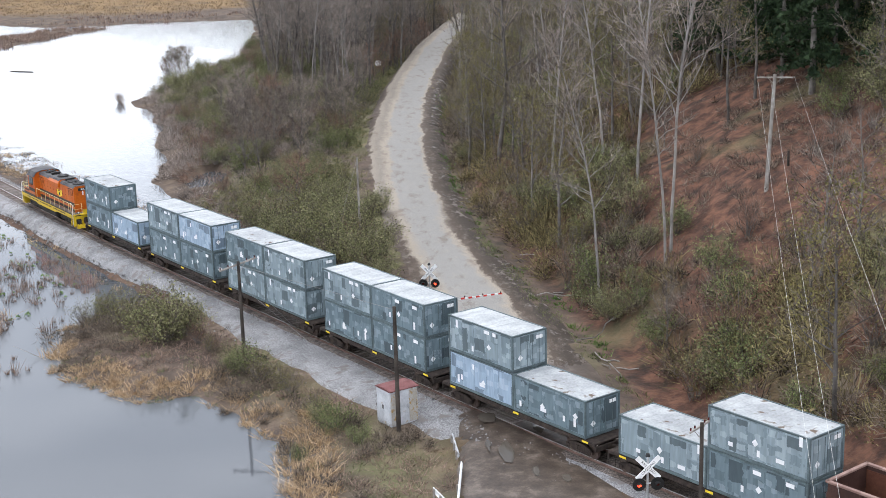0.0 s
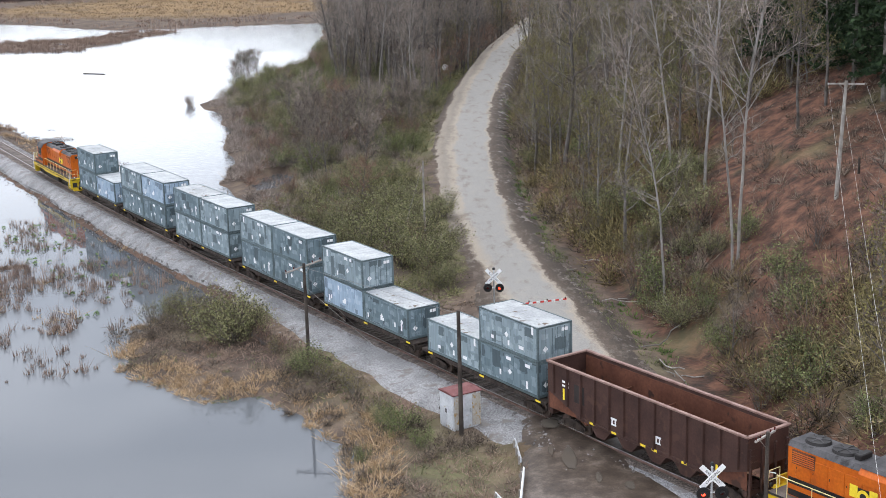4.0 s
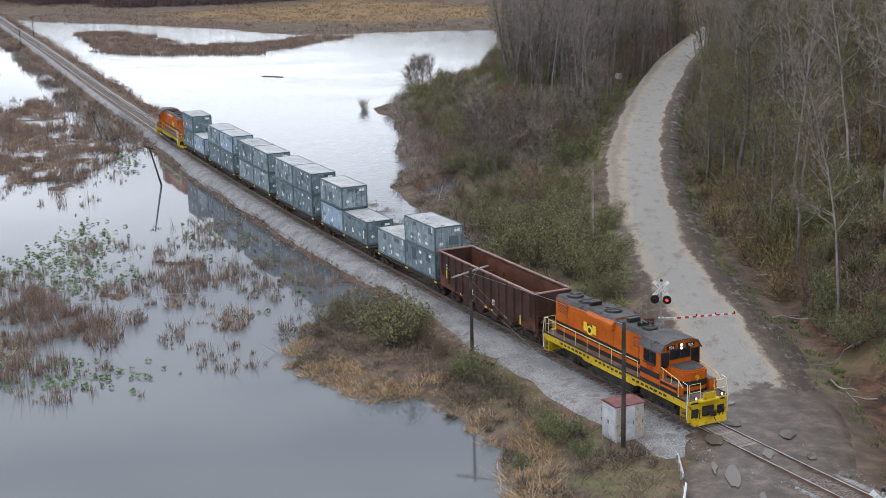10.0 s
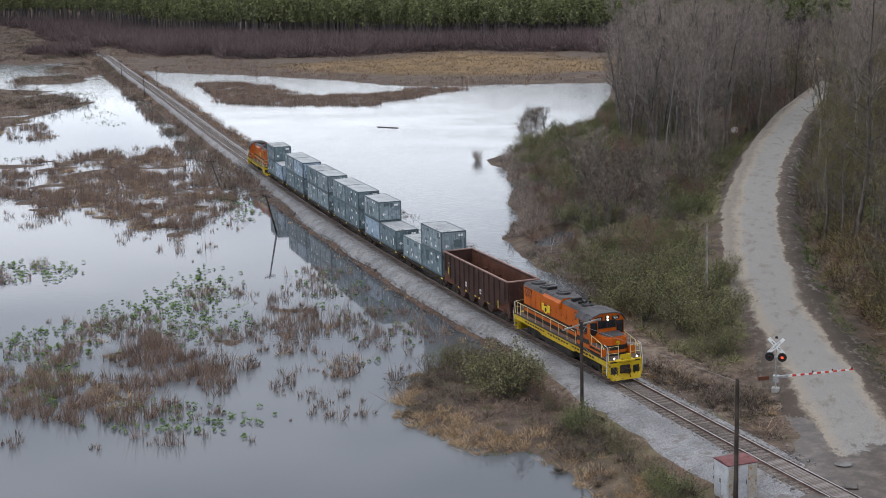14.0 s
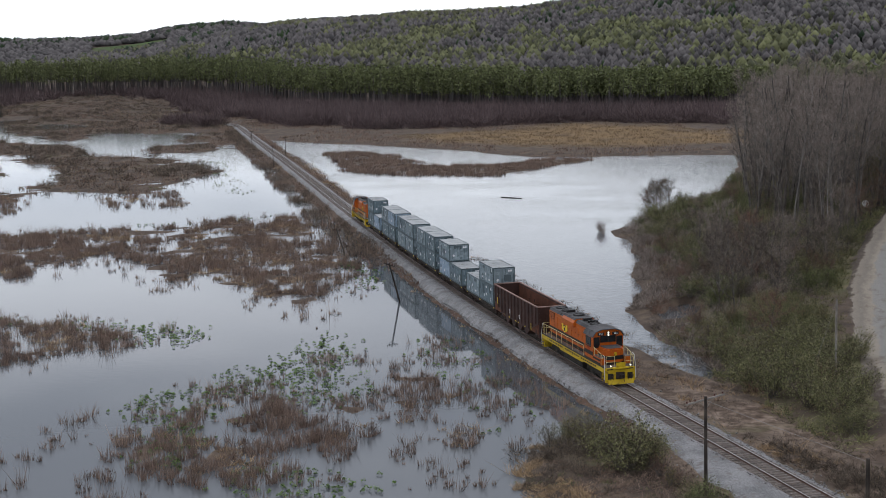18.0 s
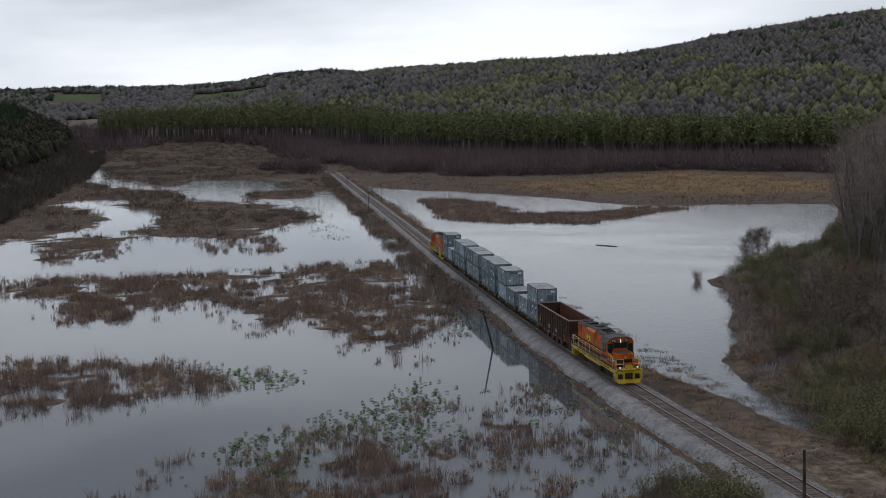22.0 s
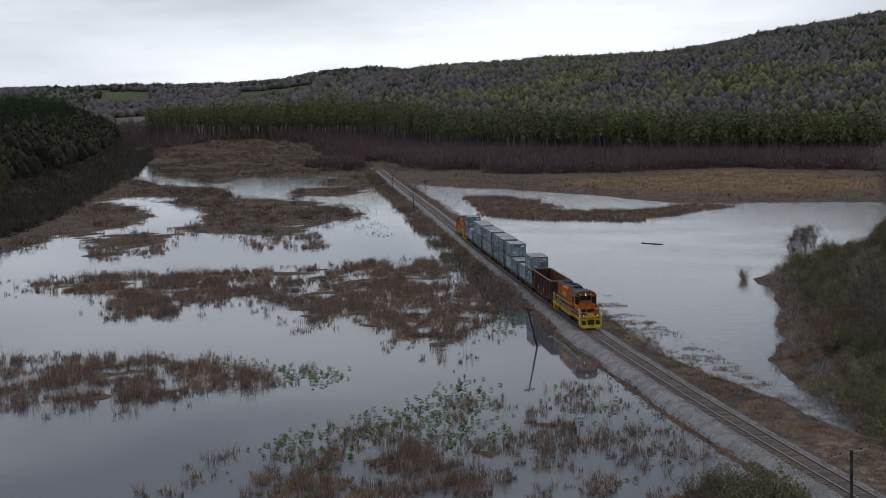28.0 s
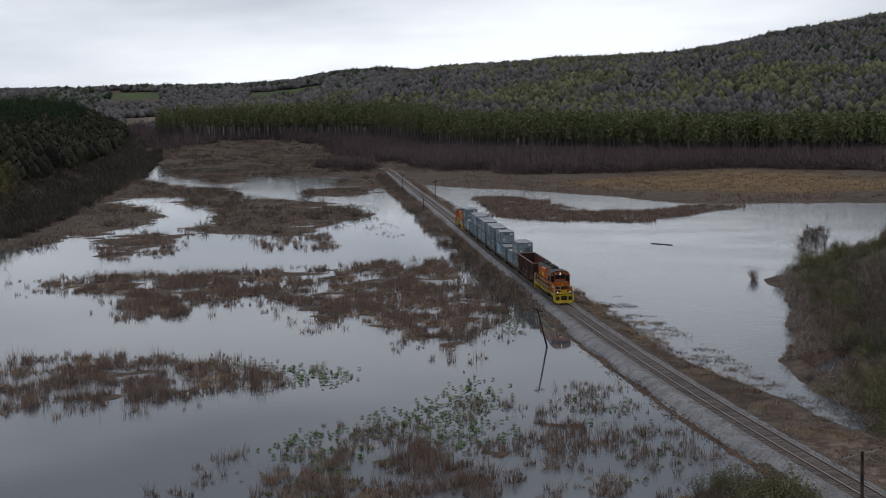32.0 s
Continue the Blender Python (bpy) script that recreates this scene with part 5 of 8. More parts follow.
    part("cab_roof", Geo().extrude(rp, "y", -5.5, -3.2), M_locoroof, cab, "dark grey arched cab roof")
    for x, w, h, z in ((-1.12, 0.5, 0.85, 3.25), (1.12, 0.5, 0.85, 3.25), (-0.38, 0.66, 0.5, 3.52), (0.38, 0.66, 0.5, 3.52)):
        fr = part("cab_window", Geo().box(x, -5.37, z, w + 0.1, 0.05, h + 0.1, 0.015), M_locoblack, cab)
        part("pane", Geo().box(x, -5.4, z, w, 0.03, h, 0.01), M_glass, fr)
    for sx in (-1, 1):
        fr = part("cab_window", Geo().box(sx * 1.51, -4.35, 3.3, 0.05, 1.25, 0.78, 0.015), M_locoblack, cab)
        for y in (-4.66, -4.04):
            part("pane", Geo().box(sx * 1.535, y, 3.3, 0.03, 0.56, 0.68, 0.01), M_glass, fr)
        part("armrest", Geo().box(sx * 1.56, -4.35, 2.86, 0.1, 1.2, 0.06, 0.01), M_locoblack, cab)
        part("stripe", Geo().box(sx * 1.506, -4.35, DZ + 0.72, 0.014, 1.98, 0.36, 0.003), M_locoblack, cab, "black band")
        part("stripe", Geo().box(sx * 1.506, -4.35, DZ + 0.12, 0.014, 1.98, 0.22, 0.003), M_locoblack, cab, "black band")
        nb = part("number_board", Geo().box(sx * 0.72, -5.4, 3.98, 0.62, 0.08, 0.26, 0.02), M_numboard, cab, "black board with white numerals")
        part("road_number", lettering("926", 0.26, M_white), M_white, nb, "white numerals", pose(sx * 0.72, -5.445, 3.98, 90, 0, 0))
        part("road_number", lettering("926", 0.46, M_rednum), M_rednum, cab, "painted numerals", pose(sx * 1.516, -4.35, 2.62, 90, 0, 90 * sx))
    head = part("headlight", Geo().box(0, -5.42, 3.98, 0.34, 0.1, 0.4, 0.03), M_locoblack, cab)
    for z in (3.88, 4.08):
        part("headlamp", Geo().rod((0, -5.46, z), (0, -5.49, z), 0.08, n=12), M_lamp, head, "lit headlamp")
    # short nose
    plan = [(-0.98, -5.36), (-0.98, -6.55), (-0.86, -6.82), (-0.5, -7.0), (0.5, -7.0), (0.86, -6.82), (0.98, -6.55), (0.98, -5.36)]
    top = [(-0.98, 0), (-0.86, 0.1), (0.86, 0.1), (0.98, 0)]
    ng = Geo().extrude(plan, "z", DZ, 2.86)
    ng.extrude([(a * 0.93, -5.36 + (b + 5.36) * 0.95) for a, b in plan], "z", 2.86, 2.96)
    nose = part("nose", ng, M_orange, L, "orange low nose")
    part("nose_top", Geo().extrude([(a * 0.86, -5.42 + (b + 5.36) * 0.88) for a, b in plan], "z", 2.95, 2.975), M_locoroof, nose, "dark anti-glare panel")
    for z, h in ((DZ + 0.62, 0.36), (DZ + 0.12, 0.2)):
        part("stripe", Geo().extrude([(a * 1.008, -5.36 + (b + 5.36) * 1.006) for a, b in plan], "z", z - h / 2, z + h / 2), M_locoblack, nose, "black band")
    part("nose_badge", Geo().rod((0, -7.005, 2.5), (0, -7.02, 2.5), 0.17, n=14), M_yellow, nose, "yellow badge")
    # ends: pilots, steps, rails
    for sy in (-1, 1):
        e = 7.98 * sy
        p = part("pilot", Geo().box(0, e, 0.9, 2.9, 0.12, 1.25, 0.03), M_yellow, L, "scuffed yellow pilot plate")
        # thin black plates stand for the shade in the pilot's openings; none are cut
        for x in (-0.95, 0.95):
            part("pilot_recess", Geo().box(x, e + sy * 0.065, 0.72, 0.5, 0.03, 0.66, 0.01), M_black, p)
        part("plow", Geo().extrude([(e, 0.55), (e + sy * 0.25, 0.5), (e + sy * 0.38, 0.14), (e, 0.14)], "x", -1.2, 1.2), M_yellow, p)
        part("coupler_pocket", Geo().box(0, e + sy * 0.08, 0.84, 0.84, 0.12, 0.6, 0.03), M_rustgear, p)
        # black strip painting the dark gap under the walkway
        part("pilot_gap", Geo().box(0, e + sy * 0.066, 1.4, 2.5, 0.02, 0.1, 0.005), M_black, p)
        coupler(L, sy * 8.0, sy)
        for x in (-1.0, -0.72, 0.72, 1.0):
            part("air_hose", Geo().path([(x, e + sy * 0.08, 0.95), (x * 1.02, e + sy * 0.25, 0.8), (x * 0.98, e + sy * 0.24, 0.4)], 0.028, 6), M_black, p)
        part("anticlimber", Geo().box(0, e + sy * 0.1, 1.5, 1.5, 0.4, 0.14, 0.03), M_yellow, L)
        part("drop_step", Geo().box(0, e + sy * 0.2, 1.75, 0.9, 0.06, 0.5, 0.02), M_yellow, L)
        for sx in (-1, 1):
            st = part("step_well", Geo().box(sx * 1.16, e - sy * 0.32, 0.92, 0.05, 0.62, 1.2, 0.01).box(sx * 1.32, e - sy * 0.62, 0.92, 0.36, 0.05, 1.2, 0.01), M_yellow, L, "yellow step well")
            for z in (0.42, 0.75, 1.08, 1.38):
                part("step", Geo().box(sx * 1.33, e - sy * 0.3, z, 0.34, 0.5, 0.04, 0.008), M_walk, st)
            part("grab_rail", Geo().path([(sx * 1.5, e - sy * 0.02, 0.5), (sx * 1.5, e + sy * 0.04, 1.6), (sx * 1.42, e - sy * 0.05, 2.55), (sx * 1.42, e - sy * 0.5, 2.62)], 0.026, 6), M_whiterail, L, "white grab rail")
            part("end_rail", Geo().path([(sx * 0.5, e, DZ), (sx * 0.5, e, 2.55), (sx * 1.3, e, 2.55), (sx * 1.35, e, DZ)], 0.022, 6).rod((sx * 0.5, e, 2.05), (sx * 1.32, e, 2.05), 0.02, n=6), M_handrail, L)
            part("ditch_light", Geo().rod((sx * 0.95, e + sy * 0.06, 1.72), (sx * 0.95, e + sy * 0.16, 1.72), 0.1, n=12), M_locoblack, L, "lit ditch light")
            part("lens", Geo().rod((sx * 0.95, e + sy * 0.161, 1.72), (sx * 0.95, e + sy * 0.175, 1.72), 0.075, n=12), M_lamp if sy < 0 else M_whiterail, L.children[-1])
    for sx in (-1, 1):
        hr = Geo()
        long_y = [-3.0, -1.6, -0.2, 1.2, 2.6, 4.0, 5.4, 6.8, 7.4]
        hr.path([(sx * 1.44, y, DZ + 1.02) for y in long_y], 0.024, 6)
        hrail = part("handrail", hr, M_handrail, L, "cream handrail")
        for y in long_y:
            part("stanchion", Geo().rod((sx * 1.44, y, DZ), (sx * 1.44, y, DZ + 1.02), 0.02, n=6), M_handrail, hrail)
        hr2 = Geo().path([(sx * 1.44, -5.4, DZ + 1.35), (sx * 1.44, -7.1, DZ + 1.05), (sx * 1.44, -7.5, DZ + 0.7)], 0.024, 6)
        hrail2 = part("handrail", hr2, M_handrail, L, "cream handrail")
        for y, zt in ((-5.6, 1.3), (-6.4, 1.16), (-7.1, 1.04)):
            part("stanchion", Geo().rod((sx * 1.44, y, DZ), (sx * 1.44, y, DZ + zt), 0.02, n=6), M_handrail, hrail2)
        bx = part("battery_box", Geo().box(sx * 1.22, -6.15, DZ + 0.33, 0.5, 1.7, 0.62, 0.02), M_orange, L, "orange side box with black bands")
        part("box_lid", Geo().box(sx * 1.22, -6.15, DZ + 0.655, 0.46, 1.66, 0.03, 0.008), M_walk, bx)
        for z in (0.14, 0.46):
            part("stripe", Geo().box(sx * 1.473, -6.15, DZ + z, 0.012, 1.7, 0.17, 0.003), M_locoblack, bx, "black band")
    nb = part("hood_end_board", Geo().box(0, 7.24, 3.85, 0.9, 0.06, 0.28, 0.02), M_numboard, hood)
    part("road_number", lettering("926", 0.26, M_white), M_white, nb, "", pose(0, 7.275, 3.85, 90, 0, 180))
    for z in (3.35, 3.55):
        part("headlamp", Geo().rod((0, 7.2, z), (0, 7.24, z), 0.08, n=12), M_white, hood)
    for sy in (-1, 1):
        bogie(L, sy * 4.9, 2.7, 0.5, M_black, True)
    return L


loco = make_loco()
for ch in loco.children:
    if not ch.name.startswith("truck"):
        ch.matrix_local = Matrix.Diagonal((1.02, 1.09, 1.07, 1)) @ ch.matrix_local
TRAIN.append((loco, 8.9, 4.9))
loco_far = copy_thing(loco, Matrix())
for ch in loco_far.children:
    ch.matrix_local = pose(0, 0, 0, 0, 0, 180) @ ch.matrix_local
TRAIN.append((loco_far, 135.2, 4.9))

# ---------------------------------------------------------------- line-side things
M_galv = surf("galvanised_sheet", (0.46, 0.47, 0.49), (0.6, 0.61, 0.63), 1.2, 0.5, 0.1, bump=0.1, fine=9, c=(0.42, 0.36, 0.28), spots=0.62)
M_stain = surf("rust_streaked_panel", (0.42, 0.38, 0.32), (0.52, 0.5, 0.47), 1.6, 0.6, 0.1, bump=0.1, c=(0.38, 0.24, 0.09), spots=0.55)
M_redroof = surf("rusty_red_roof", (0.13, 0.045, 0.045), (0.2, 0.085, 0.08), 1.5, 0.8, bump=0.2)
M_concrete = surf("concrete", (0.3, 0.29, 0.27), (0.42, 0.4, 0.38), 2, 0.9, bump=0.3)
M_whitepaint = surf("white_paint", (0.7, 0.7, 0.7), (0.82, 0.82, 0.81), 3, 0.5, bump=0.05)
M_redpaint = surf("red_paint", (0.5, 0.03, 0.025), (0.6, 0.05, 0.04), 3, 0.5, bump=0)
M_steel = surf("grey_post_steel", (0.42, 0.43, 0.44), (0.55, 0.56, 0.57), 3, 0.4, 0.6, bump=0.05)
M_lampback = surf("black_target", (0.012, 0.012, 0.012), (0.022, 0.022, 0.022), 3, 0.5, bump=0)
M_darklamp = surf("unlit_red_lens", (0.06, 0.01, 0.008), (0.09, 0.015, 0.012), 3, 0.2, bump=0)
M_wire = surf("wire", (0.22, 0.21, 0.2), (0.3, 0.29, 0.28), 2, 0.4, 0.5, bump=0)
M_brightwire = surf("aluminium_wire", (0.5, 0.5, 0.48), (0.62, 0.61, 0.58), 2, 0.4, 0.3, bump=0)
M_oldwood = surf("silvered_wood", (0.2, 0.18, 0.16), (0.36, 0.33, 0.3), 2, 0.9, bump=0.5)


def utility_pole(x, y, top, label, arm=0.0, arm_yaw=0.0, lean=(0, 0), base=None, r=0.14, mat=None, arm_tilt=0.0, arm_mat=None):
    z = gz(x, y) - 0.4 if base is None else base
    t = thing("utility_pole", label, "pole", "poles along the line")
    part("pole", Geo().rod((x, y, z), (x + lean[0], y + lean[1], top), r, r * 0.72, 10), mat or M_pole, t)
    if arm:
        m = Matrix.Translation((x + lean[0], y + lean[1], top - 0.25)) @ Matrix.Rotation(radians(arm_yaw), 4, "Z") @ Matrix.Rotation(radians(arm_tilt), 4, "Y")
        a = part("crossarm", Geo().box(0, 0.12, 0, arm, 0.1, 0.12, 0.015, m), arm_mat or M_pole, t)
        for k in (-0.46, -0.25, 0.25, 0.46):
            p, q = m @ Vector((k * arm, 0.12, 0.05)), m @ Vector((k * arm, 0.12, 0.2))
            part("insulator", Geo().rod(p, q, 0.035, 0.05, 8), M_darklamp, a)
        b = Geo()
        for k in (-1, 1):
            b.rod(m @ Vector((k * 0.55, 0.12, -0.02)), m @ Vector((0, 0.12, -0.55)), 0.02, n=5)
        part("brace", b, arm_mat or M_pole, a)
    return t


utility_pole(-0.17, 78.19, 7.4, "dark bare wooden pole beside the relay cabinet", r=0.15)
utility_pole(-10.98, 93.26, 6.7, "dark wooden pole with a silvered crossarm by the track", 2.8, 20, arm_tilt=-14, arm_mat=M_oldwood)
utility_pole(-3.25, 128.21, 7.5, "slender brown wooden pole on the grassy verge", r=0.12, mat=M_oldwood)
utility_pole(14.49, 61.48, 5.9, "weathered pole with a tilted silvery crossarm", 1.9, 48, mat=M_pole, arm_tilt=0, arm_mat=M_oldwood, r=0.13)
utility_pole(-59.41, 167.64, 4.15, "leaning dead pole standing in flooded marsh", 1.7, -15, (-0.4, -3.1), WATER_Z - 1.0, 0.13, arm_tilt=12)
utility_pole(-81.36, 204.21, 2.6, "half-fallen dead pole in flooded marsh", 1.2, 10, (-3.8, 5.0), WATER_Z - 0.8, 0.12)
for s, u in ((355, -4.4), (398, 3.4), (445, -4.4)):
    x, y, th = on_track(s, u)
    utility_pole(x, y, 5.4, "distant dark pole beside the railway", 1.6, th, r=0.13)
utility_pole(28.85, 102.65, 17.3, "tall grey power pole with a crossarm on the hillside", 2.7, -16, (0.4, -0.1), r=0.17, mat=M_oldwood, arm_mat=M_oldwood)
utility_pole(31.10, 104.61, 11.0, "short charred stump on the leafy slope", r=0.12)

for p, q in (((28.14, 103.47, 17.2), (0.0, -16.0, 7.5)), ((30.79, 102.81, 17.1), (3.4, -20.0, 11.2)), ((29.16, 103.25, 16.6), (0.8, -16.0, 7.0))):
    pts = []
    for k in range(25):
        f = k / 24
        pts.append(Vector(p).lerp(Vector(q), f) - Vector((0, 0, 3.2 * f * (1 - f))))
    w = thing("power_line", "pale sagging overhead power wire", "wire", "power wires")
    part("wire", Geo().path(pts, 0.006, 4), M_brightwire, w)
for p, q in (((-3.25, 128.25, 7.3), (-5.81, 124.49, -0.6)), ((-0.17, 78.21, 7.2), (-10.98, 93.28, 6.4)), ((-10.98, 93.28, 5.9), (-7.41, 98.56, -0.3)), ((-10.98, 93.28, 5.0), (-4.35, 91.06, -0.5))):
    w = thing("guy_wire", "thin dark guy wire of a pole", "wire", "guy wires")
    part("wire", Geo().rod(p, q, 0.012, n=5), M_wire, w)
stump = thing("uprooted_stump", "dark tangled root stump at a pole's foot", "stump")
g = Geo()
for k in range(9):
    a = k * 0.7
    g.path([(-10.57, 93.18, -0.5), (-10.6 + 0.5 * math.cos(a), 93.2 + 0.5 * math.sin(a), -0.25 + 0.1 * math.sin(3 * a)), (-10.2 + 1.0 * math.cos(a), 93.2 + 0.8 * math.sin(a), -0.55)], 0.06, 5)
part("root_mass", g, M_pole, stump)

# relay cabinet
cabinet = thing("relay_cabinet", "grey sheet-metal relay cabinet with a rusty red roof", "cabinet", m=pose(-0.2, 79.95, -0.6, 0, 0, -58))
part("plinth", Geo().box(0, 0, 0.02, 1.5, 1.9, 0.25, 0.03), M_concrete, cabinet)
part("body", Geo().box(0, 0, 1.25, 1.6, 2.0, 2.25, 0.025), M_galv, cabinet)
part("roof", Geo().extrude([(-0.86, 2.38), (0.86, 2.38), (0.86, 2.44), (0, 2.54), (-0.86, 2.44)], "y", -1.06, 1.06), M_redroof, cabinet, "rusty red sheet roof")
for k in (0, 1):
    d = part("door", Geo().box(-0.39 + 0.78 * k, -1.012, 1.24, 0.74, 0.03, 2.05, 0.01), M_galv, cabinet)
    part("handle", Geo().rod((-0.06 + 0.12 * k, -1.05, 1.15), (-0.06 + 0.12 * k, -1.05, 1.4), 0.018, n=6), M_pole, d)
for k, mat in enumerate((M_stain, M_galv, M_stain)):
    d = part("door", Geo().box(0.812, -0.65 + 0.65 * k, 1.24, 0.03, 0.61, 2.05, 0.01), mat, cabinet, "rust-streaked door" if mat is M_stain else "")
    part("handle", Geo().rod((0.85, -0.42 + 0.65 * k, 1.15), (0.85, -0.42 + 0.65 * k, 1.4), 0.018, n=6), M_pole, d)
for z in (0.6, 1.2, 1.8):
    part("hinge", Geo().box(-0.81, -1.01, z, 0.06, 0.06, 0.16, 0.01), M_pole, cabinet)
for k in (-0.5, 0.0, 0.5):
    part("vent", Geo().box(-0.81, k, 2.1, 0.03, 0.3, 0.16, 0.01), M_black, cabinet)


# crossing signals
def crossing_signal(x, y, yaw, z0, height, label, lit=1, arm=0.0, arm_yaw=0.0):
    m = pose(x, y, z0, 0, 0, yaw)
    t = thing("crossing_signal", label, "crossing signal", "crossing signals", m)
    part("foundation", Geo().box(0, 0, 0.1, 0.6, 0.6, 0.4, 0.04), M_concrete, t)
    part("mast", Geo().rod((0, 0, 0.2), (0, 0, height), 0.06, n=12), M_steel, t)
    part("finial", Geo().rod((0, 0, height), (0, 0, height + 0.12), 0.075, 0.03, 12), M_steel, t)
    part("bell", Geo().rod((0, 0.0, height + 0.12), (0, 0, height + 0.28), 0.13, 0.08, 12), M_lampback, t)
    zc = height - 0.45
    for k, (a, word) in enumerate(((45, "RAIL ROAD"), (-45, "CROSSING"))):
        bm_ = Matrix.Translation((0, -0.09 - 0.02 * k, zc)) @ Matrix.Rotation(radians(a), 4, "Y")
        b = part("crossbuck_board", Geo().box(0, 0, 0, 1.62, 0.03, 0.27, 0.004, bm_), M_whitepaint, t, "white crossbuck board with black letters")
        part("lettering_panel", lettering(word, 0.19, M_lampback), M_lampback, b, "", bm_ @ pose(0, -0.012, 0, 90, 0, 0))
    zl = zc - 0.85
    part("lamp_bar", Geo().rod((-0.48, -0.05, zl), (0.48, -0.05, zl), 0.035, n=8), M_steel, t)
    for sx in (-1, 1):
        lp = part("flasher", Geo().rod((sx * 0.46, -0.12, zl), (sx * 0.46, -0.15, zl), 0.34, n=24), M_lampback, t, "round black flasher target")
        part("lens", Geo().rod((sx * 0.46, -0.16, zl), (sx * 0.46, -0.19, zl), 0.11 if sx == lit else 0.1, n=16), M_redlamp if sx == lit else M_darklamp, lp, "lit red lens" if sx == lit else "dark red lens")
        hood = Geo()
        for k in range(9):
            a0, a1 = radians(20 + k * 15.5), radians(20 + (k + 1) * 15.5)
            c0, c1 = (0.13 * math.cos(a0), 0.13 * math.sin(a0)), (0.13 * math.cos(a1), 0.13 * math.sin(a1))
            hood.box(sx * 0.46 + (c0[0] + c1[0]) / 2, -0.28, zl + (c0[1] + c1[1]) / 2, 0.045, 0.26, 0.02, 0.004)
        part("visor", hood, M_lampback, lp)
    if arm:
        g = part("gate_mechanism", Geo().box(0.0, 0.16, 0.95, 0.45, 0.36, 0.55, 0.05), M_steel, t)
        ga = part("gate_arm", Geo().box(0.35, 0, 0.0, 1.1, 0.1, 0.22, 0.02), M_steel, t, "striped gate arm on its pivot", pose(0, 0.36, 1.0, 0, 0, arm_yaw))
        part("counterweight", Geo().box(-0.95, 0, 0, 0.8, 0.12, 0.3, 0.02), M_hop_in, ga, "rusty counterweight")
        n = 16
        for k in range(n):
            a, b = 0.9 + k * arm / n, 0.9 + (k + 1) * arm / n
            h = 0.17 - 0.06 * k / n
            part("arm_stripe", Geo().box((a + b) / 2, 0, 0.0 + 0.012 * a, b - a, 0.045, h, 0.006), M_whitepaint if k % 2 == 0 else M_redpaint, ga, "white gate arm section" if k % 2 == 0 else "red gate arm section")
        for f in (0.4, 0.7, 1.0):
            part("arm_lamp", Geo().rod((0.9 + f * arm - 0.1, 0, 0.1), (0.9 + f * arm - 0.1, 0, 0.24), 0.05, n=10), M_darklamp, ga)
        return ga
    return t


gate_arm = crossing_signal(2.59, 102.04, -8, -0.55, 4.0, "crossing signal with crossbuck, flashing lights and a lowered striped gate", 1, 4.9, 20)
crossing_signal(12.07, 62.52, 4, -0.6, 4.3, "crossing signal with a white crossbuck and red flashers", -1)

# guard rails by the road
for pts, mat, lab in (([(3.0, 76.1), (3.2, 73.1)], M_galv, "short galvanised guard rail by the road"), ([(3.3, 71.8), (2.7, 65.5)], M_whitepaint, "white-painted guard rail beside the road"), ([(1.6, 68.5), (2.4, 66.3)], M_whitepaint, "short white barrier rail by the road")):
    t = thing("guard_rail", lab, "guard rail", "guard rails")
    (ax, ay), (bx, by) = pts
    z = -0.1
    ang = math.degrees(math.atan2(by - ay, bx - ax))
    ln_ = math.hypot(bx - ax, by - ay)
    m = Matrix.Translation(((ax + bx) / 2, (ay + by) / 2, z)) @ Matrix.Rotation(radians(ang), 4, "Z")
    prof = [(-0.02, -0.16), (0.03, -0.12), (0.06, -0.06), (0.0, 0.0), (0.06, 0.06), (0.03, 0.12), (-0.02, 0.16), (-0.05, 0.16), (-0.02, 0.0), (-0.05, -0.16)]
    part("beam", Geo().extrude(prof, "x", -ln_ / 2, ln_ / 2, m), mat, t)
    for f in (-0.4, 0.0, 0.4):
        p = m @ Vector((f * ln_, -0.09, 0))
        part("post", Geo().box(p.x, p.y, -0.45, 0.12, 0.12, 1.0, 0.01), M_oldwood, t)

# round marker by the far bend, the drifting log
sign = thing("round_sign", "round white sign on a post by the bend", "sign")
sz = gz(-1.8, 264.7)
part("post", Geo().rod((-1.8, 264.7, sz - 0.2), (-1.8, 264.7, sz + 1.6), 0.05, n=8), M_oldwood, sign)
part("disc", Geo().rod((-1.8, 264.59, sz + 1.7), (-1.8, 264.56, sz + 1.7), 0.62, n=20), M_whitepaint, sign)
log = thing("drifting_log", "long dark log floating in the lake", "log")
part("trunk", Geo().rod((-80.1, 295.5, WATER_Z + 0.02), (-74.7, 292.9, WATER_Z + 0.06), 0.14, 0.09, 8).rod((-77.1, 294.0, WATER_Z + 0.05), (-76.6, 294.9, WATER_Z + 0.4), 0.05, 0.02, 6), M_pole, log)

# puddles and concrete patches at the crossing
def patch(name, x, y, rx, ry, material, label, cat, lift, seed, n=28):
    vs = [(x, y, 0)]
    for k in range(n):
        a = 2 * math.pi * k / n
        r = 1 + 0.28 * float(vnoise(1.3 * math.cos(a) + seed * 7, 1.3 * math.sin(a), 1.0, seed)) + 0.12 * float(vnoise(4 * math.cos(a), 4 * math.sin(a) + seed, 1.0, seed + 3))
        vs.append((x + rx * r * math.cos(a), y + ry * r * math.sin(a), 0))
    vs = [(a, b, float(road_z(b)) + lift) for a, b, _ in vs]
    return tagged(part(name, Geo().add(vs, [(0, k + 1, (k + 1) % n + 1) for k in range(n)]), material), label, cat, kind="structure")


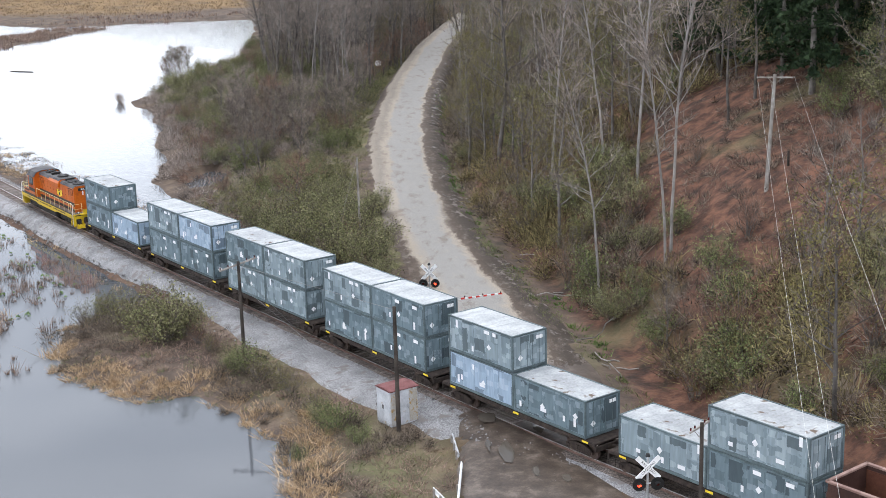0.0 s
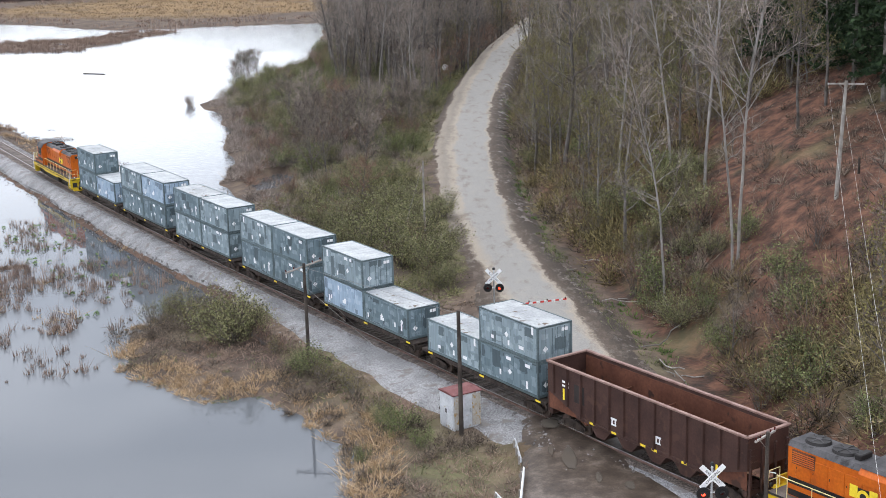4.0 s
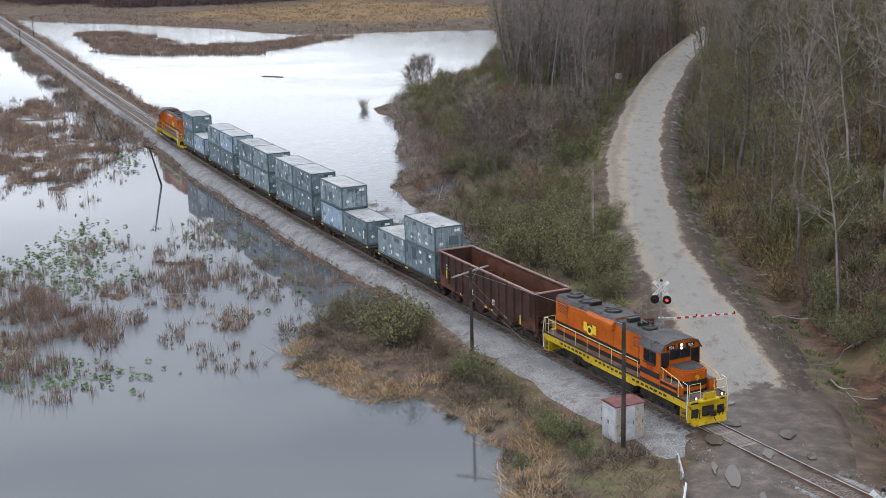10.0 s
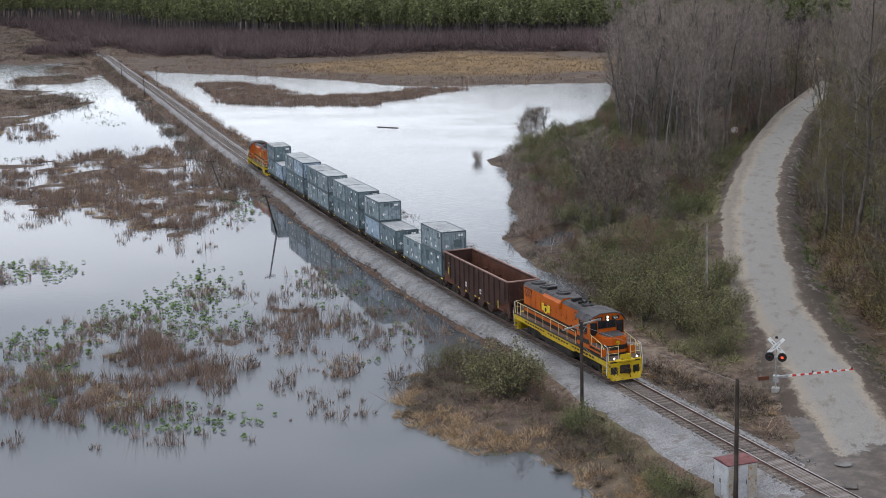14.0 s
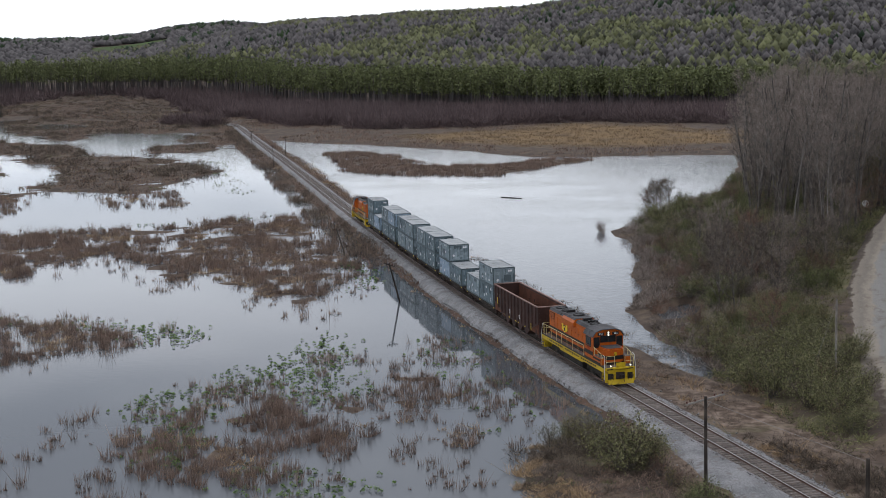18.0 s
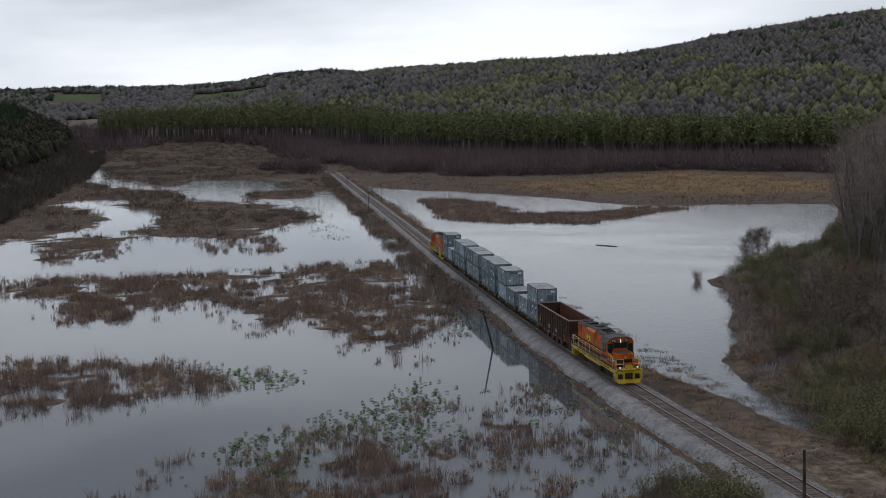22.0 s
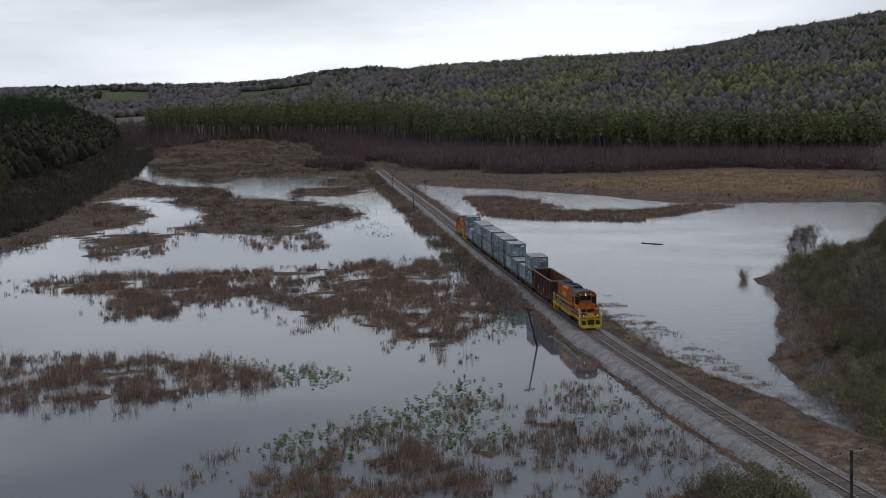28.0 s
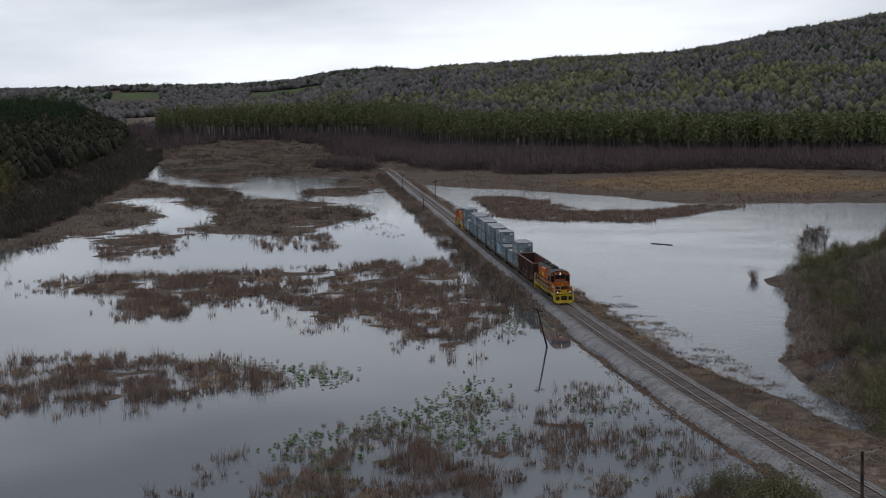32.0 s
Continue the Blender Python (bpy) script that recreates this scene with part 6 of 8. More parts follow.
M_puddle = bpy.data.materials.new("puddle_water")
M_puddle.use_nodes = True
_p = M_puddle.node_tree.nodes["Principled BSDF"]
_p.inputs["Base Color"].default_value = (0.1, 0.085, 0.07, 1)
_p.inputs["Roughness"].default_value, _p.inputs["IOR"].default_value = 0.03, 1.33
for k, (x, y, a, b) in enumerate(((5.2, 78.6, 0.75, 0.9), (6.0, 73.4, 0.55, 1.5), (5.0, 74.6, 0.2, 0.9), (7.4, 70.8, 0.25, 0.8), (9.0, 69.6, 0.35, 0.6), (8.2, 76.6, 0.5, 0.7), (9.6, 79.8, 0.7, 0.8), (6.6, 81.4, 0.6, 0.6), (10.6, 76.4, 0.4, 0.5), (6.4, 85.2, 0.8, 0.5))):
    patch("puddle", x, y, 0.72 * a, 0.9 * b, M_puddle, "shallow brown rain puddle on the road", "puddle", 0.045, 70 + k)
# timber planks between the rails at the crossing
for k, u in enumerate((-0.45, -0.15, 0.15, 0.45)):
    x, y, th = on_track(12.3, u)
    t = thing("crossing_plank", "grimy timber crossing plank between the rails", "plank", "crossing planks", pose(x, y, -0.07, 0, 0, th))
    part("plank", Geo().box(0, 0, 0, 0.27, 9.0, 0.1, 0.02), M_tie, t)

# ---------------------------------------------------------------- plants
RNG = np.random.default_rng(7)


def prisms(segs, k):
    """Tapered k-sided bars: segs (n, 8) of p, q, r, r2. Returns verts and quads."""
    segs = np.asarray(segs, float)
    p, q, r, r2 = segs[:, :3], segs[:, 3:6], segs[:, 6], segs[:, 7]
    d = q - p
    d /= np.linalg.norm(d, axis=1, keepdims=True) + 1e-9
    ref = np.where(np.abs(d[:, 2:3]) < 0.9, np.array([[0, 0, 1.0]]), np.array([[1.0, 0, 0]]))
    a = np.cross(d, ref)
    a /= np.linalg.norm(a, axis=1, keepdims=True) + 1e-9
    b = np.cross(d, a)
    ang = 2 * np.pi * np.arange(k) / k
    ring = a[:, None] * np.cos(ang)[None, :, None] + b[:, None] * np.sin(ang)[None, :, None]
    v = np.concatenate([p[:, None] + ring * r[:, None, None], q[:, None] + ring * r2[:, None, None]], 1)
    base = (np.arange(len(segs)) * 2 * k)[:, None]
    i = np.arange(k)
    f = np.stack([base + i, base + (i + 1) % k, base + k + (i + 1) % k, base + k + i], -1).reshape(-1, 4)
    return v.reshape(-1, 3), f


def twig_tris(p, q, w):
    """Thin triangles from p to q, w wide at the foot."""
    d = q - p
    side = np.cross(d, RNG.normal(size=d.shape))
    side /= np.linalg.norm(side, axis=1, keepdims=True) + 1e-9
    w = np.broadcast_to(w, (len(p),))[:, None]
    return np.stack([p - side * w / 2, p + side * w / 2, q], 1)


def leaf_tris(c, size):
    """Small leaves: one triangle each, turned at random."""
    a = RNG.normal(size=c.shape)
    b = RNG.normal(size=c.shape)
    s = np.broadcast_to(size, (len(c),))[:, None]
    a = a / np.linalg.norm(a, axis=1, keepdims=True) * s
    b = b / np.linalg.norm(b, axis=1, keepdims=True) * s
    return np.stack([c - a * 0.5, c + a * 0.5, c + b], 1)


def grow(rng, p, d, length, r, n, bend, up):
    """A wandering branch of n pieces; returns its points and radii."""
    pts, rad = [p], [r]
    for k in range(n):
        d = d + rng.normal(size=3) * bend + np.array([0, 0, up])
        d = d / np.linalg.norm(d)
        p = p + d * length / n
        pts.append(p)
        rad.append(r * (1 - 0.8 * (k + 1) / n))
    return pts, rad, d


def bare_tree(seed, h, crown_from=0.4, limbs=16, spread=0.3, lean=0.0, r0=None, buds=0, twigs=7):
    """Trunk and limbs as one mesh's pieces, twigs as another's."""
    rng = np.random.default_rng(seed)
    r0 = r0 or 0.0095 * h + 0.03
    wood, tw, tips = [], [], []
    pts, rad, _ = grow(rng, np.zeros(3), np.array([lean, 0, 1.0]), h, r0, 9, 0.05, 0.03)
    for i in range(9):
        wood.append((*pts[i], *pts[i + 1], rad[i], rad[i + 1]))
    for k in range(limbs):
        f = crown_from + (1 - crown_from) * (k + rng.uniform(0, 1)) / limbs * 0.97
        i = min(int(f * 9), 8)
        t = f * 9 - i
        base = pts[i] * (1 - t) + pts[i + 1] * t
        rr = rad[i] * (1 - t) + rad[i + 1] * t
        az = rng.uniform(0, 2 * np.pi)
        rise = rng.uniform(0.45, 1.3)
        d = np.array([np.cos(az), np.sin(az), rise])
        ln = h * spread * (1.15 - f) ** 0.7 * rng.uniform(0.7, 1.2)
        lp, lr, ld = grow(rng, base, d / np.linalg.norm(d), ln, rr * 0.5, 4, 0.18, 0.06)
        for i2 in range(4):
            wood.append((*lp[i2], *lp[i2 + 1], lr[i2], lr[i2 + 1]))
        for j in range(5):
            g = rng.uniform(0.25, 1.0) * 4
            i2 = min(int(g), 3)
            b2 = lp[i2] * (1 - (g - i2)) + lp[i2 + 1] * (g - i2)
            d2 = ld + rng.normal(size=3) * 0.6 + np.array([0, 0, 0.25])
            bp, br, bd = grow(rng, b2, d2 / np.linalg.norm(d2), ln * rng.uniform(0.3, 0.55), 0.022, 2, 0.2, 0.08)
            for i3 in range(2):
                tw.append((*bp[i3], *bp[i3 + 1], 0.045))
            for m in range(twigs):
                e = bp[rng.integers(0, 3)]
                d3 = bd + rng.normal(size=3) * 0.7 + np.array([0, 0, 0.3])
                tip = e + d3 / np.linalg.norm(d3) * rng.uniform(0.5, 1.3) * (0.6 + h / 30)
                tw.append((*e, *tip, 0.032))
                tips.append(tip)
    tw = np.array(tw)
    tris = twig_tris(tw[:, :3], tw[:, 3:6], tw[:, 6])
    tips = np.array(tips)
    leaf = leaf_tris(np.repeat(tips, buds, 0) + rng.normal(size=(len(tips) * buds, 3)) * 0.25, 0.13) if buds else None
    return wood, tris, leaf


def shrub(seed, h, w, stems=16, twigs=14, leaves=0, leaf=0.13):
    rng = np.random.default_rng(seed)
    wood, tw, tips = [], [], []
    for k in range(stems):
        az = rng.uniform(0, 2 * np.pi)
        out = rng.uniform(0.1, 1.0) * w / h * 0.6
        d = np.array([np.cos(az) * out, np.sin(az) * out, 1.0])
        foot = np.array([np.cos(az), np.sin(az), 0]) * rng.uniform(0, 0.25) * w * 0.4
        pts, rad, dd = grow(rng, foot, d / np.linalg.norm(d), h * rng.uniform(0.6, 1.05), 0.03, 4, 0.16, 0.02)
        for i in range(4):
            wood.append((*pts[i], *pts[i + 1], rad[i], rad[i + 1]))
        for j in range(twigs):
            g = rng.uniform(0.2, 1.0) * 4
            i = min(int(g), 3)
            b = pts[i] * (1 - (g - i)) + pts[i + 1] * (g - i)
            d3 = dd + rng.normal(size=3) * 0.75 + np.array([0, 0, 0.2])
            tip = b + d3 / np.linalg.norm(d3) * rng.uniform(0.35, 0.95) * (h / 2.5) ** 0.5
            tw.append((*b, *tip, 0.028))
            for q in range(3):
                m = b + (tip - b) * rng.uniform(0.3, 1)
                d4 = d3 + rng.normal(size=3) * 0.9
                tw.append((*m, *(m + d4 / np.linalg.norm(d4) * rng.uniform(0.15, 0.45)), 0.02))
            tips.append(tip)
    tw, tips = np.array(tw), np.array(tips)
    lt = None
    if leaves:
        c = np.repeat(tips, leaves, 0) + rng.normal(size=(len(tips) * leaves, 3)) * 0.22
        c[:, 2] = np.maximum(c[:, 2], 0.1)
        lt = leaf_tris(c, leaf)
    return wood, twig_tris(tw[:, :3], tw[:, 3:6], tw[:, 6]), lt


def plant(name, built, wood_mat, twig_mat, leaf_mat, label, category, group=""):
    """Makes a plant model as a thing with trunk, twigs and leaves."""
    wood, tw, leaf = built
    v, f = prisms(wood, 5)
    if category == "shrub" or name == "sapling":
        pieces = [(v, f, wood_mat), (tw.reshape(-1, 3), np.arange(len(tw) * 3).reshape(-1, 3), twig_mat)]
        if leaf is not None:
            pieces.append((leaf.reshape(-1, 3), np.arange(len(leaf) * 3).reshape(-1, 3), leaf_mat))
        return tagged(part(name, multi_mesh(name, pieces)), label, category, group)
    t = thing(name, label, category, group)
    part("trunk" if category == "tree" else "stem_cluster", array_mesh("trunk", v, f, wood_mat, True), None, t)
    part("crown" if category == "tree" else "twig_mass", tri_mesh("crown", tw, twig_mat), None, t)
    if leaf is not None:
        part("foliage", tri_mesh("leaves", leaf, leaf_mat), None, t)
    return t


def conifer(seed, h, w, mat, name, label):
    rng = np.random.default_rng(seed)
    t = thing(name, label, "tree")
    v, f = prisms([(0, 0, 0, 0, 0, h, 0.012 * h + 0.04, 0.02)], 6)
    part("trunk", array_mesh("trunk", v, f, M_bark, True), None, t)
    wood, leaves = [], []
    for k in range(60):
        fz = 0.12 + 0.86 * k / 60
        r = w * (1 - fz) ** 0.75 * rng.uniform(0.6, 1.1)
        az = rng.uniform(0, 2 * np.pi)
        p = np.array([0, 0, h * fz])
        q = p + np.array([np.cos(az) * r, np.sin(az) * r, -0.12 * r + rng.uniform(-0.3, 0.3)])
        wood.append((*p, *q, 0.04, 0.012))
        n = 110
        tt = rng.uniform(0.15, 1.0, n)[:, None]
        c = p + (q - p) * tt + rng.normal(size=(n, 3)) * np.array([0.32, 0.32, 0.13]) * (0.4 + 0.5 * r / w)
        leaves.append(leaf_tris(c, rng.uniform(0.25, 0.5, n)))
    v, f = prisms(wood, 3)
    part("branchwork", array_mesh("limbs", v, f, M_bark), None, t)
    part("crown", tri_mesh("crown", np.concatenate(leaves), mat), None, t)
    return t


TREES = "trees of the wooded slope and spit"
models = {
    "tall": [plant("bare_tree", bare_tree(11 + k, 22 + 1.5 * k, 0.34, 26, 0.26, twigs=9), M_bark, M_twig_grey, None, "tall bare grey deciduous tree in early spring", "tree", TREES) for k in range(4)],
    "pale": [plant("pale_bark_tree", bare_tree(31 + k, 24 + 2 * k, 0.34, 30, 0.22, r0=0.13, twigs=10), M_palebark, M_twig_grey, None, "tall pale-barked tree with bare branches", "tree", TREES) for k in range(3)],
    "bud": [plant("budding_tree", bare_tree(51 + k, 11 + 3 * k, 0.25, 17, 0.32, buds=3), M_bark, M_twig, M_bud, "young tree hazed with yellow-green spring buds", "tree", TREES) for k in range(3)],
    "low": [plant("sapling", bare_tree(71 + k, 6.5 + 1.5 * k, 0.15, 16, 0.42, twigs=9), M_bark, M_twig, None, "small bare brushy tree with dense twigs", "tree", TREES) for k in range(3)],
    "crown": [plant("round_crowned_tree", bare_tree(81 + k, 7.2, 0.1, 30, 0.62, twigs=13), M_bark, (M_twig_red, M_twig, M_twig_grey)[k], None, "small round-crowned tree with a haze of bare twigs", "tree", TREES) for k in range(3)],
    "red": [plant("russet_shrub", shrub(91 + k, 3.4, 3.6, 16, 14), M_bark, M_twig_red, None, "leafless russet-brown marsh shrub", "shrub", "shrubs") for k in range(2)],
    "brush": [plant("bare_shrub", shrub(95 + k, 2.8, 3.6, 18, 15, 4, 0.09), M_bark, M_twig, M_bud, "grey-brown shrub with a few yellow buds", "shrub", "shrubs") for k in range(3)],
    "round": [plant("olive_shrub", shrub(111 + k, 2.9, 4.2, 22, 16, 11, 0.11), M_bark, M_under, M_olive, "rounded shrub in small olive-green leaf", "shrub", "shrubs") for k in range(3)],
    "green": [plant("green_shrub", shrub(101 + k, 2.8, 3.8, 15, 13, 10, 0.12), M_bark, M_under, M_green, "shrub coming into soft green leaf", "shrub", "shrubs") for k in range(3)],
}
models["pine"] = [conifer(121 + k, 17 + 4 * k, 5.0, M_darkpine, "hemlock_tree", "dark green hemlock on the hillside") for k in range(2)]


def spread(n, xlo, xhi, ylo, yhi, keep):
    x, y = RNG.uniform(xlo, xhi, n), RNG.uniform(ylo, yhi, n)
    k = keep(x, y)
    return x[k], y[k]


def hill_d(x, y):
    return x - road_x(np.clip(y, 30, 330)) - np.interp(y, [40, 80, 100, 140, 200], [9, 8.5, 6.2, 5.2, 5.0])


PLANTED = []


def put(kind, x, y, s=1.0, sink=0.08):
    PLANTED.append((kind, float(x), float(y), float(s), sink))


def plant_all():
    zs = ground_z(np.array([p[1] for p in PLANTED]), np.array([p[2] for p in PLANTED]))
    for (kind, x, y, s, sink), z in zip(PLANTED, zs):
        ms = models[kind]
        m = ms[int(RNG.integers(0, len(ms)))]
        copy_thing(m, Matrix.Translation((x, y, float(z) - sink)) @ Matrix.Rotation(RNG.uniform(0, 6.28), 4, "Z") @ Matrix.Rotation(RNG.normal() * 0.03, 4, "X") @ Matrix.Scale(s, 4))


def clear_of_line(x, y, right=5.0, left=4.2):
    u, s = track_uv(x, y)
    return (u > right) | (u < -left)


# the hillside beyond the road
def on_hill(lo, hi):
    return lambda x, y: (hill_d(x, y) > lo) & (hill_d(x, y) < hi) & clear_of_line(x, y, 6)


CLEAR = (31.8, 111.0, 11, 26)       # the open slope of red leaves: centre and half sizes


def not_clearing(x, y):
    return ((x - CLEAR[0]) / CLEAR[2]) ** 2 + ((y - CLEAR[1]) / CLEAR[3]) ** 2 > 1


for x, y in zip(*spread(230, 8, 120, 72, 420, on_hill(4, 110))):
    if not_clearing(x, y) and not (x > 19 and y < 104):
        put(("tall", "tall", "tall", "pale", "bud", "bud", "low")[int(RNG.integers(0, 7))], x, y, RNG.uniform(0.75, 1.1))
for x, y in zip(*spread(1150, 8, 70, 68, 300, on_hill(2.0, 42))):
    if not_clearing(x, y) or RNG.random() < 0.18:
        put(("brush", "low", "round", "red", "green", "bud")[int(RNG.integers(0, 6))], x, y, RNG.uniform(0.6, 1.25))

# the spit between the lake and the road
def on_spit(edge, road_gap):
    return lambda x, y: (inside(SPIT, x, y) > edge) & (x < road_x(np.clip(y, 30, 330)) - road_gap) & clear_of_line(x, y, 9) & (((x + 22.4) / 3.2) ** 2 + ((y - 163) / 8) ** 2 > 1)


for x, y in zip(*spread(330, -36, 4, 228, 420, on_spit(3, 6.5))):
    if x > -0.092 * y:
        put(("tall", "tall", "tall", "tall", "low", "low")[int(RNG.integers(0, 6))], x, y, RNG.uniform(0.8, 1.05))
for x, y in zip(*spread(760, -46, 0, 114, 320, on_spit(3.0, 7))):
    edge = float(inside(SPIT, np.array([x]), np.array([y]))[0])
    if y > 212 and x < -14:
        pool = ("round", "green", "green", "round", "brush", "red")
    elif edge < 7:
        pool = ("red", "red", "red", "brush", "green")
    elif x > -15 and y < 172:
        pool = ("round", "green", "round", "brush", "crown")
    else:
        pool = ("crown", "brush", "green", "red", "low", "round")
    kind = pool[int(RNG.integers(0, len(pool)))]
    if kind == "crown" and RNG.random() < 0.45:
        kind = "brush"
    put(kind, x, y, RNG.uniform(0.6, 1.2))

for k in range(120):
    y = 262 + 1.35 * k + RNG.uniform(-2, 2)
    for side in (-1, 1):
        x = float(road_x(min(y, 350))) + side * RNG.uniform(4.6, 13) if y < 338 else RNG.uniform(-14, 70)
        put(("tall", "low", "crown", "tall", "bud")[(k + side) % 5], x, y, RNG.uniform(0.7, 1.0))

# shrubs on the near bank
for x, y, kind, s in ((-17.4, 98.2, "round", 1.35), (-18.4, 99.8, "brush", 1.1), (-16.1, 99.6, "round", 0.9), (-22.0, 105.2, "brush", 1.0), (-23.4, 106.4, "round", 0.7), (-24.6, 104.6, "brush", 0.8),
                      (-21.0, 102.6, "brush", 0.85), (-14.8, 97.6, "red", 0.6), (-13.8, 95.6, "brush", 0.5), (-18.8, 101.6, "brush", 0.9), (-17.0, 103.4, "red", 0.6),
                      (-10.4, 90.4, "green", 0.8), (-11.6, 91.6, "round", 0.6), (-9.6, 88.6, "brush", 0.7), (-8.0, 87.8, "brush", 0.55), (-7.2, 86.4, "brush", 0.6),
                      (-3.9, 78.9, "green", 0.7), (-4.9, 80.6, "round", 0.5), (-5.4, 82.6, "brush", 0.5), (-2.6, 76.6, "green", 0.5), (-13.4, 96.0, "red", 0.45), (-6.2, 76.0, "green", 0.35)):
    put(kind, x, y, s)
for x, y, s in ((43.0, 105.0, 0.7), (47.0, 110.0, 0.85), (49.0, 118.0, 1.0), (44.0, 128.0, 1.0), (52.0, 128.0, 1.1), (33.6, 146.0, 1.0), (36.0, 150.0, 1.1), (41.0, 150.0, 1.1), (38.5, 141.0, 1.0), (46.0, 124.0, 0.9), (44.5, 117.0, 0.8), (41.5, 112.0, 0.7), (47.0, 138.0, 1.1), (36.9, 127.0, 1.0), (34.2, 140.7, 0.95), (39.4, 134.4, 1.1), (37.2, 118.7, 1.05), (40.8, 123.9, 1.0), (43.0, 143.8, 1.1), (45.0, 131.2, 1.0)):
    put("pine", x, y, s)
# the lone bushy tree on the lake shore and the clump standing in the lake
for x, y in ((22.0, 119.9), (21.0, 102.3), (21.6, 103.1), (16.0, 103.7), (19.5, 175.6), (14.6, 225.8), (20.0, 167.4), (26.7, 154.6), (-7.3, 221.8), (-8.0, 224.5), (-12.6, 226.2)):
    put("pale", x, y, RNG.uniform(0.8, 1.2))
for x, y, s_ in ((-41.6, 271.0, 0.85), (-39.4, 272.4, 0.8), (-43.4, 271.8, 0.6), (-40.6, 270.4, 0.8), (-42.4, 272.6, 0.75)):
    put("crown", x, y, s_)
for x, y, s_ in ((-17.6, 162.5, 1.15), (-15.2, 178.0, 1.1), (-19.4, 186.0, 1.0), (-13.0, 192.0, 1.0), (-17.0, 204.0, 0.9), (-11.5, 170.0, 0.9)):
    put("crown", x, y, s_)
for x, y, s_ in ((-18.8, 178.6, 1.5), (-15.6, 180.2, 1.6), (-16.8, 190.4, 1.5), (-21.6, 184.2, 1.2), (-12.8, 184.6, 1.4)):
    put("red", x, y, s_)
put("red", -46.8, 239.7, 0.85)
put("red", -46.1, 238.1, 0.7)
put("red", -45.4, 235.4, 0.4)
for k in range(34):
    x, y = RNG.uniform(33, 46), RNG.uniform(88, 122)
    if not_clearing(x, y) or x > 37:
        put(("round", "green", "low", "round")[k % 4], x, y, RNG.uniform(0.9, 1.5))
# olive bushes between the line and the road
for x, y, s_ in ((-8.6, 124.0, 1.25), (-5.4, 121.0, 1.2), (-2.6, 117.4, 1.15), (-10.8, 127.5, 1.2), (-4.4, 126.0, 1.35), (-1.0, 121.8, 1.0), (-7.4, 130.5, 1.3), (-12.6, 132.8, 1.1), (-3.0, 132.4, 1.1), (-9.8, 136.6, 1.2), (-1.4, 113.2, 0.8), (-14.6, 138.4, 1.1), (-5.6, 138.6, 1.2), (-1.6, 139.4, 0.9)):
    put("round", x, y, s_)
plant_all()
for ms in models.values():
    for m in ms:
        for o in (*m.children_recursive, m):
            bpy.data.objects.remove(o)


# ---- reeds, rushes, grasses: nobody could count them
def clumps(name, x, y, material, h, n, rad, label, category, width=0.05, droop=0.35, z=None, jitter=0.35):
    """Tufts of n blades round each place."""
    x, y = np.repeat(x, n), np.repeat(y, n)
    k = len(x)
    bx, by = x + RNG.normal(size=k) * rad * 0.5, y + RNG.normal(size=k) * rad * 0.5
    base = ground_z(bx, by) if z is None else np.full(k, z)
    base = np.maximum(base - 0.05, WATER_Z - 0.05)
    hh = h * RNG.uniform(1 - jitter, 1 + jitter, k)
    p = np.stack([bx, by, base], 1)
    q = p + np.stack([RNG.normal(size=k) * droop * hh, RNG.normal(size=k) * droop * hh, hh], 1)
    t = twig_tris(p, q, width * RNG.uniform(0.6, 1.4, k))
    return tagged(part(name, tri_mesh(name, t, material)), label, category, kind="stuff")


def patchy(x, y, scale, thr, seed):
    return vnoise(x, y, scale, seed) + 0.5 * vnoise(x, y, scale * 0.35, seed + 1) > thr


def shore_ok(x, y):
    u, s = track_uv(x, y)
    return ((u < -4.2) | (u > 3.4)) & (hill_d(x, y) < 0)


def tussocks(name, x, y, material, h, n, rad, label, category, width=0.045, tilt=0.35, vary=0.35):
    """Separate tufts of uneven size, their blades fanning out from the foot."""
    big = np.exp(RNG.normal(size=len(x)) * vary)
    cx, cy, big = np.repeat(x, n), np.repeat(y, n), np.repeat(big, n)
    k = len(cx)
    a, r = RNG.uniform(0, 2 * np.pi, k), rad * big * np.sqrt(RNG.uniform(0, 1, k))
    bx, by = cx + r * np.cos(a), cy + r * np.sin(a)
    base = np.maximum(ground_z(bx, by) - 0.06, WATER_Z - 0.06)
    hh = h * big * RNG.uniform(0.45, 1.1, k)
    lean = np.abs(RNG.normal(size=k)) * tilt * hh
    a2 = a + RNG.normal(size=k) * 0.9
    p = np.stack([bx, by, base], 1)
    q = p + np.stack([lean * np.cos(a2), lean * np.sin(a2), hh], 1)
    return tagged(part(name, tri_mesh(name, twig_tris(p, q, width * RNG.uniform(0.6, 1.5, k)), material)), label, category, kind="stuff")


